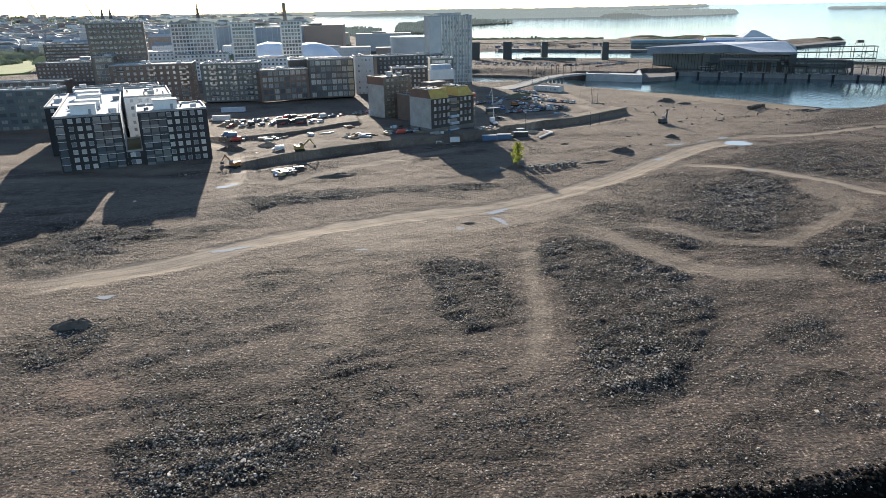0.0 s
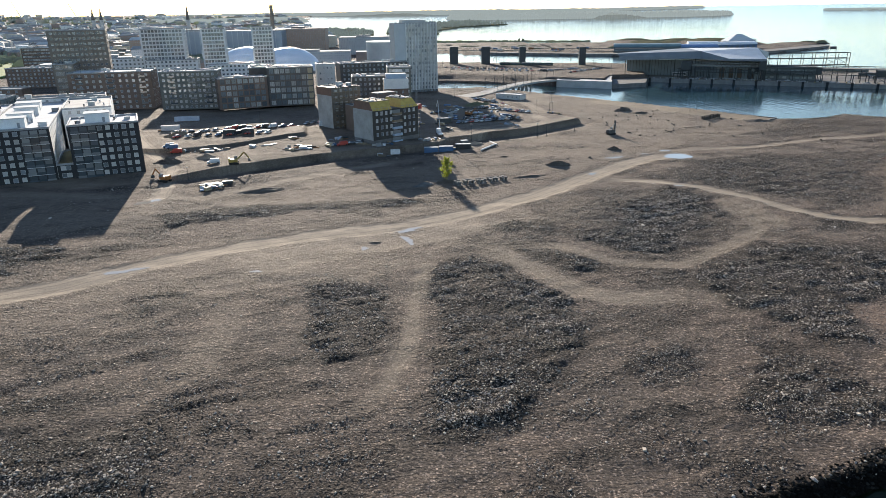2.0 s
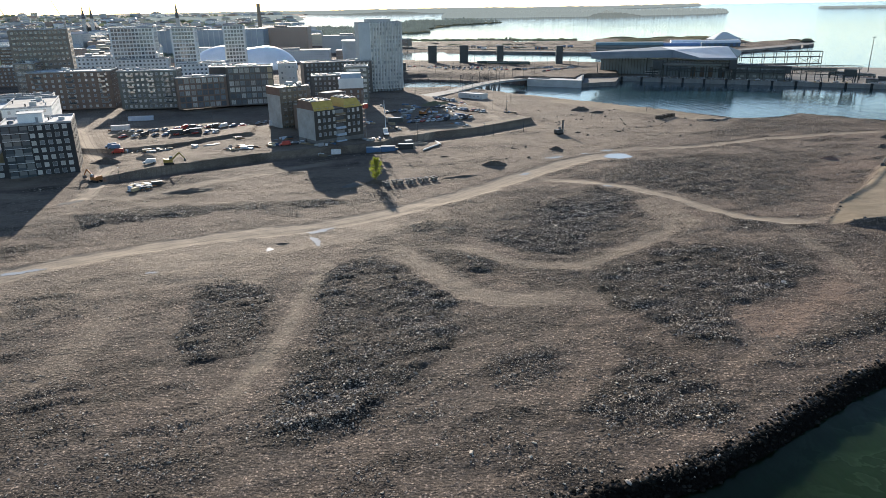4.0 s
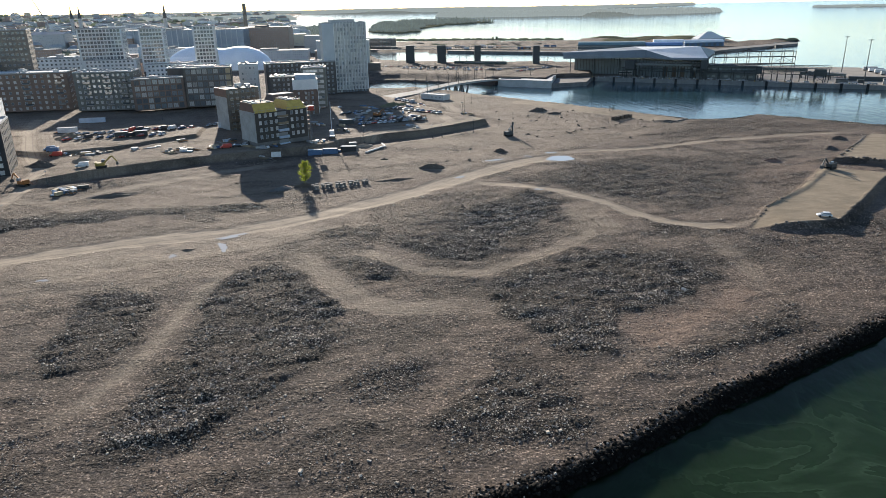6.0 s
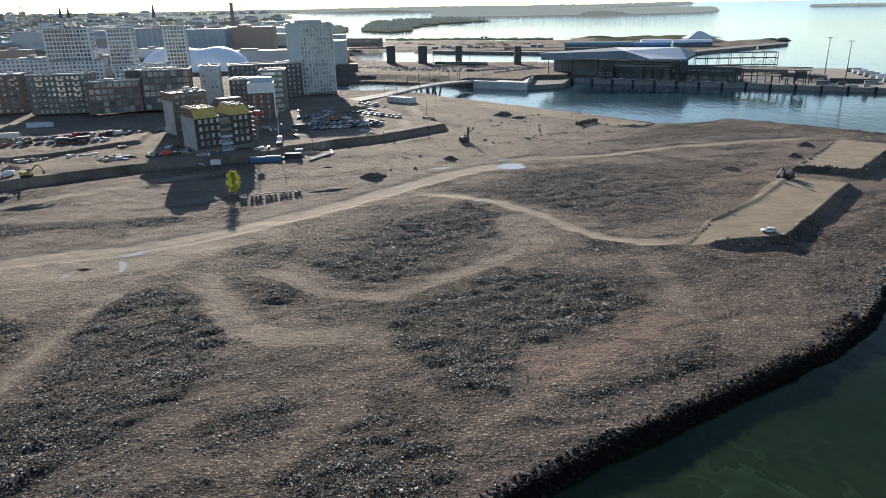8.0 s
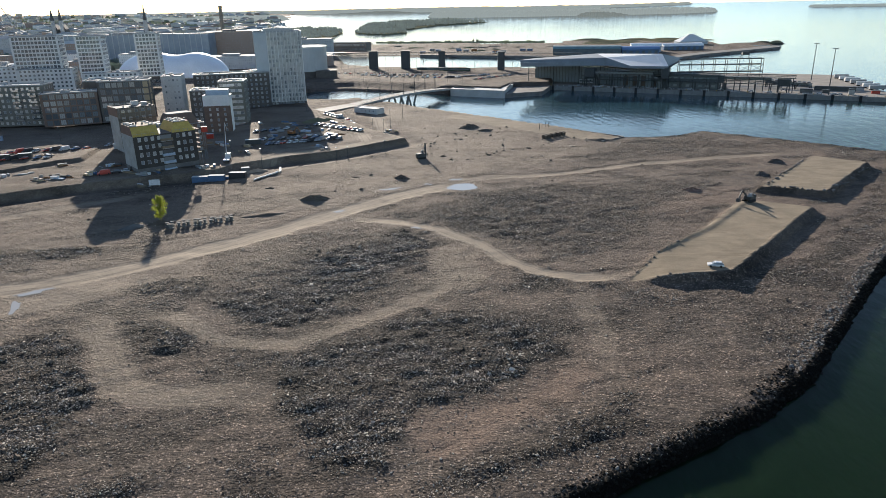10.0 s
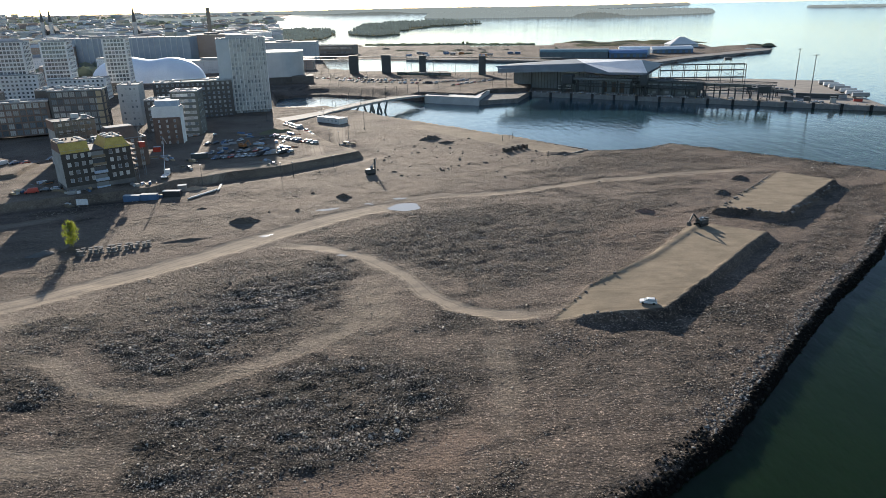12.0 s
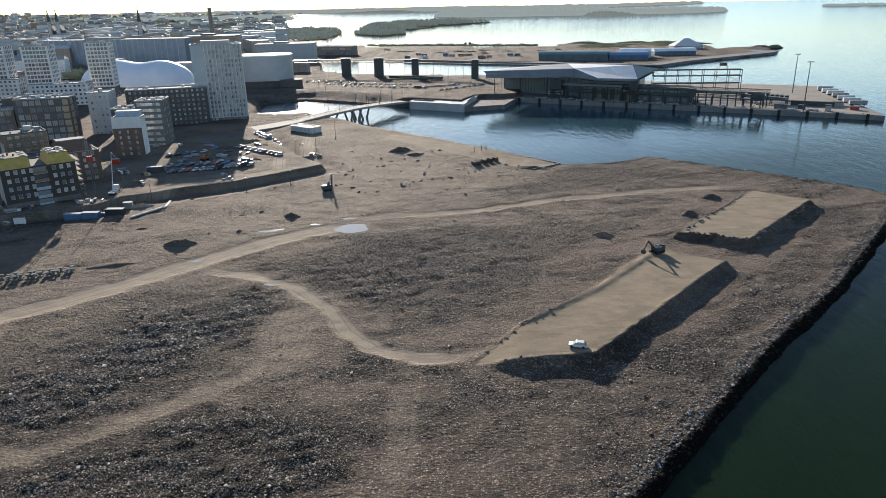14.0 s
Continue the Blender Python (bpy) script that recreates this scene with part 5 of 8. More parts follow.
b.box(0, 0.4, 14.6, 76, 5.6, 14.9)
part("deck", b, STEEL, gan)
for k in (5, 6):
    b = Mesh()
    b.bar((k * 10.9, -0.05, 8.2), (k * 10.9 + 10.9, -0.05, 14.5), 0.2, 4)
    b.bar((k * 10.9 + 10.9, -0.05, 8.2), (k * 10.9, -0.05, 14.5), 0.2, 4)
    part("cross_brace", b, STEEL, gan)
lift = Mesh()
for u, v in ((56, 1), (64, 1), (64, 5), (56, 5)):
    lift.bar((u, v, 19.9), (u + (60 - u) * 0.4, v, 25.5), 0.2, 4)
lift.box(57, 1.5, 23.2, 63, 4.5, 25.8)
part("lift_house", lift, STEEL, gan)


def lamp_mast(x, y, z, h, turn):
    e = thing("lamp_mast", "tall dark floodlight mast with a cross head", "lamp mast", pose(x, y, z, 0, 0, turn), "floodlight masts")
    b = Mesh()
    b.bar((0, 0, 0), (0, 0, h), 0.45, 8, 0, 0.22)
    part("pole", b, STEEL, e)
    b = Mesh()
    b.bar((-2.6, 0, h - 0.2), (2.6, 0, h - 0.2), 0.14, 6)
    part("cross_head", b, STEEL, e)
    for k in range(5):
        b = Mesh()
        b.box(-2.6 + k * 1.15, -0.35, h - 0.7, -2.0 + k * 1.15, 0.25, h - 0.25)
        part("floodlight", b, GALV, e)


lamp_mast(443.5, 690, QUAY_TOP, 33, 12)
lamp_mast(405, 583, QUAY_TOP, 35.5, 12)


# ---- vehicles ----
def car_meshes(paint, kind):
    L, Hb, Hr = {"car": (4.4, 0.85, 1.48), "van": (5.3, 1.05, 2.15)}[kind]
    W = 0.9
    b = Mesh()
    prof = [(0.05, 0.3), (L - 0.05, 0.3), (L, 0.62), (L - 0.12, Hb), (1.05 if kind == "car" else 0.9, Hb + 0.06), (0.08, Hb - 0.14), (0.0, 0.55)]
    i = len(b.v)
    b.face([(x, -W, z) for x, z in prof])
    b.face([(x, W, z) for x, z in reversed(prof)])
    for k in range(len(prof)):
        (x0, z0), (x1, z1) = prof[k], prof[(k + 1) % len(prof)]
        b.quad((x0, W, z0), (x1, W, z1), (x1, -W, z1), (x0, -W, z0))
    c = Mesh()
    if kind == "car":
        lo, hi = (1.05, 4.25), (1.85, 3.75)
    else:
        lo, hi = (0.9, 5.25), (1.6, 5.15)
    c.prism([(lo[0], -W + 0.03), (lo[1], -W + 0.03), (lo[1], W - 0.03), (lo[0], W - 0.03)], Hb - 0.01, Hr - 0.08, 0, [(hi[0], -W + 0.2), (hi[1], -W + 0.2), (hi[1], W - 0.2), (hi[0], W - 0.2)])
    r = Mesh()
    r.prism([(hi[0] - 0.03, -W + 0.17), (hi[1] + 0.03, -W + 0.17), (hi[1] + 0.03, W - 0.17), (hi[0] - 0.03, W - 0.17)], Hr - 0.08, Hr, 0, [(hi[0] + 0.1, -W + 0.28), (hi[1] - 0.1, -W + 0.28), (hi[1] - 0.1, W - 0.28), (hi[0] + 0.1, W - 0.28)])
    w = Mesh()
    w.bar((0, -0.1, 0), (0, 0.1, 0), 0.33, 10)
    lights = Mesh()
    lights.box(-0.02, -0.8, 0.58, 0.03, -0.45, 0.72)
    return b.data("body", paint), c.data("cabin", paint if kind == "van" else GLASSDIM), r.data("roof_panel", paint), w.data("wheel", RUBBER), lights.data("headlight", FRAMEWHITE), L


car_kinds = {}


def car(paint, x, y, z, turn, label, kind="car", group="parked cars"):
    """A parked car, its middle at (x, y), its nose towards local -x."""
    key = (paint.name, kind)
    if key not in car_kinds:
        body, cabin, roof, wheel, light, L = car_meshes(paint, kind)
        e = thing("car" if kind == "car" else "van", label, kind, pose(x, y, z, 0, 0, turn) @ pose(-L / 2, 0, 0), group)
        part("body", body, None, e)
        part("cabin", cabin, None, e)
        part("roof_panel", roof, None, e)
        for u in (0.8, L - 0.85):
            for v in (-0.82, 0.82):
                part("wheel", wheel, None, e, "", pose(u, v, 0.33))
        for v in (0, 1.25):
            part("headlight", light, None, e, "", pose(0, v, 0))
        car_kinds[key] = (e, L)
        return e
    e, L = car_kinds[key]
    return copy_thing(e, pose(x, y, z, 0, 0, turn) @ pose(-L / 2, 0, 0))


PAINTS = [(WHITEPAINT, "white parked car"), (SILVER, "silver grey parked car"), (BLACKPAINT, "black parked car standing on the lot"), (BLUEPAINT, "dark blue parked car"), (REDPAINT, "red parked car")]
car_label = {"white_paint": "white parked car with dark windows", "silver_car_paint": "silver grey parked car", "dark_paint": "shiny black parked car", "blue_paint": "dark blue parked car", "red_paint": "red parked car with dark windows"}
rng = random.Random(4)


def car_row(x0, y0, x1, y1, n, turn, z=None, kinds=(0, 1, 1, 2, 2, 2, 3, 4), van=0.15):
    for k in range(n):
        t = (k + 0.5 + rng.uniform(-0.2, 0.2)) / n
        x, y = x0 + (x1 - x0) * t, y0 + (y1 - y0) * t
        p = PAINTS[rng.choice(kinds)][0]
        kd = "van" if rng.random() < van else "car"
        lab = car_label[p.name] if kd == "car" else car_label[p.name].replace("car", "delivery van")
        car(p, x, y, (gz(x, y) if z is None else z) + 0.0, turn + rng.uniform(-12, 12), lab, kd)


def trailer(x, y, z, turn, paint, label, L=12.5, name="trailer", group="trailers on the quay"):
    e = thing(name, label, name, pose(x, y, z, 0, 0, turn), group)
    b = Mesh()
    b.box(-L / 2, -1.25, 1.05, L / 2, 1.25, 3.9)
    part("box", b, paint, e)
    b = Mesh()
    b.box(-L / 2 + 0.1, -1.1, 0.8, L / 2 - 0.1, 1.1, 1.05)
    part("chassis", b, STEEL, e)
    for u in (-L / 2 + 1.2, -L / 2 + 2.5, L / 2 - 2.0):
        for v in (-1.1, 1.1):
            b = Mesh()
            b.bar((u, v - 0.15, 0.5), (u, v + 0.15, 0.5), 0.5, 10)
            part("wheel", b, RUBBER, e)
    return e


for k in range(9):
    t = k / 8
    trailer(398 + 20 * t, 668 - 26 * t, QUAY_TOP, 62, BLACKPAINT if k % 3 else STEEL, "dark low trailer in a tight row", 7, group="row of dark trailers")
for k in range(7):
    t = k / 6
    trailer(476 - 19 * t, 700 - 92 * t, QUAY_TOP, -8, WHITEPAINT if k % 3 else SILVER, "white box trailer parked on the quay")
for a in (30, 52, 66, 84, 112, 128, 141, 152, 176, 190, 226, 240, 236):
    m = on_quay(a, 6 + (a * 7 % 5))
    car(PAINTS[0 if a % 3 else 1][0], m.translation.x, m.translation.y, QUAY_TOP, -26 + (a % 2) * 90, "white parked car with dark windows" if a % 3 else "silver grey parked car", "car")
for a, back, w, d, h, mt in ((212, 9, 9, 4, 3.5, DARKCONC), (228, 14, 5, 3, 3, STEEL), (246, 8, 4, 4, 4.5, CONCRETE), (250, 40, 8, 5, 3, GALV), (222, 34, 30, 3, 3.5, STEEL), (262, 22, 6, 3, 2.4, REDPAINT)):
    m = on_quay(a, back)
    e = thing("harbour_crate", "weathered block of harbour gear on the quay", "harbour gear", m, "gear on the quay")
    b = Mesh()
    b.box(0, 0, 0, w, d, h * 0.85)
    part("body", b, mt, e)
    b = Mesh()
    b.box(-0.15, -0.15, h * 0.85, w + 0.15, d + 0.15, h)
    part("cover", b, STEEL, e)

# ---- canal bridge and concrete abutment ----
SPAN, WIDE = 128.0, 6.0
br = thing("canal_bridge", "concrete road bridge on splayed X-shaped piers", "bridge", pose(39.8, 538.0, 0, 0, 0, 60))
b = Mesh()
N = 14


def deck_z(t):
    return 2.35 - 1.95 * t + 1.8 * math.sin(math.pi * t)


zs = [deck_z(k / N) for k in range(N + 1)]
for k in range(N):
    x0, x1 = SPAN * k / N, SPAN * (k + 1) / N
    a, c = zs[k], zs[k + 1]
    b.quad((x0, -WIDE, a), (x1, -WIDE, c), (x1, WIDE, c), (x0, WIDE, a))
    b.quad((x0, -WIDE, a - 1.3), (x1, -WIDE, c - 1.3), (x1, -WIDE, c + 0.15), (x0, -WIDE, a + 0.15))
    b.quad((x1, WIDE, c - 1.3), (x0, WIDE, a - 1.3), (x0, WIDE, a), (x1, WIDE, c))
    b.quad((x1, -WIDE, c - 1.3), (x0, -WIDE, a - 1.3), (x0, WIDE, a - 1.3), (x1, WIDE, c - 1.3))
part("deck", b, CONCRETE, br)
for s in (-WIDE + 1.8, WIDE - 1.8):
    b = Mesh()
    for k in range(N):
        x0, x1 = SPAN * k / N, SPAN * (k + 1) / N
        b.quad((x0, s - 0.9, zs[k] + 0.06), (x1, s - 0.9, zs[k + 1] + 0.06), (x1, s + 0.9, zs[k + 1] + 0.06), (x0, s + 0.9, zs[k] + 0.06))
    part("footway", b, CEMENT, br)
for s in (-WIDE + 0.2, WIDE - 0.2):
    b = Mesh()
    for k in range(N):
        b.bar((SPAN * k / N, s, zs[k] + 1.1), (SPAN * (k + 1) / N, s, zs[k + 1] + 1.1), 0.09, 4)
        for j in range(4):
            t = (k + j / 4) / N
            b.bar((SPAN * t, s, deck_z(t)), (SPAN * t, s, deck_z(t) + 1.1), 0.05, 4)
    part("railing", b, STEEL, br)
for cx, lean in ((26, 10), (57, 6), (67, 6)):
    for s in (-3.6, 3.6):
        for d in (-1, 1):
            b = Mesh()
            b.bar((cx + d * 1.5 + 4, s, -8), (cx + d * lean + 4, s, 2.0), 0.9, 6, 0, 0.7)
            part("splayed_pier", b, CEMENT, br)
for k in range(8):
    for s in (-WIDE + 0.5, WIDE - 0.5):
        b = Mesh()
        t = (k + 0.5) / 8
        b.bar((SPAN * t, s, deck_z(t)), (SPAN * t, s, deck_z(t) + 9), 0.13, 5)
        b.bar((SPAN * t, s, deck_z(t) + 9), (SPAN * t, s * 0.75, deck_z(t) + 9.2), 0.1, 5)
        part("lamp_post", b, STEEL, br)
ring_thing("abutment_wall", "smooth pale concrete canal abutment wall", "retaining wall", [(109, 648), (155, 625), (167, 680), (160, 684), (112, 662)], -9, 0.1, PALE)
for (ax, ay), (cx, cy) in (((112, 655), (130, 646)), ((158, 640), (164, 672))):
    L = math.hypot(cx - ax, cy - ay)
    b = Mesh()
    b.box(0, -0.2, 0, L, 0.2, 1.0)
    tagged(part("parapet_wall", b, DARKCONC, None, "low dark parapet on the canal abutment", pose(ax, ay, 0.1, 0, 0, math.degrees(math.atan2(cy - ay, cx - ax)))), "", "parapet", "", "structure")
ring_thing("canal_landing", "low dark concrete landing by the canal", "quay", [(156, 628), (189, 640), (204, 690), (190, 694), (168, 682)], -9, -2.6, DARKCONC)
ring_thing("ramp_wall", "pale concrete wing wall at the bridge foot", "retaining wall", [(47, 531), (71, 548), (69.5, 552.5), (44, 537)], -7, 0.9, CONCRETE)
ring_thing("road", "pale dusty road running up to the bridge", "road", [(-30, 462), (18, 498), (31, 511), (46, 535), (35, 542), (20, 522), (6, 509), (-40, 474)], -1, 2.35, CEMENT)
hut = house("site_building", "long low white site building with a flat roof", 45, 502, -35, 20, 8, 3.6, 1, PALE, {"F": (5, 1.4, 1.2, 1.1)}, ROOFWHITE, clutter=0, parapet=0.2, category="site building")

# ---- raised passenger walkway on dark towers ----
vi = thing("elevated_walkway", "long elevated walkway carried by dark square towers", "walkway", pose(0, 0, -4))
pts = [(-50, 900), (13.4, 892), (53, 885), (97, 867), (165, 838), (250, 805)]
for (ax, ay), (bx, by) in zip(pts, pts[1:]):
    L, ang = math.hypot(bx - ax, by - ay), math.degrees(math.atan2(by - ay, bx - ax))
    b = Mesh()
    b.box(0, -2, 18.2, L, 2, 18.8)
    b.box(0, -2, 21.4, L, 2, 21.9)
    b.tube([(k * 3, -2, 18.6 if k % 2 == 0 else 21.6) for k in range(2 * int(L / 6) + 1)], 0.13)
    part("truss", b, STEEL, vi, "", pose(ax, ay, 0, 0, 0, ang))
for x, y in pts[1:5]:
    b = Mesh()
    wide = 5.2 if x < 60 else 3.6
    b.box(x - wide, y - 3, 0, x + wide, y + 3, 22.6)
    b.box(x - wide - 0.4, y - 3.4, 22.6, x + wide + 0.4, y + 3.4, 23.2)
    part("tower", b, STEEL, vi)
    for side in (-1, 1):
        b = Mesh()
        b.box(x + side * (wide + 0.12) - 0.12, y - 2.2, 1.0, x + side * (wide + 0.12) + 0.12, y + 2.2, 22.0)
        part("louvre_panel", b, TEAL, vi)
for (ax, ay), (bx, by) in zip(pts, pts[1:]):
    n = int(math.hypot(bx - ax, by - ay) / 9)
    for k in range(n):
        t = (k + 0.5) / n
        b = Mesh()
        b.bar((ax + (bx - ax) * t, ay + (by - ay) * t, 0), (ax + (bx - ax) * t, ay + (by - ay) * t, 18.3), 0.16, 5)
        part("hanger", b, STEEL, vi)
# tram on the lot, parked cars, lamp posts
tram = thing("tram", "long dark green articulated tram", "tram", pose(69, 850, gz(90, 845), 0, 0, -19.8))
for k in range(5):
    b = Mesh()
    b.box(k * 13, -1.25, 0.5, k * 13 + 12.6, 1.25, 3.5)
    s = part("section", b, mat("dark_green_tram_paint", (0.035, 0.075, 0.05)) if k == 0 else bpy.data.materials["dark_green_tram_paint"], tram)
    b = Mesh()
    b.box(k * 13 + 0.3, -1.29, 1.5, k * 13 + 12.3, -1.25, 2.7)
    part("window_band", b, GLASSDIM, s)
    b = Mesh()
    b.box(k * 13 + 1, -1.1, 3.5, k * 13 + 11.6, 1.1, 3.8)
    part("roof_gear", b, ROOFGREY, s)
car_row(10, 795, 100, 778, 20, 70)
car_row(30, 775, 120, 740, 14, 65)
car_row(105, 745, 150, 770, 12, 50)
car_row(130, 715, 175, 770, 10, 40)
car_row(-40, 830, 40, 812, 10, 75)


def lamp_post(x, y, z, h, group="street lamps"):
    e = thing("street_lamp", "slim grey street lamp", "street lamp", pose(x, y, z), group)
    b = Mesh()
    b.bar((0, 0, 0), (0, 0, h), 0.12, 6, 0, 0.07)
    part("pole", b, STEEL, e)
    b = Mesh()
    b.bar((0, 0, h), (1.2, 0, h + 0.2), 0.07, 5)
    b.box(1.0, -0.12, h + 0.1, 1.7, 0.12, h + 0.24)
    part("lamp_arm", b, GALV, e)


for x, y in ((-20, 780), (30, 770), (60, 800), (90, 760), (120, 790), (150, 740), (180, 790), (0, 830), (60, 830), (120, 690), (140, 660), (170, 700), (-10, 720), (22, 726), (50, 716), (78, 705), (106, 690), (10, 752), (48, 745), (84, 735), (112, 722), (140, 705), (160, 730), (-30, 752), (40, 805), (75, 820), (105, 812), (135, 822), (165, 760), (-40, 545), (-5, 556), (20, 590), (5, 620), (-15, 600), (190, 740), (205, 770)):
    lamp_post(x, y, gz(x, y), 10)

# ---- further city ----
hall = thing("arena_hall", "large round-ended pale metal hall on a dark base", "hall", pose(-55, 795, 0, 0, 0, 12))
ring = [(29 * math.copysign(abs(math.cos(t)) ** 0.7, math.cos(t)), 24 * math.copysign(abs(math.sin(t)) ** 0.7, math.sin(t))) for t in [2 * math.pi * k / 48 for k in range(48)]]
b = Mesh()
b.prism(ring, 6, 30)
part("metal_wall", b, METALGREY, hall)
b = Mesh()
b.prism([(x * 0.98, y * 0.98) for x, y in ring], -3, 6)
part("base", b, DARKBRICK, hall)
b = Mesh()
b.prism([(x * 1.015, y * 1.015) for x, y in ring], 30, 31.2)
part("roof_rim", b, WHITE, hall)
extra_box("entrance_block", hall, (16, -28, -3, 38, -14, 7), DARKBRICK)

dome = thing("air_dome", "white inflated sports dome with two humps", "air dome", pose(-205, 822, -1, 0, 0, 4))
U, V = np.meshgrid(np.linspace(-1, 1, 61), np.linspace(0, math.pi, 25))
env = np.sqrt(np.clip(1 - np.abs(U) ** 2.6, 0, 1))
sad = 1 - 0.17 * np.exp(-((U - 0.08) / 0.30) ** 2)
dv = np.stack([U * 62, 27 * env * np.cos(V), 29 * env * sad * np.sin(V) ** 0.8], -1).reshape(-1, 3)
di = np.arange(dv.shape[0]).reshape(25, 61)
dq = np.stack([di[:-1, :-1], di[:-1, 1:], di[1:, 1:], di[1:, :-1]], -1).reshape(-1, 4)
part("membrane", np_mesh("membrane", dv, dq, DOMEWHITE, True), None, dome)
b = Mesh()
b.box(-62, -28.5, 0, 62, -27.5, 1.2)
part("ground_beam", b, CONCRETE, dome)


def far_facade(name, wall, pane):
    """Plaster with rows of small windows, for blocks far off."""
    m = bpy.data.materials.new(name)
    n, l, p = nodes_of(m)
    oc = n.new("ShaderNodeTexCoord").outputs["Object"]
    s = n.new("ShaderNodeSeparateXYZ")
    l.new(oc, s.inputs[0])
    c = n.new("ShaderNodeCombineXYZ")
    l.new(maths(n, l, "ADD", s.outputs[0], s.outputs[1]), c.inputs[0])
    l.new(s.outputs[2], c.inputs[1])
    t = n.new("ShaderNodeTexBrick")
    t.offset = 0.0
    for k, v in (("Scale", 1.0), ("Brick Width", 2.6), ("Row Height", 3.1), ("Mortar Size", 0.75), ("Mortar Smooth", 0.1)):
        t.inputs[k].default_value = v
    t.inputs["Color1"].default_value, t.inputs["Color2"].default_value, t.inputs["Mortar"].default_value = (*pane, 1), (*[v * 2 for v in pane], 1), (*wall, 1)
    l.new(c.outputs[0], t.inputs["Vector"])
    l.new(t.outputs["Color"], p.inputs["Base Color"])
    p.inputs["Roughness"].default_value = 0.7
    return m


# Walls, panes and roofs of the far town are lightened to paint in haze.
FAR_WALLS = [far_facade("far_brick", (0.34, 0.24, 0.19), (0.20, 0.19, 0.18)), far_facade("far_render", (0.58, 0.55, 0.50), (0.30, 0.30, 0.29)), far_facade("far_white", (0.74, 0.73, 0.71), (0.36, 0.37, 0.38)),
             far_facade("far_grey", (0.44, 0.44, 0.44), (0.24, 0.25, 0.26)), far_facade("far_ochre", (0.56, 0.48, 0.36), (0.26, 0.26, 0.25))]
FAR_ROOFS = [ROOFGREY, ROOFGREY, PALE, GALV, TAUPE]


def far_block(x, y, a, w, d, h, wall, roof, pitched, label, group="far town blocks", name="town_block"):
    e = thing(name, label, "building", pose(x, y, gz(x, y) - 0.5, 0, 0, a), group)
    b = Mesh()
    b.box(0, 0, 0, w, d, h)
    part("wall", b, wall, e)
    b = Mesh()
    if pitched:
        b.prism([(-0.4, -0.4), (w + 0.4, -0.4), (w + 0.4, d + 0.4), (-0.4, d + 0.4)], h, h + 4.0, 0, [(1.5, d / 2 - 0.3), (w - 1.5, d / 2 - 0.3), (w - 1.5, d / 2 + 0.3), (1.5, d / 2 + 0.3)])
    else:
        b.box(-0.2, -0.2, h, w + 0.2, d + 0.2, h + 0.6)
        b.box(w * 0.3, d * 0.3, h + 0.6, w * 0.55, d * 0.7, h + 3)
    part("roof", b, roof, e)
    return e


far_block(-450, 1045, 2, 208, 34, 42, BLUEMETAL, ROOFGREY, False, "long blue-grey silo warehouse", name="silo_warehouse", group="")
for k in range(26):
    b = Mesh()
    b.box(-450 + k * 8, 1044.0, -2, -450 + k * 8 + 0.8, 1044.8 + 0.0, 40)
    sl_rib = tagged(part("silo_rib", b, METALGREY, bpy.data.objects["silo_warehouse"], ""), "")
    sl_rib.matrix_parent_inverse = bpy.data.objects["silo_warehouse"].matrix_basis.inverted()
far_block(-262, 1095, 3, 76, 40, 43, FAR_WALLS[0], ROOFDARK, False, "massive red-brown brick warehouse", group="")
far_block(-174, 1150, 4, 90, 40, 27, FAR_WALLS[3], ROOFGREY, False, "tall grey concrete storage hall", group="")
far_block(-215, 930, 5, 90, 30, 16, FAR_WALLS[3], ROOFGREY, False, "low grey depot building", group="")
far_block(-120, 960, 6, 70, 22, 14, FAR_WALLS[0], ROOFWHITE, False, "low brick depot with a bright roof", group="")
rng = random.Random(11)
FAR_LABEL = ["red-brown brick town block, far off", "cream plaster town block, far off", "white plaster town block, far off", "grey town block, far off", "ochre plaster town block, far off"]
for row in range(6):
    y = 730 + row * 98 + row * row * 3.2
    x = -420 - row * 50
    stop = -300 + row * 6 if row < 4 else -470 + row * 14 if row < 6 else -250 - row * 10
    x -= row * 20
    while x < stop:
        w, d = rng.uniform(26, 62), rng.uniform(16, 34)
        k = rng.randrange(5)
        if not (x < -455 and y < 930):
            far_block(x, y + rng.uniform(-30, 30), 12 + rng.uniform(-10, 10), w, d, rng.uniform(13, 26) + (rng.random() < 0.06) * 16, FAR_WALLS[k], rng.choice(FAR_ROOFS), rng.random() < 0.45, FAR_LABEL[k])
        x += w + rng.uniform(6, 26)
# the low town beyond, too far to tell its houses apart
town = {}
for k in range(900):
    y = 1150 + 3000 * rng.random() ** 1.3
    x = rng.uniform(-0.78 * y - 150, -0.20 * y + 30)
    x = min(x, -265 - 0.28 * max(0, y - 1620))
    if y < 1330 and x > -480:
        continue
    w, d, h, a = rng.uniform(20, 60), rng.uniform(14, 26), rng.uniform(12, 24), rng.uniform(0, 0.5)
    b = town.setdefault(rng.randrange(5), Mesh())
    zb = gz(x, y) - 1
    c, s_ = math.cos(a), math.sin(a)
    ring = [(x + u * c - v * s_, y + u * s_ + v * c) for u, v in ((0, 0), (w, 0), (w, d), (0, d))]
    b.prism(ring, zb, zb + h, 0)
    if rng.random() < 0.6:
        mx, my = sum(p[0] for p in ring) / 4, sum(p[1] for p in ring) / 4
        b.prism(ring, zb + h, zb + h + 4, 1, [(mx + (px - mx) * 0.55, my + (py - my) * 0.1) for px, py in ring])
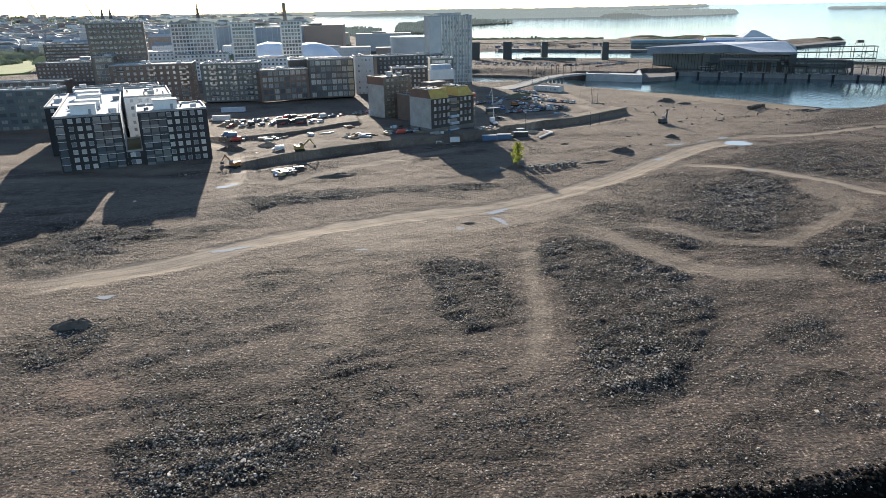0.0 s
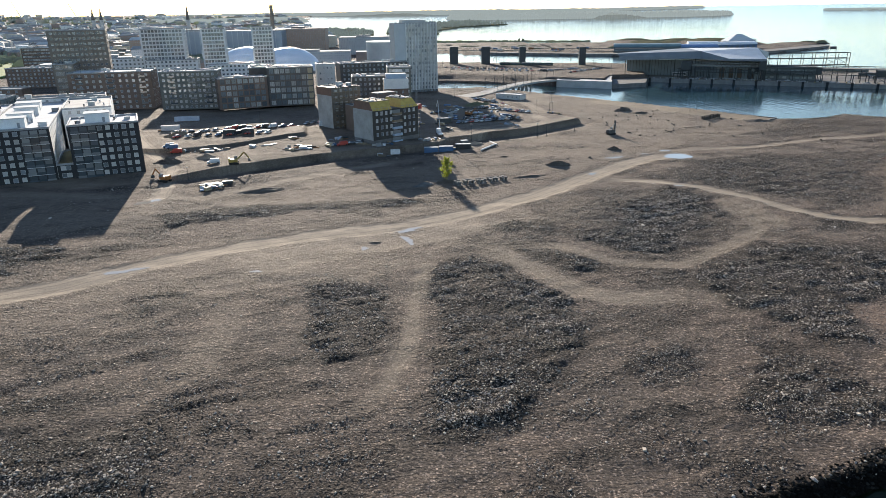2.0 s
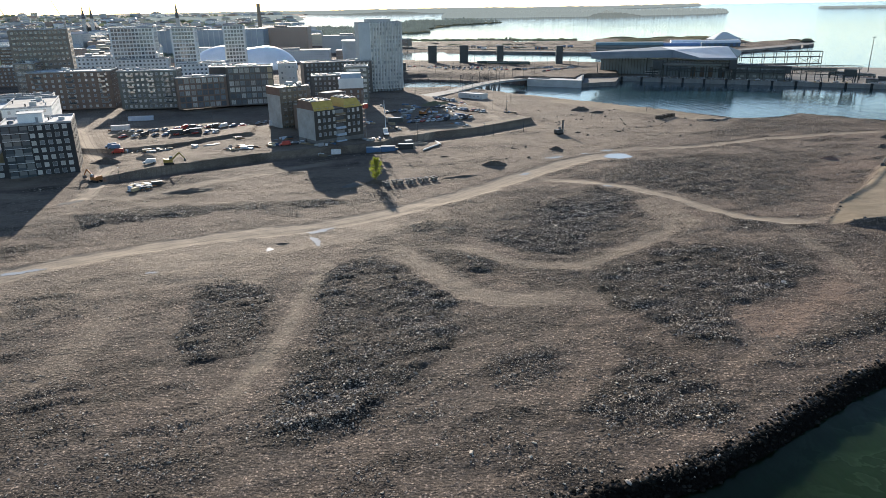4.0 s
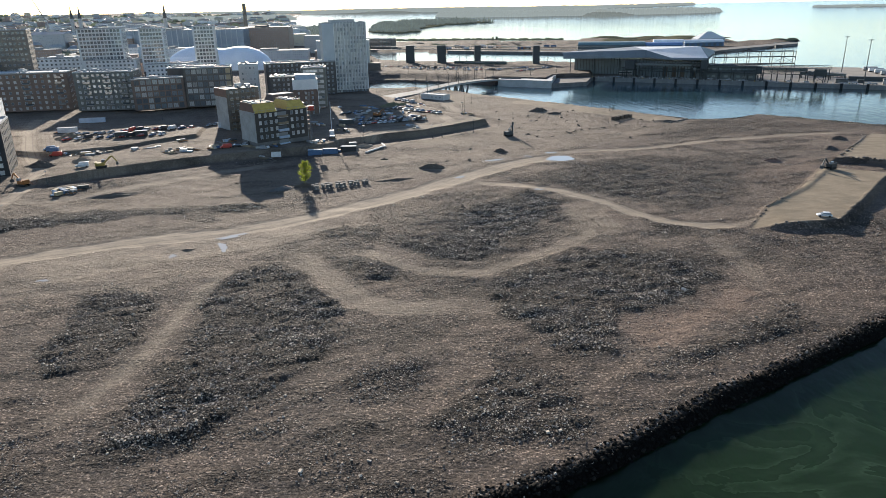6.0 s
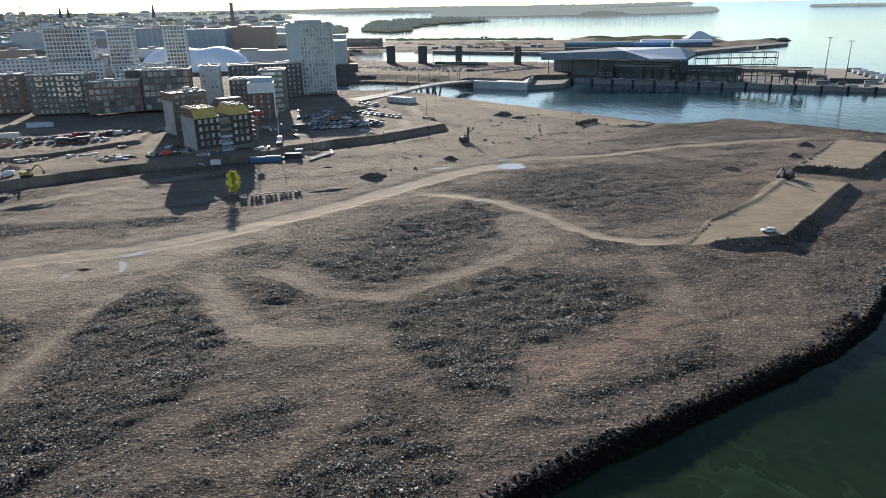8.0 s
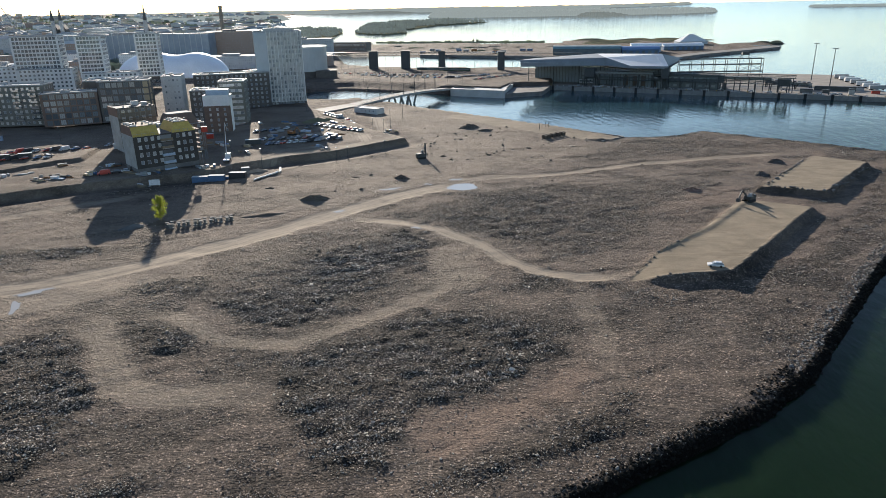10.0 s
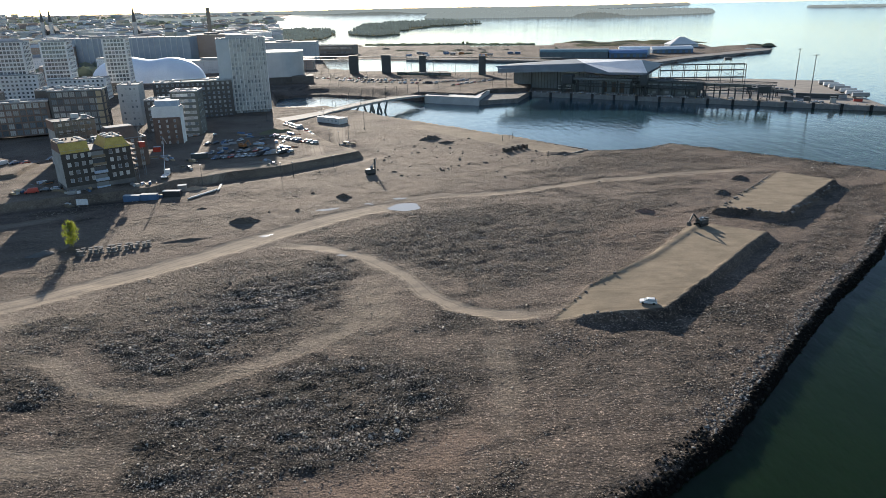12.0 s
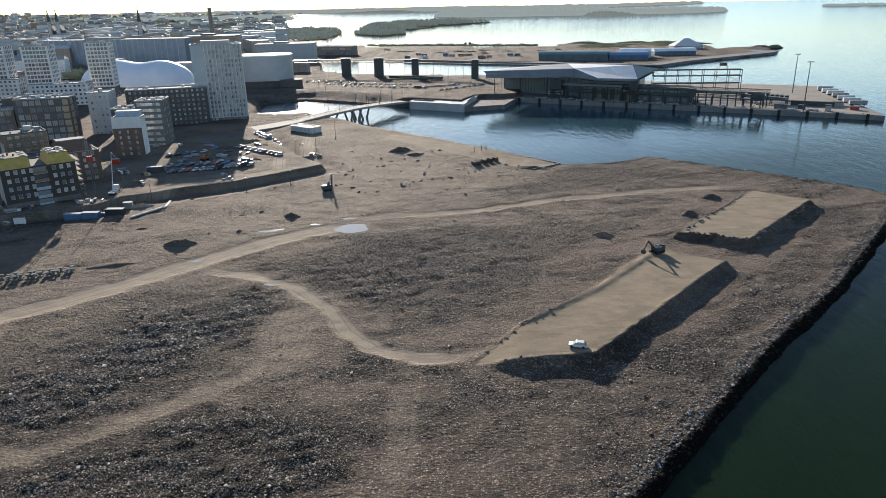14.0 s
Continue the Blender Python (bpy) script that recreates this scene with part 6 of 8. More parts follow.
for k, b in town.items():
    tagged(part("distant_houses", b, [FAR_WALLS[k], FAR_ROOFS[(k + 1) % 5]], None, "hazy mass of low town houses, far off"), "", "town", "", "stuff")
b = Mesh()
b.prism([(-800, 760), (-500, 745), (-482, 760), (-530, 860), (-600, 1000), (-800, 1000)], -4, 1.3)
tagged(part("lawn", b, GREENLAWN, None, "bright green park lawn between town blocks"), "", "lawn", "", "structure")
# woods between the houses
clumps = np.random.RandomState(31)
n_c = 2600
cy_ = 900 + 3300 * clumps.rand(n_c) ** 1.2
cx_ = np.minimum(clumps.uniform(-0.78, -0.17, n_c) * cy_ - 20, -262 - 0.28 * np.maximum(0, cy_ - 1620))
ICO_T = (lambda f: np.array([(-1, f, 0), (1, f, 0), (-1, -f, 0), (1, -f, 0), (0, -1, f), (0, 1, f), (0, -1, -f), (0, 1, -f), (f, 0, -1), (f, 0, 1), (-f, 0, -1), (-f, 0, 1)]) / 1.9)((1 + 5 ** 0.5) / 2)
ICO_TF = np.array([(0, 11, 5), (0, 5, 1), (0, 1, 7), (0, 7, 10), (0, 10, 11), (1, 5, 9), (5, 11, 4), (11, 10, 2), (10, 7, 6), (7, 1, 8), (3, 9, 4), (3, 4, 2), (3, 2, 6), (3, 6, 8), (3, 8, 9), (4, 9, 5), (2, 4, 11), (6, 2, 10), (8, 6, 7), (9, 8, 1)])
vv = ICO_T[None] * clumps.uniform(0.6, 1.35, (n_c, 12, 1)) * np.stack([clumps.uniform(6, 16, n_c), clumps.uniform(5, 10, n_c), clumps.uniform(5, 9, n_c)], -1)[:, None, :]
vv += np.stack([cx_, cy_, np.array([gz(a, b_) for a, b_ in zip(cx_, cy_)]) + 5], -1)[:, None, :]
ff = ICO_TF[None] + (np.arange(n_c) * 12)[:, None, None]
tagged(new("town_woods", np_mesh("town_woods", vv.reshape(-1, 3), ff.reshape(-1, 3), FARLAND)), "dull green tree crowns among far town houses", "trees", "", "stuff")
ch = thing("chimney", "tall round brick power station chimney", "chimney", pose(-377, 1530, 0))
b = Mesh()
b.bar((0, 0, 0), (0, 0, 78), 4.6, 14, 0, 3.6)
part("shaft", b, TAUPE, ch)
b = Mesh()
b.bar((0, 0, 76.5), (0, 0, 78.6), 3.9, 14)
part("rim", b, DARKCONC, ch)


def spire(x, y, top, body, w, label):
    e = thing("church", label, "church", pose(x, y, 0, 0, 0, 10))
    b = Mesh()
    b.box(-w / 2, -w / 2, 0, w / 2, w / 2, body)
    part("tower", b, FAR_WALLS[3], e)
    b = Mesh()
    b.bar((0, 0, body), (0, 0, top), w * 0.62, 8, 0, 0.15)
    part("spire", b, ROOFDARK, e)
    b = Mesh()
    b.box(-w, w / 2, 0, w, 4 * w, body * 0.55)
    b.prism([(-w, w / 2), (w, w / 2), (w, 4 * w), (-w, 4 * w)], body * 0.55, body * 0.8, 0, [(-0.2, w / 2), (0.2, w / 2), (0.2, 4 * w), (-0.2, 4 * w)])
    part("nave", b, ROOFDARK, e)


spire(-679, 1851, 90, 50, 8, "church with one slender green spire")
spire(-1003, 2001, 85, 52, 8, "church with tall twin grey spires")
spire(-980, 2001, 85, 52, 8, "church with tall twin grey spires")


def tower_crane(x, y, h, jib, lift, turn):
    e = thing("tower_crane", "pale lattice tower crane over the town", "tower crane", pose(x, y, 0, 0, 0, turn), "tower cranes")
    b = Mesh()
    for u, v in ((-1, -1), (1, -1), (1, 1), (-1, 1)):
        b.bar((u, v, 0), (u, v, h), 0.3, 4)
    for k in range(int(h / 5)):
        b.bar((-1, -1, k * 5), (1, -1, k * 5 + 5), 0.2, 4)
    part("mast", b, GALV, e)
    b = Mesh()
    tip = (jib * math.cos(lift), 0, h + jib * math.sin(lift))
    for v in (-0.8, 0.8):
        b.bar((0, v, h), tip, 0.3, 4)
    b.bar((0, 0, h + 1.8), tip, 0.3, 4)
    b.bar((0, 0, h), (-jib * 0.25, 0, h + 2), 0.7, 4)
    part("jib", b, GALV, e)
    b = Mesh()
    b.box(-1.4, -1.4, h - 2, 1.4, 1.4, h + 1)
    part("cab", b, WHITEPAINT, e)


tower_crane(-700, 1180, 52, 45, 1.15, 180)
tower_crane(-640, 1240, 54, 45, 1.1, 175)
tower_crane(-690, 1330, 58, 40, 0.05, 20)
# sheds on the outer harbour strip
def vaulted_shed(x, y, a, w, d, h, wall, roof, label):
    """A long shed with a shallow curved roof."""
    e = thing("harbour_shed", label, "harbour shed", pose(x, y, gz(x, y) - 0.3, 0, 0, a), "harbour sheds")
    b = Mesh()
    b.box(0, 0, 0, w, d, h)
    part("wall", b, wall, e)
    b = Mesh()
    arc = [(d / 2 - (d / 2 + 0.5) * math.cos(math.pi * k / 8), h + 4.2 * math.sin(math.pi * k / 8)) for k in range(9)]
    for (y0, z0), (y1, z1) in zip(arc, arc[1:]):
        b.quad((-0.4, y0, z0), (w + 0.4, y0, z0), (w + 0.4, y1, z1), (-0.4, y1, z1))
    for u in (-0.4, w + 0.4):
        b.face([(u, yy, zz_) for yy, zz_ in arc])
    part("roof", b, roof, e)
    for k in range(int(w / 9)):
        b = Mesh()
        b.box(k * 9 + 2, -0.12, 0, k * 9 + 6.5, 0, h * 0.75)
        part("shed_door", b, TEAL, e)


for x, y, a, w, d, h, mt, rf, lab in ((258, 1095, -13, 98, 26, 9, TEAL, TEALROOF, "long teal harbour shed with a curved roof"), (357, 1080, -3, 54, 24, 7, BLUEPAINT, BLUEROOF, "bright blue harbour shed"),
                                       (438, 1151, 5, 64, 24, 6, BLUEPAINT, PALEROOF, "blue harbour shed with a white roof"), (380, 1120, -10, 44, 20, 9, METALGREY, PALEROOF, "low pale harbour shed behind the blue one")):
    vaulted_shed(x, y, a, w, d, h, mt, rf, lab)
tent = thing("tent_hall", "white peaked tent hall on the harbour strip", "tent hall", pose(505, 1290, gz(505, 1290) - 0.3, 0, 0, 5))
b = Mesh()
b.prism([(0, 0), (52, 0), (52, 30), (0, 30)], 5, 17, 0, [(22, 14), (30, 14), (30, 16), (22, 16)])
part("canopy", b, WHITEPAINT, tent)
b = Mesh()
b.box(1, 1, 0, 51, 29, 5)
part("wall", b, METALGREY, tent)
store = house("harbour_store", "long low tan brick harbour store with a flat roof", -119, 1290, -14, 78, 24, 15, 2, TAUPE, {"F": (14, 3.6, 3.0, 2.0)}, ROOFGREY, clutter=3, z0=-3.4, category="harbour store", glass=GLASSDIM, cap=PALE)
# concrete wharf along the strip
for k, ring in enumerate(([(405, 988), (458, 1043), (627, 1174), (645, 1208), (632, 1214), (450, 1066), (396, 1002)], [(57, 1146), (218, 1068), (300, 1029), (404, 988), (398, 1002), (300, 1041), (220, 1082), (60, 1160)])):
    ring_thing("wharf", "low dark concrete wharf edge of the harbour strip", "wharf", ring, -9, -2.7, DARKCONC)
# grassy mounds and spoil heaps on the strip
rng = random.Random(23)
spots = [(rng.uniform(385, 585), rng.uniform(1370, 1545), rng.uniform(22, 48), rng.uniform(1.5, 4), GRASSY) for k in range(22)] + [(rng.uniform(650, 705), rng.uniform(1300, 1355), rng.uniform(8, 18), rng.uniform(2, 4), GRASSY) for k in range(6)]
spots += [(rng.uniform(0, 330), 0, rng.uniform(6, 16), rng.uniform(1.2, 3), SOIL if k % 2 else GRASSY) for k in range(20)]
for k, (x, y, w, h, mt) in enumerate(spots):
    y = y or rng.uniform(1240, 1440) - 0.3 * x
    e = thing("spoil_heap", "low mound of rough grass on the harbour strip" if mt is GRASSY else "low brown heap of earth on the harbour strip", "heap", pose(x, y, gz(x, y) - 0.4, 0, 0, rng.uniform(-25, 25)), "heaps on the harbour strip")
    b = Mesh()
    rim = [rng.uniform(0.75, 1.15) for k2 in range(14)]
    b.prism([(w * r * math.cos(t), w * 0.6 * r * math.sin(t)) for r, t in zip(rim, [k2 * math.pi / 7 for k2 in range(14)])], 0, h, 0, [(w * 0.4 * r * math.cos(t), w * 0.25 * r * math.sin(t)) for r, t in zip(rim[3:] + rim[:3], [k2 * math.pi / 7 for k2 in range(14)])])
    part("earth", b, mt, e)
for k in range(16):
    x = rng.uniform(40, 320)
    y = 1120 - 0.36 * x + rng.uniform(20, 120) + 60
    trailer(x, y, gz(x, y), rng.uniform(-30, 30), rng.choice([WHITEPAINT, SILVER, BLUEPAINT, RUST]), "box trailer standing on the harbour strip", 9, group="trailers on the harbour strip")


# ---- far shores and woods ----
def wooded_land(name, label, x, y, length, depth, height, turn, seed, water=WATER_Z, res=70):
    """A low island with an uneven crown of woods, as one far mass."""
    u, v = np.meshgrid(np.linspace(-1, 1, res), np.linspace(-1, 1, 26))
    px, py = u * length / 2, v * depth / 2
    edge = 1 - np.abs(u) ** 5 - v ** 2 * 1.0 + 0.12 * fbm(px + seed * 500, py, length / 7, seed, 3)
    z = np.clip(edge * 6, -0.4, 1) * height * (0.62 + 0.16 * fbm(px + seed * 300, py, length / 14, seed + 5, 4) + 0.30 * np.random.RandomState(seed).rand(*u.shape))
    ids = np.arange(u.size).reshape(u.shape)
    q = np.stack([ids[:-1, :-1], ids[:-1, 1:], ids[1:, 1:], ids[1:, :-1]], -1).reshape(-1, 4)
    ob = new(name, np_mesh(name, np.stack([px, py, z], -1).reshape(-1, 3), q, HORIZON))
    ob.matrix_basis = pose(x, y, water, 0, 0, turn)
    return tagged(ob, label, "woods", "", "structure")


def water_at(r):
    return WATER_Z + 64.0 * max(0.0, min(1.0, (r - 2600) / 2350)) ** 1.7



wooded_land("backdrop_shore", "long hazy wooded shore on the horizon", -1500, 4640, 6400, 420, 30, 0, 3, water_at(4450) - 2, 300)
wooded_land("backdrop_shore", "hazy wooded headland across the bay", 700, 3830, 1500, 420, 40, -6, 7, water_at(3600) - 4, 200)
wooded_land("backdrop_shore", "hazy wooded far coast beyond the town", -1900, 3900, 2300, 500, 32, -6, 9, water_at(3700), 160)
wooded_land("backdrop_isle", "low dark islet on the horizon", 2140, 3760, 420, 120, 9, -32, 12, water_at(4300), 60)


def wooded_isle(label, ring, count, low, high, seed):
    """Flat land carrying many separate tree crowns."""
    r = np.array(ring, float)
    e = thing("backdrop_isle", label, "island", pose(0, 0, 0), "", "structure")
    b = Mesh()
    mid_ = r.mean(0)
    zs = [water_at(math.hypot(x - 90, y)) for x, y in ring]
    n = len(ring)
    b.v = [(x, y, z - 1) for (x, y), z in zip(ring, zs)] + [(mid_[0] + (x - mid_[0]) * 0.97, mid_[1] + (y - mid_[1]) * 0.97, z + 2.2) for (x, y), z in zip(ring, zs)]
    b.f = [(k, (k + 1) % n, n + (k + 1) % n, n + k) for k in range(n)] + [tuple(range(n, 2 * n))]
    b.m = [0] * (n + 1)
    part("shore_land", b, GRASSY, e)
    q = np.random.RandomState(seed)
    px = q.uniform(r[:, 0].min(), r[:, 0].max(), 40000)
    py = q.uniform(r[:, 1].min(), r[:, 1].max(), 40000)
    ok = (signed(px, py, r) > 3) & (fbm(px, py, 60, seed, 3) > -0.45)
    px, py = px[ok][:count], py[ok][:count]
    h = q.uniform(low, high, len(px)) * (0.75 + 0.3 * wavy(px, py, 40, seed + 2))
    zb = np.array([water_at(math.hypot(a - 90, c)) for a, c in zip(px, py)]) + 1.5
    v = ICO_T[None] * q.uniform(0.6, 1.3, (len(px), 12, 1)) * np.stack([q.uniform(2.5, 5, len(px)), q.uniform(2.5, 5, len(px)), h * 0.45], -1)[:, None, :]
    v += np.stack([px, py, zb + h * 0.5], -1)[:, None, :]
    f = ICO_TF[None] + (np.arange(len(px)) * 12)[:, None, None]
    # crowns carry the painted haze glow
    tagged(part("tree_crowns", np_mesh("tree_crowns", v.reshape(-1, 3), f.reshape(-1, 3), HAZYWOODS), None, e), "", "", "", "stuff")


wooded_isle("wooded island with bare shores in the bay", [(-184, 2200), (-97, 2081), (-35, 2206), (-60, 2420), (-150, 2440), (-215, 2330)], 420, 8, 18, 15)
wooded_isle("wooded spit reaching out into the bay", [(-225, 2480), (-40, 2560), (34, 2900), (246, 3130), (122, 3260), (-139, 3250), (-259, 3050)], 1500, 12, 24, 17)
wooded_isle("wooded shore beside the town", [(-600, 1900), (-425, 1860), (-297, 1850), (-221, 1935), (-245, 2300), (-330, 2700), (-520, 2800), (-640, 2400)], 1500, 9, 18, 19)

# a row of small trees along the strip
# dark hedge bank under the row of trees
b = Mesh()
for k in range(40):
    t0, t1 = k / 40, (k + 1.02) / 40
    x0, y0, x1, y1 = -60 + 350 * t0, 1566 - 104 * t0, -60 + 350 * t1, 1566 - 104 * t1
    h = 2.2 + 0.9 * math.sin(k * 2.3) + 0.5 * math.sin(k * 5.1)
    b.prism([(x0, y0 - 3), (x1, y1 - 3), (x1, y1 + 3), (x0, y0 + 3)], -4.5, -2.6 + h, 0, [(x0, y0 - 1), (x1, y1 - 1), (x1, y1 + 1), (x0, y0 + 1)])
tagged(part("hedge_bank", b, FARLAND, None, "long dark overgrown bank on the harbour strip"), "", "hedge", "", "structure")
small = thing("tree", "small dark tree in a row along the harbour strip", "tree", pose(-31, 1560, gz(-31, 1560)), "row of trees on the harbour strip")
b = Mesh()
b.bar((0, 0, -0.5), (0, 0, 4), 0.45, 5, 0, 0.25)
part("trunk", b, WOOD, small)
q = np.random.RandomState(77)
n_k = 34
v = ICO_T[None] * q.uniform(0.6, 1.3, (n_k, 12, 1)) * q.uniform(0.7, 1.3, (n_k, 1, 1)) + np.stack([q.normal(0, 1.1, n_k), q.normal(0, 1.1, n_k), 4.2 + q.normal(0, 1.0, n_k)], -1)[:, None, :]
part("crown", np_mesh("crown", v.reshape(-1, 3), (ICO_TF[None] + (np.arange(n_k) * 12)[:, None, None]).reshape(-1, 3), FOREST), None, small)
for k in range(1, 40):
    t = k / 39
    x, y = -31 + 318 * t, 1560 - 96 * t + (k * 7 % 3)
    copy_thing(small, pose(x, y, gz(x, y), 0, 0, k * 77) @ Matrix.Scale(0.6 + 0.4 * (k * 13 % 7) / 7, 4))


# ---- things on the reclaimed land ----
def heap(x, y, w, d, h, mt, label, turn=0.0, seed=1, name="earth_mound", group="heaps of earth and rubble"):
    """An uneven heap of earth, rubble or brush."""
    res = 19
    u, v = np.meshgrid(np.linspace(-1, 1, res), np.linspace(-1, 1, res))
    rs = np.random.RandomState(seed)
    r = np.hypot(u, v) + 0.22 * fbm(u * 7 + seed * 31, v * 7, 3.0, seed, 3)
    z = np.clip(1 - r, 0, 1) ** 0.8 * h * (0.75 + 0.5 * rs.rand(res, res)) - 0.15
    ids = np.arange(res * res).reshape(res, res)
    q = np.stack([ids[:-1, :-1], ids[:-1, 1:], ids[1:, 1:], ids[1:, :-1]], -1).reshape(-1, 4)
    keep = (z.ravel()[q] > -0.14).any(1)
    c, s = math.cos(radians(turn)), math.sin(radians(turn))
    px, py = u * w / 2 * c - v * d / 2 * s, u * w / 2 * s + v * d / 2 * c
    base = np.array([[gz(x + px[j, i], y + py[j, i]) for i in range(res)] for j in range(res)]) - gz(x, y)
    ob = new(name, np_mesh(name, np.stack([px, py, z + base], -1).reshape(-1, 3), q[keep], mt))
    ob.matrix_basis = pose(x, y, gz(x, y))
    return tagged(ob, label, "heap", group)


for k, (x, y, w, d, h, mt, lab, tn) in enumerate((
        (60, 287, 12, 5, 2.0, SOIL, "dark heap of brush and earth", 10), (91, 321, 7, 4, 1.6, SOIL, "dark heap of brush and earth", 0), (122, 439, 14, 7, 2.2, SOIL, "long dark mound of spoil", 20),
        # The first two mounds below are dark soil added in place of dark hollows.
        (-88.6, 120, 9, 5, 1.3, SOIL, "low dark mound standing in for a hollow", 15), (-56, 246, 20, 6, 1.2, SOIL, "low dark mound standing in for a hollow beside the cut", 25), (-7.5, 188.5, 5, 2.5, 0.5, SOIL, "small muddy heap by the track", 0),
        (167, 416, 10, 6, 1.2, SOIL, "heap of broken rock by the shore", 30), (192, 402, 18, 8, 1.1, SOIL, "heap of broken rock by the shore", -10), (263, 350, 8, 5, 1.6, SOIL, "dark rock heap beside the fill", 0),
        (247, 327, 9, 6, 1.6, SOIL, "dark rock heap beside the fill", 40), (209, 301, 8, 4, 1.2, REDBRICK, "low mound of reddish earth", 0), (131, 430, 10, 4, 1.0, SOIL, "small mound of dark spoil", 10), (-110, 292, 12, 8, 2.2, SOIL, "brown heap of dug earth", 0),
        (-96, 300, 9, 6, 1.8, SAND, "pale heap of sand on the site", 0), (-128, 350, 14, 8, 2.5, WOOD, "untidy heap of timber and rubbish", 30), (12, 258, 9, 4, 1.3, SOIL, "earth bank around the tree foot", 25),
        (4, 254, 10, 3.5, 1.2, ROCKDARK, "bank of dark rubble near the tree", 30), (46, 268, 18, 3, 0.7, SOIL, "low earth bank along the track", 22), (24, 333, 12, 5, 1.5, SAND, "pale sand heap by the containers", 20), (30, 452, 20, 9, 2.2, GRASSY, "mossy spoil bank below the tower", 30))):
    heap(x, y, w, d, h, mt, lab, tn, k + 2)

# puddles
PUDDLE = bpy.data.materials.new("puddle_water")
n_, l_, p_ = nodes_of(PUDDLE)
p_.inputs["Base Color"].default_value, p_.inputs["Roughness"].default_value, p_.inputs["IOR"].default_value = (0.34, 0.31, 0.27, 1), 0.05, 1.33
p_.inputs["Specular IOR Level"].default_value = 0.9
for k, (x, y, w, d, tn) in enumerate(PUDDLES):
    b = Mesh()
    rs = random.Random(k)
    pts = []
    wob = [rs.uniform(0, 6.28) for j in range(4)]
    for j in range(44):
        t = 2 * math.pi * j / 44
        r = 0.95 + 0.06 * math.sin(3 * t + wob[1]) + 0.05 * math.sin(5 * t + wob[2]) if w > 9 else 0.8 + 0.22 * math.sin(2 * t + wob[0]) + 0.16 * math.sin(3 * t + wob[1]) + 0.12 * math.sin(5 * t + wob[2]) + 0.07 * math.sin(9 * t + wob[3])
        u, v = 1.3 * w / 2 * math.cos(t) * r, 1.3 * d / 2 * math.sin(t) * r
        pts.append((x + u * math.cos(radians(tn)) - v * math.sin(radians(tn)), y + u * math.sin(radians(tn)) + v * math.cos(radians(tn)), puddle_z[k] + 0.05))
    b.face(pts)
    tagged(part("puddle", b, PUDDLE, None, "shallow muddy puddle reflecting the sky"), "", "puddle", "puddles on the tracks", "structure")

# the single young tree
tree = thing("tree", "slim young tree with fresh yellow-green leaves", "tree", pose(12.5, 258.0, gz(12.5, 258) + 0.6))
b = Mesh()
b.bar((0, 0, -0.8), (0.05, 0.1, 2.6), 0.2, 7, 0, 0.15)
b.bar((0.05, 0.1, 2.6), (0, 0, 8.6), 0.15, 7, 0, 0.03)
part("trunk", b, WOOD, tree)
rs = random.Random(5)
limbs, tips = Mesh(), []
for k in range(26):
    z = 1.2 + 7.2 * k / 26
    t, reach = rs.uniform(0, 6.28), (2.9 - abs(z - 3.6) * 0.40) * rs.uniform(0.6, 1.1)
    tip = (reach * math.cos(t), reach * math.sin(t), z + reach * 0.9)
    limbs.bar((0, 0, z), tip, 0.05, 4, 0, 0.015)
    tips += [(0, 0, z), tip]
part("limbs", limbs, WOOD, tree)
leaf = Mesh()
for k in range(0, len(tips), 2):
    a, c = Vector(tips[k]), Vector(tips[k + 1])
    for j in range(90):
        t = rs.random() ** 0.6
        p = a.lerp(c, t) + Vector((rs.gauss(0, 0.32), rs.gauss(0, 0.32), rs.gauss(0, 0.34)))
        q = Euler((rs.uniform(0, 6.3), rs.uniform(0, 6.3), rs.uniform(0, 6.3))).to_matrix()
        s = rs.uniform(0.13, 0.26)
        leaf.quad(*[tuple(p + q @ Vector(v) * s) for v in ((-1, 0, 0), (0, -0.6, 0.1), (1, 0, 0), (0, 0.6, 0.1))])
part("crown", leaf, LEAF, tree, "loose crown of small spring leaves")

# row of cast concrete blocks beside the tree
blk = thing("concrete_block", "pale T-shaped cast concrete block", "concrete block", pose(0, 0, -50), "row of concrete blocks")
b = Mesh()
b.box(-0.75, -0.55, 0, 0.75, 0.55, 0.3)
part("foot", b, DARKCONC, blk)
b = Mesh()
b.box(-0.25, -0.5, 0.3, 0.25, 0.5, 1.25)
b.box(-0.6, -0.52, 1.25, 0.6, 0.52, 1.55)
part("stem", b, DARKCONC, blk)
first = True
for k in range(13):
    for row in (0, 1):
        x, y = 15.8 + k * 1.6 + row * 0.8 + 0.35 * math.sin(k * 4.1 + row), 254.8 + k * 0.74 - row * 1.9 + 0.4 * math.sin(k * 2.7 + 2 * row)
        m = pose(x, y, gz(x, y) - 0.08, 0, 0, 24 + 22 * math.sin(k * 3.3 + row * 1.7))
        if first:
            blk.matrix_basis, first = m, False
        else:
            copy_thing(blk, m)


def tracks_under(e, L, W, mt=RUBBER):
    for s in (-1, 1):
        b = Mesh()
        b.prism([(-L / 2 + 0.3, s * W / 2 - 0.3), (L / 2 - 0.3, s * W / 2 - 0.3), (L / 2 - 0.3, s * W / 2 + 0.3), (-L / 2 + 0.3, s * W / 2 + 0.3)], 0, 0.9, 0, [(-L / 2, s * W / 2 - 0.3), (L / 2, s * W / 2 - 0.3), (L / 2, s * W / 2 + 0.3), (-L / 2, s * W / 2 + 0.3)])
        part("crawler_track", b, mt, e)


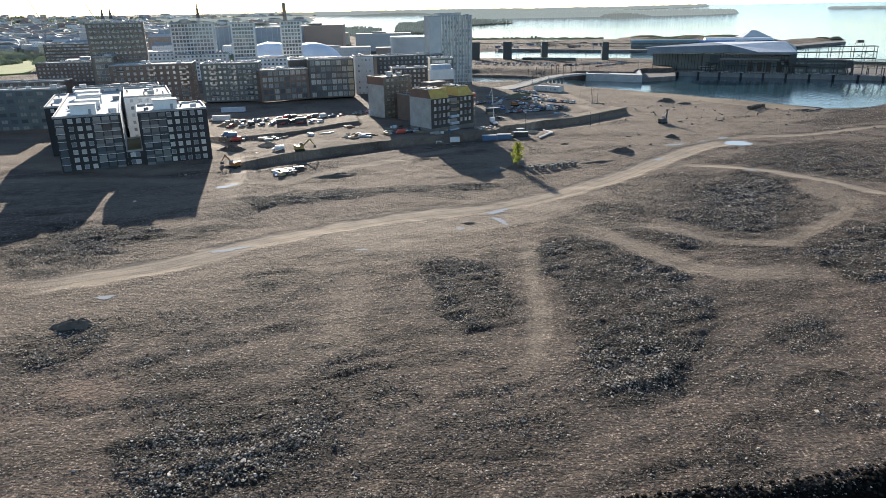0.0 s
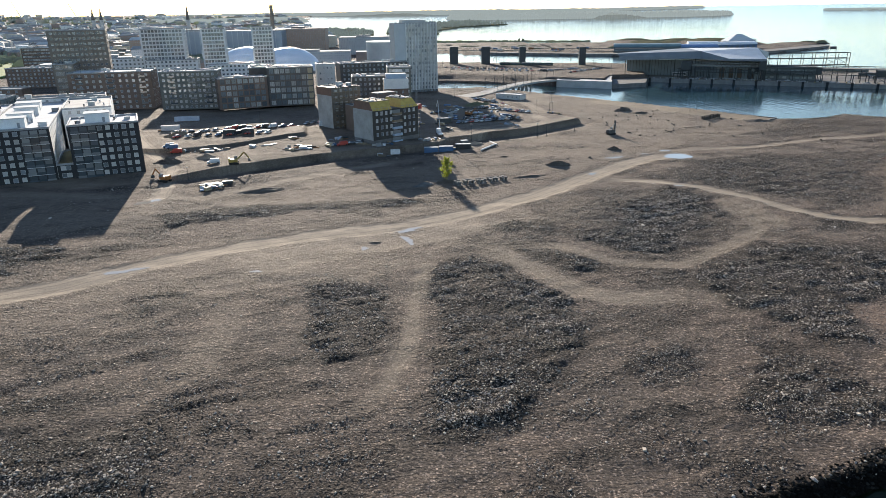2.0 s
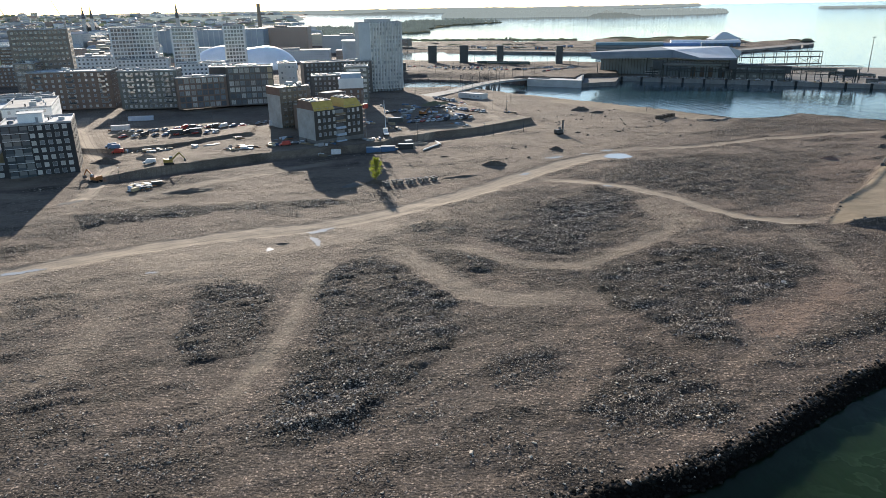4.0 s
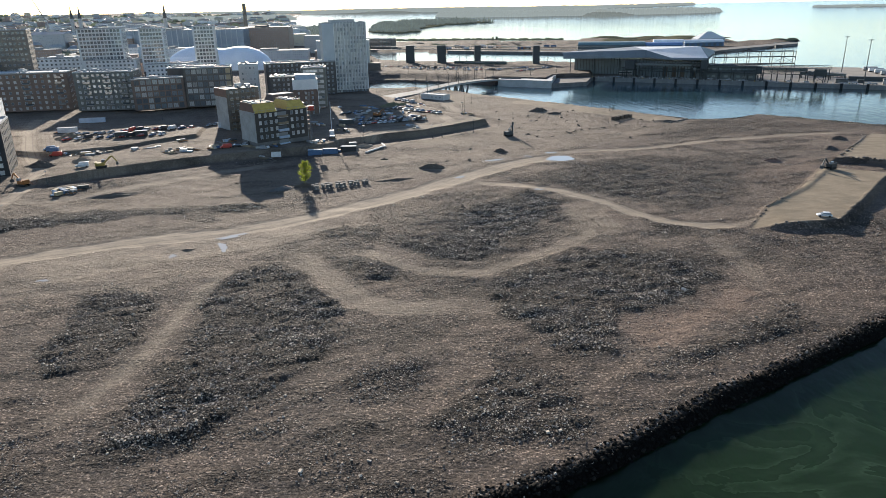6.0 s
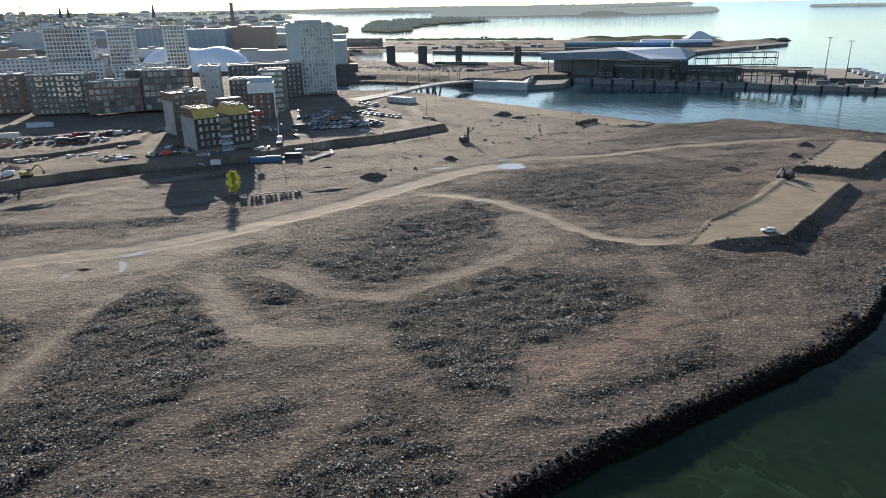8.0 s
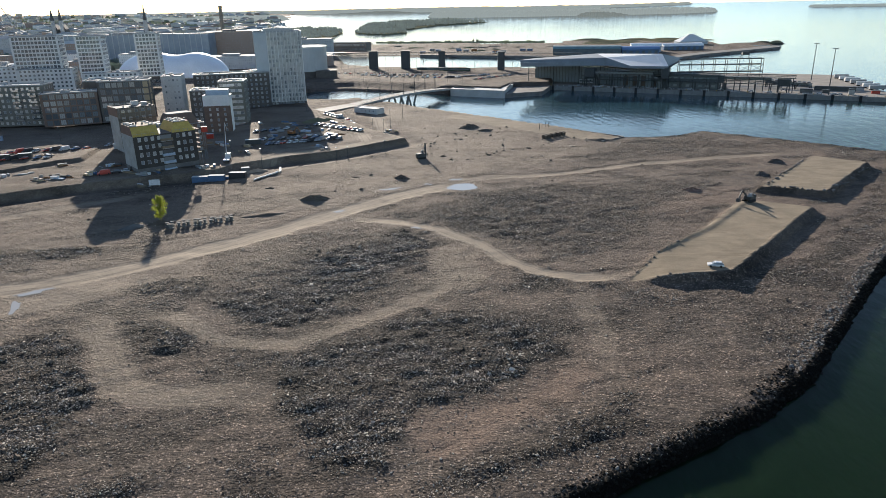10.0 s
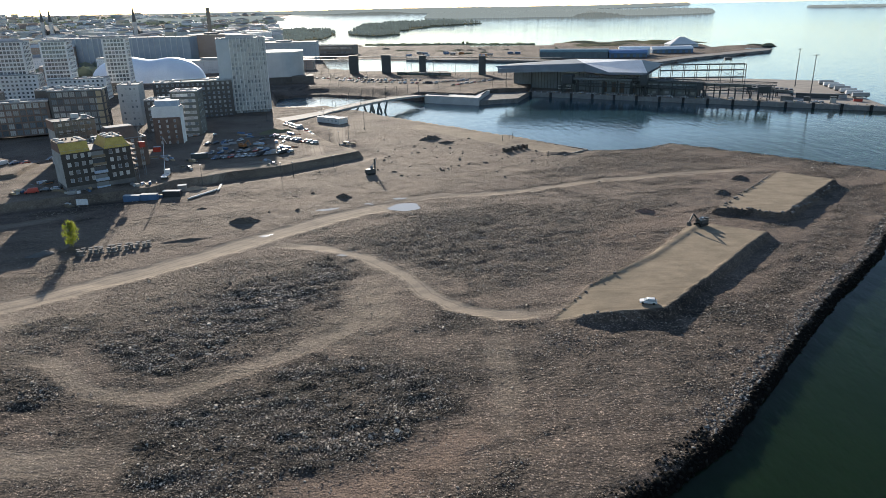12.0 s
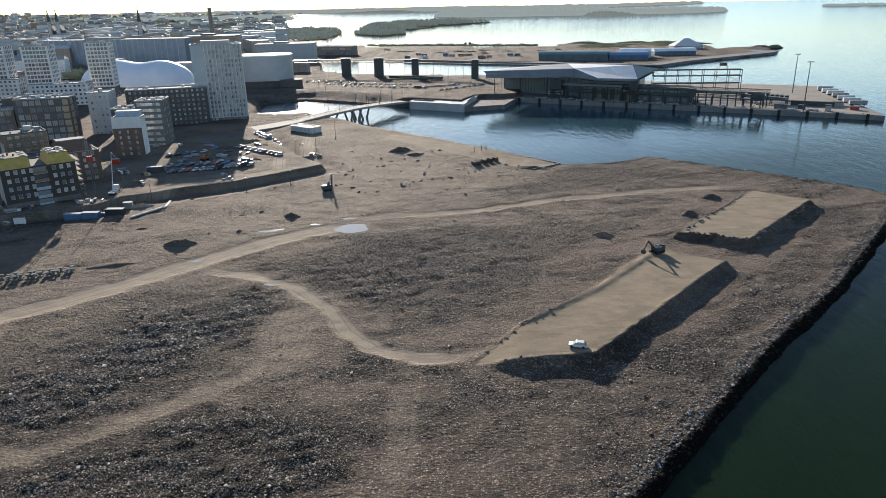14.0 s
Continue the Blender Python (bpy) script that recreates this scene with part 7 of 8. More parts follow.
def excavator(x, y, turn, paint, label, z=None):
    e = thing("excavator", label, "excavator", pose(x, y, gz(x, y) if z is None else z, 0, 0, turn), "excavators")
    tracks_under(e, 4.4, 2.4)
    b = Mesh()
    b.box(-2.1, -1.35, 1.0, 1.5, 1.35, 2.2)
    b.box(-2.2, -1.3, 1.2, -1.4, 1.3, 2.6)
    part("upper_body", b, paint, e)
    b = Mesh()
    b.prism([(0.2, 0.25), (1.7, 0.25), (1.7, 1.3), (0.2, 1.3)], 2.2, 3.2, 0, [(0.3, 0.3), (1.4, 0.3), (1.4, 1.25), (0.3, 1.25)])
    part("cab", b, GLASSDIM, e)
    b = Mesh()
    b.bar((1.2, -0.3, 1.9), (4.4, -0.3, 4.8), 0.32, 6)
    part("boom", b, paint, e)
    b = Mesh()
    b.bar((4.4, -0.3, 4.8), (6.3, -0.3, 2.2), 0.24, 6)
    part("stick", b, paint, e)
    b = Mesh()
    b.prism([(5.7, -0.9), (6.8, -0.9), (6.8, 0.3), (5.7, 0.3)], 1.0, 2.2, 0, [(6.0, -0.9), (6.6, -0.9), (6.6, 0.3), (6.0, 0.3)])
    part("bucket", b, STEEL, e)
    return e


excavator(-77, 280, 20, YELLOWPAINT, "yellow excavator with its arm lowered")
excavator(222.5, 279.5, 215, STEEL, "dark excavator working on the sand fill")
excavator(24, 408, -30, RUST, "orange excavator among the parked cars")
excavator(-99, 261, 160, RUST, "brown excavator by the earth cut")
rig = thing("drilling_rig", "dark tracked drilling rig with upright mast", "drilling rig", pose(97.5, 358.5, gz(97.5, 358.5), 0, 0, 30))
tracks_under(rig, 4.0, 2.4)
b = Mesh()
b.box(-2.3, -1.2, 0.9, 1.6, 1.2, 2.6)
part("engine_body", b, STEEL, rig)
b = Mesh()
b.box(0.4, 0.3, 2.6, 1.6, 1.2, 3.6)
part("cab", b, GLASSDIM, rig)
b = Mesh()
b.box(2.0, -0.3, 0.3, 2.5, 0.3, 7.2)
part("mast", b, STEEL, rig)
b = Mesh()
b.bar((0, 0, 2.6), (2.2, 0, 6.0), 0.15, 5)
b.bar((2.8, 0, 0), (2.8, 0, 6.6), 0.1, 6)
part("drill_rod", b, GALV, rig)
b = Mesh()
b.bar((2.3, 0, 7.1), (3.4, 0, 6.9), 0.12, 5)
part("jib", b, STEEL, rig)

# white car on the sand fill
car(WHITEPAINT, 187.3, 214.5, gz(187.3, 214.5), -12, "white parked car with dark windows")


def container(x, y, turn, paint, label, L=6.1, H=2.6, name="site_container", group="site containers", z=None):
    e = thing(name, label, "container", pose(x, y, gz(x, y) if z is None else z, 0, 0, turn), group)
    b = Mesh()
    b.box(0, 0, 0.12, L, 2.44, H)
    part("box", b, paint, e)
    b = Mesh()
    b.box(-0.04, -0.07, H, L + 0.04, 2.5, H + 0.1)
    part("roof_sheet", b, ROOFWHITE, e)
    b = Mesh()
    b.box(0.3, 0.1, 0, L - 0.3, 2.3, 0.12)
    part("skid", b, WOOD, e)
    return e


for x, y, tn, pt, lab, L in ((1.3, 317.0, 3, BLUEPAINT, "dark blue site container with pale top", 6.6), (8.3, 317.4, 3, BLUEPAINT, "dark blue site container with pale top", 6.6), (16.0, 321.0, 1, BLACKPAINT, "black open-top waste container full of scrap", 7.2),
                            (-143.5, 366.4, 14, WHITEPAINT, "white site cabin with flat roof", 9.5), (-150, 401, 12, BLUEWRAP, "pale blue site cabin with flat roof", 14),
                            (-58, 372, 30, WHITEPAINT, "white site cabin with flat roof", 8), (6, 381, 15, STEEL, "dark site cabin with a bright roof", 8), (19, 330, 20, DARKCONC, "small grey site cabin", 3.5),
                            (-95, 352, 18, STEEL, "rusty dark container full of scrap", 6), (-104, 349, 14, STEEL, "rusty dark container full of scrap", 6), (-20, 398, 10, REDPAINT, "red site cabin beside the road", 3.5)):
    container(x, y, tn, pt, lab, L)
sign = thing("site_board", "blank white site board on two posts", "sign board", pose(-13.9, 309.6, gz(-13.9, 309.6), 0, 0, 8))
b = Mesh()
b.box(0, -0.05, 1.2, 4.4, 0.05, 3.6)
part("board", b, WHITEPAINT, sign)
for u in (0.4, 4.0):
    b = Mesh()
    b.bar((u, 0.1, 0), (u, 0.1, 3.5), 0.07, 6)
    part("post", b, WOOD, sign)

# parked cars and vans about the site
car_row(16, 381, 53, 396, 14, 70)
car_row(10, 393, 40, 402, 7, 75)
car_row(30, 440, 62, 418, 9, 40)
car_row(34, 474, 52, 452, 9, 60)
car_row(28, 482, 44, 466, 6, 60)
car_row(-135, 356, -70, 380, 16, 60)
car_row(-128, 343, -80, 356, 10, 65)
car_row(-121, 318, -113, 311, 3, 20, van=0.6)
car(WHITEPAINT, -87, 283.5, gz(-87, 283.5), 20, "white parked delivery van with dark windows", "van")
car_row(-70, 388, -45, 400, 8, 70)
car_row(-40, 318, -26, 330, 4, 30)
car_row(0, 415, 18, 428, 5, 70)


def clutter_pile(x, y, turn, seed, label):
    """Stacked boards, pipes and pallets on the building site."""
    rs = random.Random(seed)
    e = thing("material_stack", label, "building materials", pose(x, y, gz(x, y), 0, 0, turn), "stacks of building materials")
    for k in range(rs.randint(2, 4)):
        w, d, h = rs.uniform(1.2, 4.5), rs.uniform(0.8, 1.6), rs.uniform(0.4, 1.3)
        u, v = rs.uniform(-3, 3), rs.uniform(-2, 2)
        b = Mesh()
        b.box(u, v, 0.0, u + w, v + d, h)
        part("crate", b, rs.choice([WOOD, WHITEPAINT, CONCRETE, BLUEWRAP, GALV, TAN, STEEL, BLUEPAINT]), e)
    for k in range(rs.randint(1, 3)):
        u, v = rs.uniform(-3, 2), rs.uniform(-3, 3)
        b = Mesh()
        b.bar((u, v, 0.2), (u + rs.uniform(2, 5), v + rs.uniform(-0.6, 0.6), 0.2), 0.18, 6)
        part("pipe", b, rs.choice([STEEL, GALV, RUST]), e)


rs = random.Random(77)
spots = [(-80, 318, 34, 10, 14), (-30, 318, 16, 8, 8), (8, 330, 10, 8, 6), (30, 425, 22, 22, 22), (-115, 362, 30, 16, 12), (-80, 251, 9, 5, 12), (0, 375, 14, 16, 8), (-60, 330, 20, 12, 8), (50, 375, 8, 6, 3), (78, 420, 8, 20, 4), (-10, 440, 20, 14, 8), (-40, 400, 20, 8, 5)]
for sx, sy, rx, ry, n in spots:
    for k in range(int(n * 0.7)):
        clutter_pile(sx + rs.uniform(-rx, rx), sy + rs.uniform(-ry, ry), rs.uniform(0, 180), rs.randrange(999), "untidy stack of boards, pipes and pallets")

for x, y, h in ((58, 351, 7), (75.5, 438, 11), (80.5, 469, 13), (79.5, 365, 7), (74, 415, 8), (63, 353, 7), (-90, 262, 6), (24, 345, 9), (8, 352, 8), (-30, 470, 11), (15, 490, 11), (66, 430, 9), (50, 500, 12), (-98, 395, 10)):
    e = thing("site_lamp_pole", "thin temporary lamp pole on splayed feet", "lamp pole", pose(x, y, gz(x, y), 0, 0, x * 7), "temporary lamp poles")
    b = Mesh()
    b.bar((0, 0, 0), (0, 0, h), 0.1, 6, 0, 0.06)
    for t in (0, 2.1, 4.2):
        b.bar((1.1 * math.cos(t), 1.1 * math.sin(t), 0), (0, 0, 1.6), 0.05, 4)
    part("pole", b, STEEL, e)
    b = Mesh()
    b.box(-0.5, -0.15, h, 0.5, 0.15, h + 0.3)
    part("lamp_head", b, GALV, e)
pump = thing("concrete_pump", "truck-mounted concrete pump with raised white boom", "concrete pump", pose(8, 345, gz(8, 345), 0, 0, 100))
b = Mesh()
b.box(-4, -1.2, 0.9, 4, 1.2, 1.5)
b.box(2.6, -1.2, 1.5, 4.4, 1.2, 3.1)
part("truck", b, WHITEPAINT, pump)
for u in (-3, -1.8, 3):
    for v in (-1.1, 1.1):
        b = Mesh()
        b.bar((u, v - 0.15, 0.5), (u, v + 0.15, 0.5), 0.5, 10)
        part("wheel", b, RUBBER, pump)
b = Mesh()
b.bar((-1, 0, 1.5), (5, 0, 17), 0.22, 5, 0, 0.12)
b.bar((5, 0, 17), (11, 0, 13), 0.14, 5, 0, 0.1)
part("boom", b, WHITEPAINT, pump)
hoist = thing("mast_climber", "red hoist cabin on a mast beside the unfinished block", "hoist", pose(-3.5, 350, gz(-3.5, 350), 0, 0, Y_ANG))
b = Mesh()
for u, v in ((0, 0), (0.8, 0), (0.8, 0.8), (0, 0.8)):
    b.bar((u, v, 0), (u, v, 22), 0.07, 4)
part("mast", b, GALV, hoist)
b = Mesh()
b.box(-0.8, -1.8, 13, 1.6, 0, 15.4)
part("cabin", b, REDPAINT, hoist)
# scaffold tower beside the mansard block
sc = thing("scaffold_tower", "grey scaffold standing against the brick gable", "scaffold", pose(-22.8, 320.5, 2.2, 0, 0, Y_ANG) @ pose(27.3, 0.5, 0))
for v in range(6):
    for u in (0.1, 1.6):
        b = Mesh()
        b.bar((u, v * 3.0, 0), (u, v * 3.0, 17), 0.06, 4)
        part("standard", b, GALV, sc)
for r in range(8):
    b = Mesh()
    b.box(0.1, 0, r * 2.1 + 1.9, 1.6, 15, r * 2.1 + 2.0)
    part("deck", b, WOOD, sc)


# dark pallet stacks in a row near the canal shore
for x, y in [(163, 408), (165, 410), (168, 413), (171, 416), (174, 418)]:
    e = thing("pallet_stack", "dark stack of timber pallets on open ground", "pallet stack", pose(x, y, gz(x, y) - 0.05, 0, 0, 30), "row of pallet stacks")
    for k in range(4):
        b = Mesh()
        b.box(-1.1, -1.4, k * 0.5, 1.1, 1.4, k * 0.5 + 0.32)
        b.box(-1.0, -1.2, k * 0.5 + 0.32, -0.7, 1.2, k * 0.5 + 0.5)
        b.box(0.7, -1.2, k * 0.5 + 0.32, 1.0, 1.2, k * 0.5 + 0.5)
        part("pallet", b, SOIL, e)
# pale pipes lying beside the cut
(px0, py0), (px1, py1), (px2, py2) = [(28, 317), (35, 330), (33, 342)]
for k in range(3):
    for (ax, ay), (bx, by) in (((px0, py0 + k * 0.9), (px1, py1 + k * 0.9)), ((px1 + 1, py1 + k * 0.9), (px2, py2 + k * 0.9))):
        b = Mesh()
        b.bar((0, 0, 0.35), (bx - ax, by - ay, gz(bx, by) - gz(ax, ay) + 0.35), 0.3, 8)
        tagged(part("pipe", b, PALE, None, "long pale plastic pipe lying on the ground", pose(ax, ay, gz(ax, ay))), "", "pipe", "pipes on the ground")
# straight concrete kerb that holds the pale fill by the canal
for (ax, ay), (cx, cy) in (((112, 497), (166.5, 453.5)), ((166.5, 453.5), (206.5, 411)), ((206.5, 411), (192, 398))):
    L = math.hypot(cx - ax, cy - ay)
    b = Mesh()
    b.box(0, -0.4, -5, L, 0.4, 0.25)
    tagged(part("quay_kerb", b, DARKCONC, None, "weathered concrete kerb along the old wharf edge", pose(ax, ay, -1.0, 0, 0, math.degrees(math.atan2(cy - ay, cx - ax)))), "", "kerb", "", "structure")
# thin posts by the shore
for x, y in [(163, 435), (167, 440), (169, 441), (170, 443)]:
    b = Mesh()
    b.bar((0, 0, -0.3), (0.1, 0, 3.4), 0.12, 6)
    tagged(part("post", b, STEEL, None, "thin dark post by the canal shore", pose(x, y, gz(x, y))), "", "post", "posts by the shore")
# small dark spoil and scrap lying in loose rows
for k, (x, y) in enumerate([(109, 396), (117, 404), (101, 386), (127, 393), (138, 375), (131, 366), (120, 357), (143, 379), (135, 432), (130, 428), (140, 436), (144, 440), (152, 425), (120, 415), (152, 383), (158, 401), (155, 398), (179, 409), (181, 398), (184, 398), (100, 366), (102, 368), (108, 363), (112, 356), (115, 355)] + [(66, 299), (76, 302), (71, 322), (77, 327), (42, 344), (48, 355), (73, 362), (38, 305), (25, 310)]):
    heap(x, y, 1.6 + (k * 7 % 5) * 0.7, 1.0 + (k * 3 % 4) * 0.4, 0.42 + (k % 3) * 0.14, SOIL, "small dark lump of spoil on open ground", k * 37 % 90, 50 + k, "spoil_lump", "loose lumps of spoil")

# ---- rocks ----
ICO = (lambda f: np.array([(-1, f, 0), (1, f, 0), (-1, -f, 0), (1, -f, 0), (0, -1, f), (0, 1, f), (0, -1, -f), (0, 1, -f), (f, 0, -1), (f, 0, 1), (-f, 0, -1), (-f, 0, 1)]) / 1.9)((1 + 5 ** 0.5) / 2)
ICO_F = np.array([(0, 11, 5), (0, 5, 1), (0, 1, 7), (0, 7, 10), (0, 10, 11), (1, 5, 9), (5, 11, 4), (11, 10, 2), (10, 7, 6), (7, 1, 8), (3, 9, 4), (3, 4, 2), (3, 2, 6), (3, 6, 8), (3, 8, 9), (4, 9, 5), (2, 4, 11), (6, 2, 10), (8, 6, 7), (9, 8, 1)])
OCT = np.array([(x * (1.0 if z < 0 else 0.78), y * (1.0 if z < 0 else 0.78), z) for z in (-0.7, 0.5) for y in (-0.8, 0.8) for x in (-0.85, 0.85)])
OCT_F = np.array([(4, 5, 7), (4, 7, 6), (0, 1, 5), (0, 5, 4), (1, 3, 7), (1, 7, 5), (3, 2, 6), (3, 6, 7), (2, 0, 4), (2, 4, 6)])


def gz_many(px, py):
    i = np.clip(np.searchsorted(gx, px) - 1, 0, nx - 2)
    j = np.clip(np.searchsorted(gy, py) - 1, 0, ny - 2)
    u, v = (px - gx[i]) / (gx[i + 1] - gx[i]), (py - gy[j]) / (gy[j + 1] - gy[j])
    def pick(g):
        return (g[j, i] * (1 - u) + g[j, i + 1] * u) * (1 - v) + (g[j + 1, i] * (1 - u) + g[j + 1, i + 1] * u) * v
    return pick


def rock_cloud(px, py, pz, size, seed, shape, faces):
    """Many rough stones as one array of corners and triangles."""
    r = np.random.RandomState(seed)
    n, k = len(px), len(shape)
    v = shape[None] * r.uniform(0.75, 1.2, (n, k, 1)) * np.stack([r.uniform(0.8, 1.35, n), r.uniform(0.7, 1.1, n), r.uniform(0.4, 0.7, n)], -1)[:, None, :]
    t, s = r.uniform(0, 6.283, n), r.uniform(-0.6, 0.6, n)
    c, d = np.cos(t)[:, None], np.sin(t)[:, None]
    x, y, z = v[..., 0], v[..., 1], v[..., 2]
    y, z = y * np.cos(s)[:, None] - z * np.sin(s)[:, None], y * np.sin(s)[:, None] + z * np.cos(s)[:, None]
    x, y = x * c - y * d, x * d + y * c
    out = np.stack([x, y, z], -1) * (size / 2)[:, None, None]
    out += np.stack([px, py, pz], -1)[:, None, :]
    f = faces[None] + (np.arange(n) * k)[:, None, None]
    return out.reshape(-1, 3), f.reshape(-1, 3)


def stone_material(name, a, b, c):
    m = bpy.data.materials.new(name)
    n, l, p = nodes_of(m)
    rnd = n.new("ShaderNodeNewGeometry").outputs["Random Per Island"]
    pos = n.new("ShaderNodeNewGeometry").outputs["Position"]
    col = ramp(n, l, rnd, [(0.0, a), (0.6, b), (1.0, c)])
    g = noise_node(n, l, 6.0, 4, 0.6, pos)
    s = n.new("ShaderNodeVectorMath")
    s.operation = "SCALE"
    l.new(col, s.inputs[0])
    l.new(maths(n, l, "MULTIPLY_ADD", g, 0.7, 0.65), s.inputs["Scale"])
    l.new(s.outputs[0], p.inputs["Base Color"])
    p.inputs["Roughness"].default_value = 0.85
    p.inputs["Specular IOR Level"].default_value = 0.12
    return m


STONES = stone_material("scattered_stone", (0.034, 0.027, 0.021), (0.175, 0.138, 0.107), (0.64, 0.545, 0.45))
BOULDERS = stone_material("embankment_stone", (0.10, 0.088, 0.076), (0.20, 0.176, 0.152), (0.42, 0.375, 0.33))
# Wet stone taken down to near-black, which paints in the shade of the bank.
SHADESTONE = stone_material("shaded_wet_stone", (0.007, 0.0065, 0.006), (0.013, 0.012, 0.010), (0.035, 0.031, 0.026))
SHADESTONE.node_tree.nodes["Principled BSDF"].inputs["Specular IOR Level"].default_value = 0.04
rs = np.random.RandomState(8)
N_TRY = 4400000
qx, qy = rs.uniform(-125, 345, N_TRY), rs.uniform(62, 440, N_TRY)
pick = gz_many(qx, qy)
rock_w, track_w, zz = pick(GR), np.maximum(pick(GT), pick(GSAND)), pick(GZ)
clump = np.clip(0.5 + 0.7 * fbm(qx * 0.4, qy, 6.0, 141, 4), 0, 1.4)
nearness = np.clip(1.25 - (qy - 60 - 0.35 * np.maximum(qx, 0)) / 330, 0.25, 1.0)
chance = (0.10 * clump ** 2 * np.where(qy > 165 + 0.2 * np.maximum(qx, 0), 0.2, 1.0) + 1.1 * rock_w ** 1.6 * (0.25 + clump)) * nearness * (1 - 0.98 * np.clip(track_w * 1.7, 0, 1)) * (zz > -4.6)
keep = rs.rand(N_TRY) < chance
keep &= signed(qx, qy, TERRACE) < -6
for x, y, w, d, tn in PUDDLES:
    keep &= np.hypot(qx - x, qy - y) > 0.72 * max(w, d)
for ring, top, lo, hi in PLATFORMS:
    keep &= ~((signed(qx, qy, ring) > -4.2) & (qx > lo))
qx, qy, zz, rock_w = qx[keep], qy[keep], zz[keep], rock_w[keep]
size = np.exp(rs.normal(-1.74, 0.44, len(qx))) * (0.75 + 0.5 * rock_w) * (1.0 + 0.2 * (qy > 190))
lumpy = (size > 0.20) & (rs.rand(len(qx)) < 0.55)
# the smaller ones are sharp splinters: a skewed base and one ridge point
SPLINTER = np.array([(-0.9, -0.7, -0.5), (0.8, -0.9, -0.5), (0.95, 0.7, -0.5), (-0.7, 0.85, -0.5), (0.25, 0.15, 0.75)])
SPLINTER_F = np.array([(0, 1, 4), (1, 2, 4), (2, 3, 4), (3, 0, 4)])
for shape, faces, some, seed in ((OCT, OCT_F, lumpy, 3), (SPLINTER, SPLINTER_F, ~lumpy, 4)):
    v, f = rock_cloud(qx[some], qy[some], zz[some] + size[some] * 0.10, size[some], seed, shape, faces)
    tagged(new("scattered_stones", np_mesh("scattered_stones", v, f, STONES)), "countless grey blasted stones strewn over the land", "stones", "", "stuff")

# a few patches of larger stone
bx, by = [], []
for cx, cy, r, n in ((-40, 72, 14, 420), (-28, 92, 8, 160), (30, 104, 9, 120), (24, 96, 7, 90), (62, 116, 6, 60), (115, 128, 10, 120), (-88, 118, 8, 80), (104, 150, 14, 160), (37, 145, 9, 120), (138, 140, 9, 110), (166, 190, 8, 90)):
    a, d = rs.uniform(0, 6.283, n), r * np.sqrt(rs.rand(n))
    bx.append(cx + d * np.cos(a) * 1.4)
    by.append(cy + d * np.sin(a))
bx, by = np.concatenate(bx), np.concatenate(by)
bs = np.exp(rs.normal(-1.25, 0.30, len(bx)))
v, f = rock_cloud(bx, by, gz_many(bx, by)(GZ) + bs * 0.12, bs, 5, ICO, ICO_F)
tagged(new("coarse_stones", np_mesh("coarse_stones", v, f, STONES)), "patches of coarse pale blasted rock", "stones", "", "stuff")

# rock armour along the shore
shore = [(-60, 48), (10, 68), (38, 73), (52, 77), (83, 88), (117, 112), (152, 134), (175, 149), (188, 161), (215, 194.2), (243, 227.7), (272.5, 259.7), (327, 329.2), (343, 352), (335, 367), (301, 396), (255, 430), (238, 416), (208, 411)]
arm = thing("rock_embankment", "dark rock armour bank along the shore", "embankment", pose(0, 0, 0), "", "structure")
sx, sy, sd = [], [], []
for (ax, ay), (cx, cy) in zip(shore, shore[1:]):
    L = math.hypot(cx - ax, cy - ay)
    n = int(L * (16 if ay < 345 else 7))
    t = rs.rand(n)
    o = rs.uniform(-3.4, 4.6 if ax > 170 and ay < 345 else 2.6, n)
    nxn, nyn = -(cy - ay) / L, (cx - ax) / L
    sx.append(ax + (cx - ax) * t + nxn * o)
    sy.append(ay + (cy - ay) * t + nyn * o)
    sd.append(o)
sx, sy, sd = np.concatenate(sx), np.concatenate(sy), np.concatenate(sd)
ss = np.clip(np.exp(rs.normal(-0.42, 0.28, len(sx))), 0.35, 1.3) * np.where(sd > 1.0, 0.75, 1.0)
sz = gz_many(sx, sy)(GZ)
single = np.flatnonzero((sx > 110) & (sx < 250) & (sy < 235) & (sd > -1.5) & (ss > 0.7))[:300]
# Stones that take the painted shade: the bank face and most of the near shore.
in_shade = (sd < 0.8) | ((sx < 185) & (sy < 300) & (rs.rand(len(sx)) < 0.9))
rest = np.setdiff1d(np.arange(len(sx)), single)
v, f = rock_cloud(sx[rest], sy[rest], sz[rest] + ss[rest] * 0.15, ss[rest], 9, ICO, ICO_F)
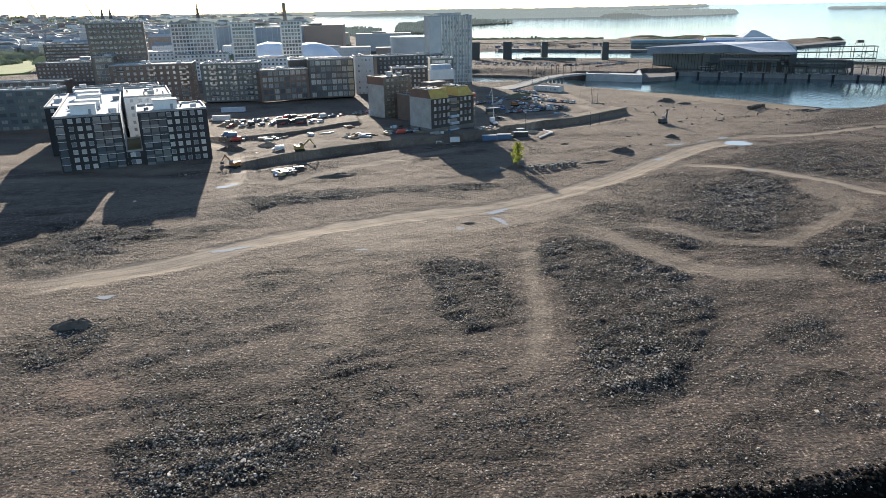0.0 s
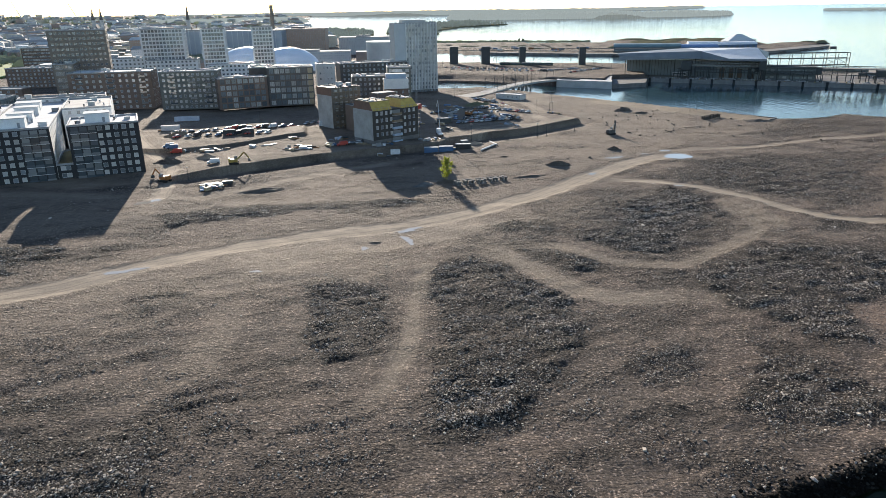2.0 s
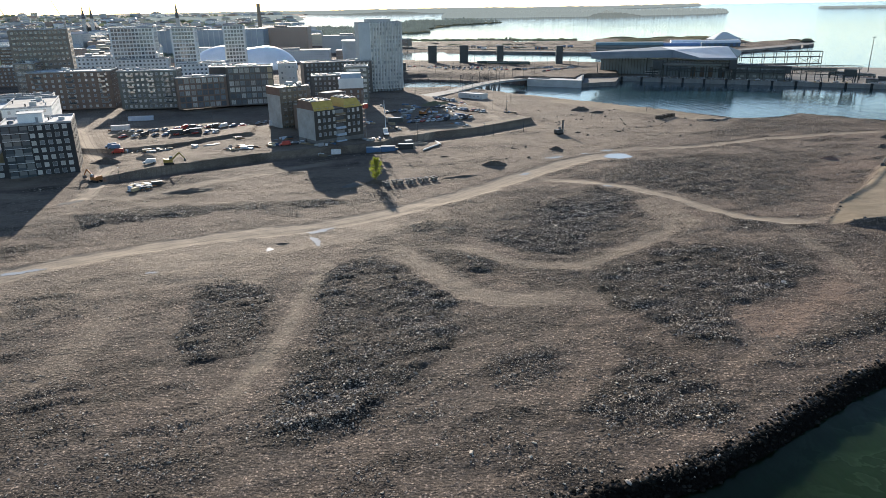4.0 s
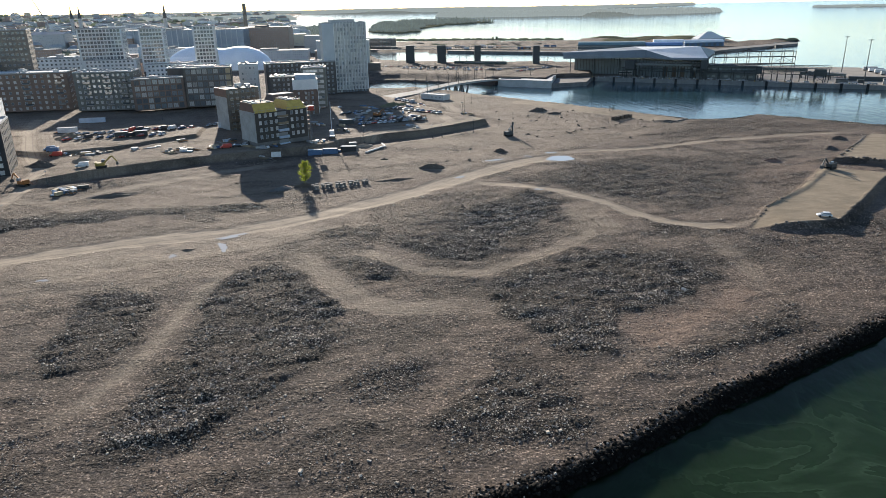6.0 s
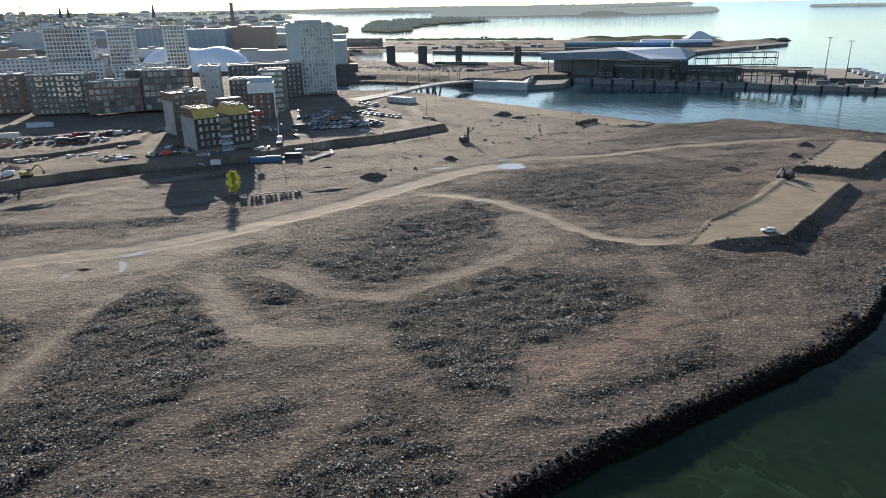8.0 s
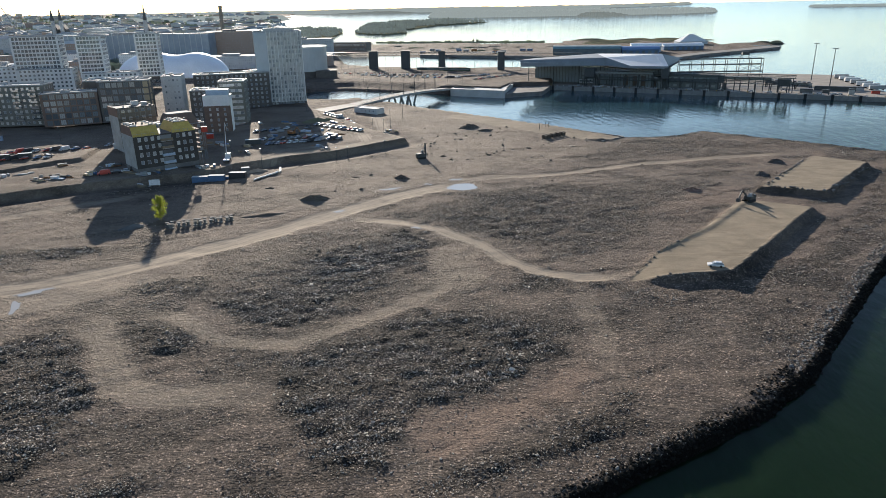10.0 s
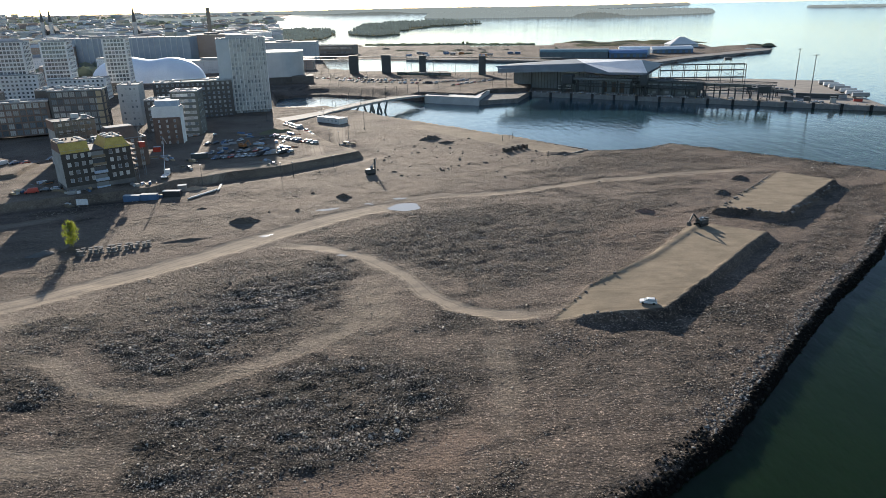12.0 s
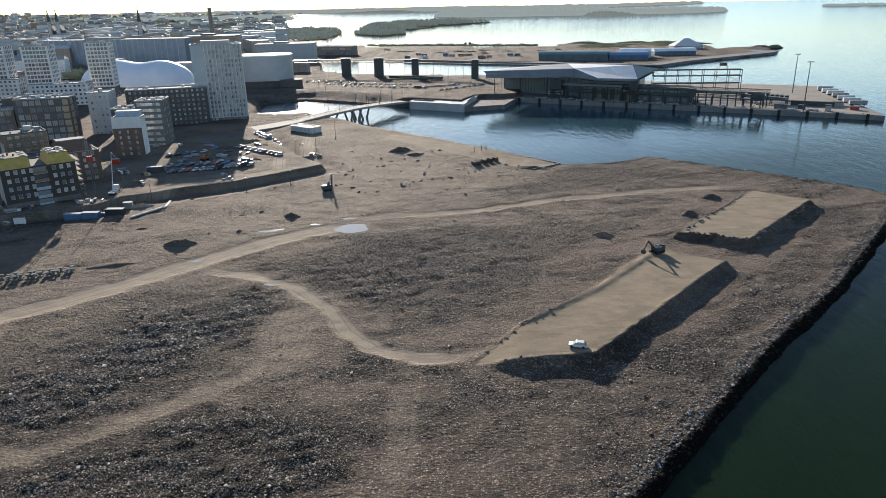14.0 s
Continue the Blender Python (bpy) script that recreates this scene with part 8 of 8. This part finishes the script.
tagged(part("armour_stones", np_mesh("armour_stones", v, f, [BOULDERS, SHADESTONE], False, np.repeat(in_shade[rest].astype(np.int32), len(ICO_F))), None, arm), "", "", "", "stuff")
one, bank_shade = [], []
for k in range(8):
    v, f = rock_cloud(np.zeros(1), np.zeros(1), np.zeros(1), np.ones(1), 40 + k, ICO, ICO_F)
    one.append(np_mesh("boulder", v, f, ROCKY))
    bank_shade.append(np_mesh("boulder", v, f, SHADESTONE))
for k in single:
    ob = part("boulder", (bank_shade if in_shade[k] else one)[k % 8], None, arm, "", pose(sx[k], sy[k], sz[k] + ss[k] * 0.18, rs.uniform(-20, 20), rs.uniform(-20, 20), rs.uniform(0, 360)) @ Matrix.Scale(ss[k], 4))
# boulders that edge the sand fills
edge_pts = []
for (ax, ay), (cx, cy), n, sz_ in (((238, 301), (278, 352), 26, 1.5), ((257, 291), (300, 338), 22, 1.6), ((238, 300), (256, 291), 12, 1.7), ((168, 209.5), (188, 208), 6, 0.9), ((174, 226), (184, 235), 4, 0.9), ((165, 213), (173, 224), 4, 1.0), ((285, 356), (300, 345), 6, 1.6)):
    for k in range(n):
        t = (k + rs.uniform(0.2, 0.8)) / n
        edge_pts.append((ax + (cx - ax) * t + rs.uniform(-0.7, 0.7), ay + (cy - ay) * t + rs.uniform(-0.7, 0.7), sz_ * rs.uniform(0.6, 1.2)))
for k, (x, y, s) in enumerate(edge_pts):
    ob = new("boulder", one[k % 8])
    ob.matrix_basis = pose(x, y, gz(x, y) + s * 0.15, 0, 0, rs.uniform(0, 360)) @ Matrix.Scale(s, 4)
    tagged(ob, "rough grey boulder edging the sand fill", "boulder", "boulders edging the sand fill")
# loose dark blocks lying about the open ground towards the canal
for k in range(60):
    x, y = rs.uniform(85, 215), 0
    y = 400 + (150 - x) * 0.35 + rs.uniform(-45, 25)
    s = rs.uniform(0.6, 1.5)
    ob = new("boulder", one[k % 8])
    ob.matrix_basis = pose(x, y, gz(x, y) + s * 0.15, 0, 0, rs.uniform(0, 360)) @ Matrix.Scale(s, 4)
    tagged(ob, "loose grey block lying on open ground", "boulder", "loose blocks on open ground")
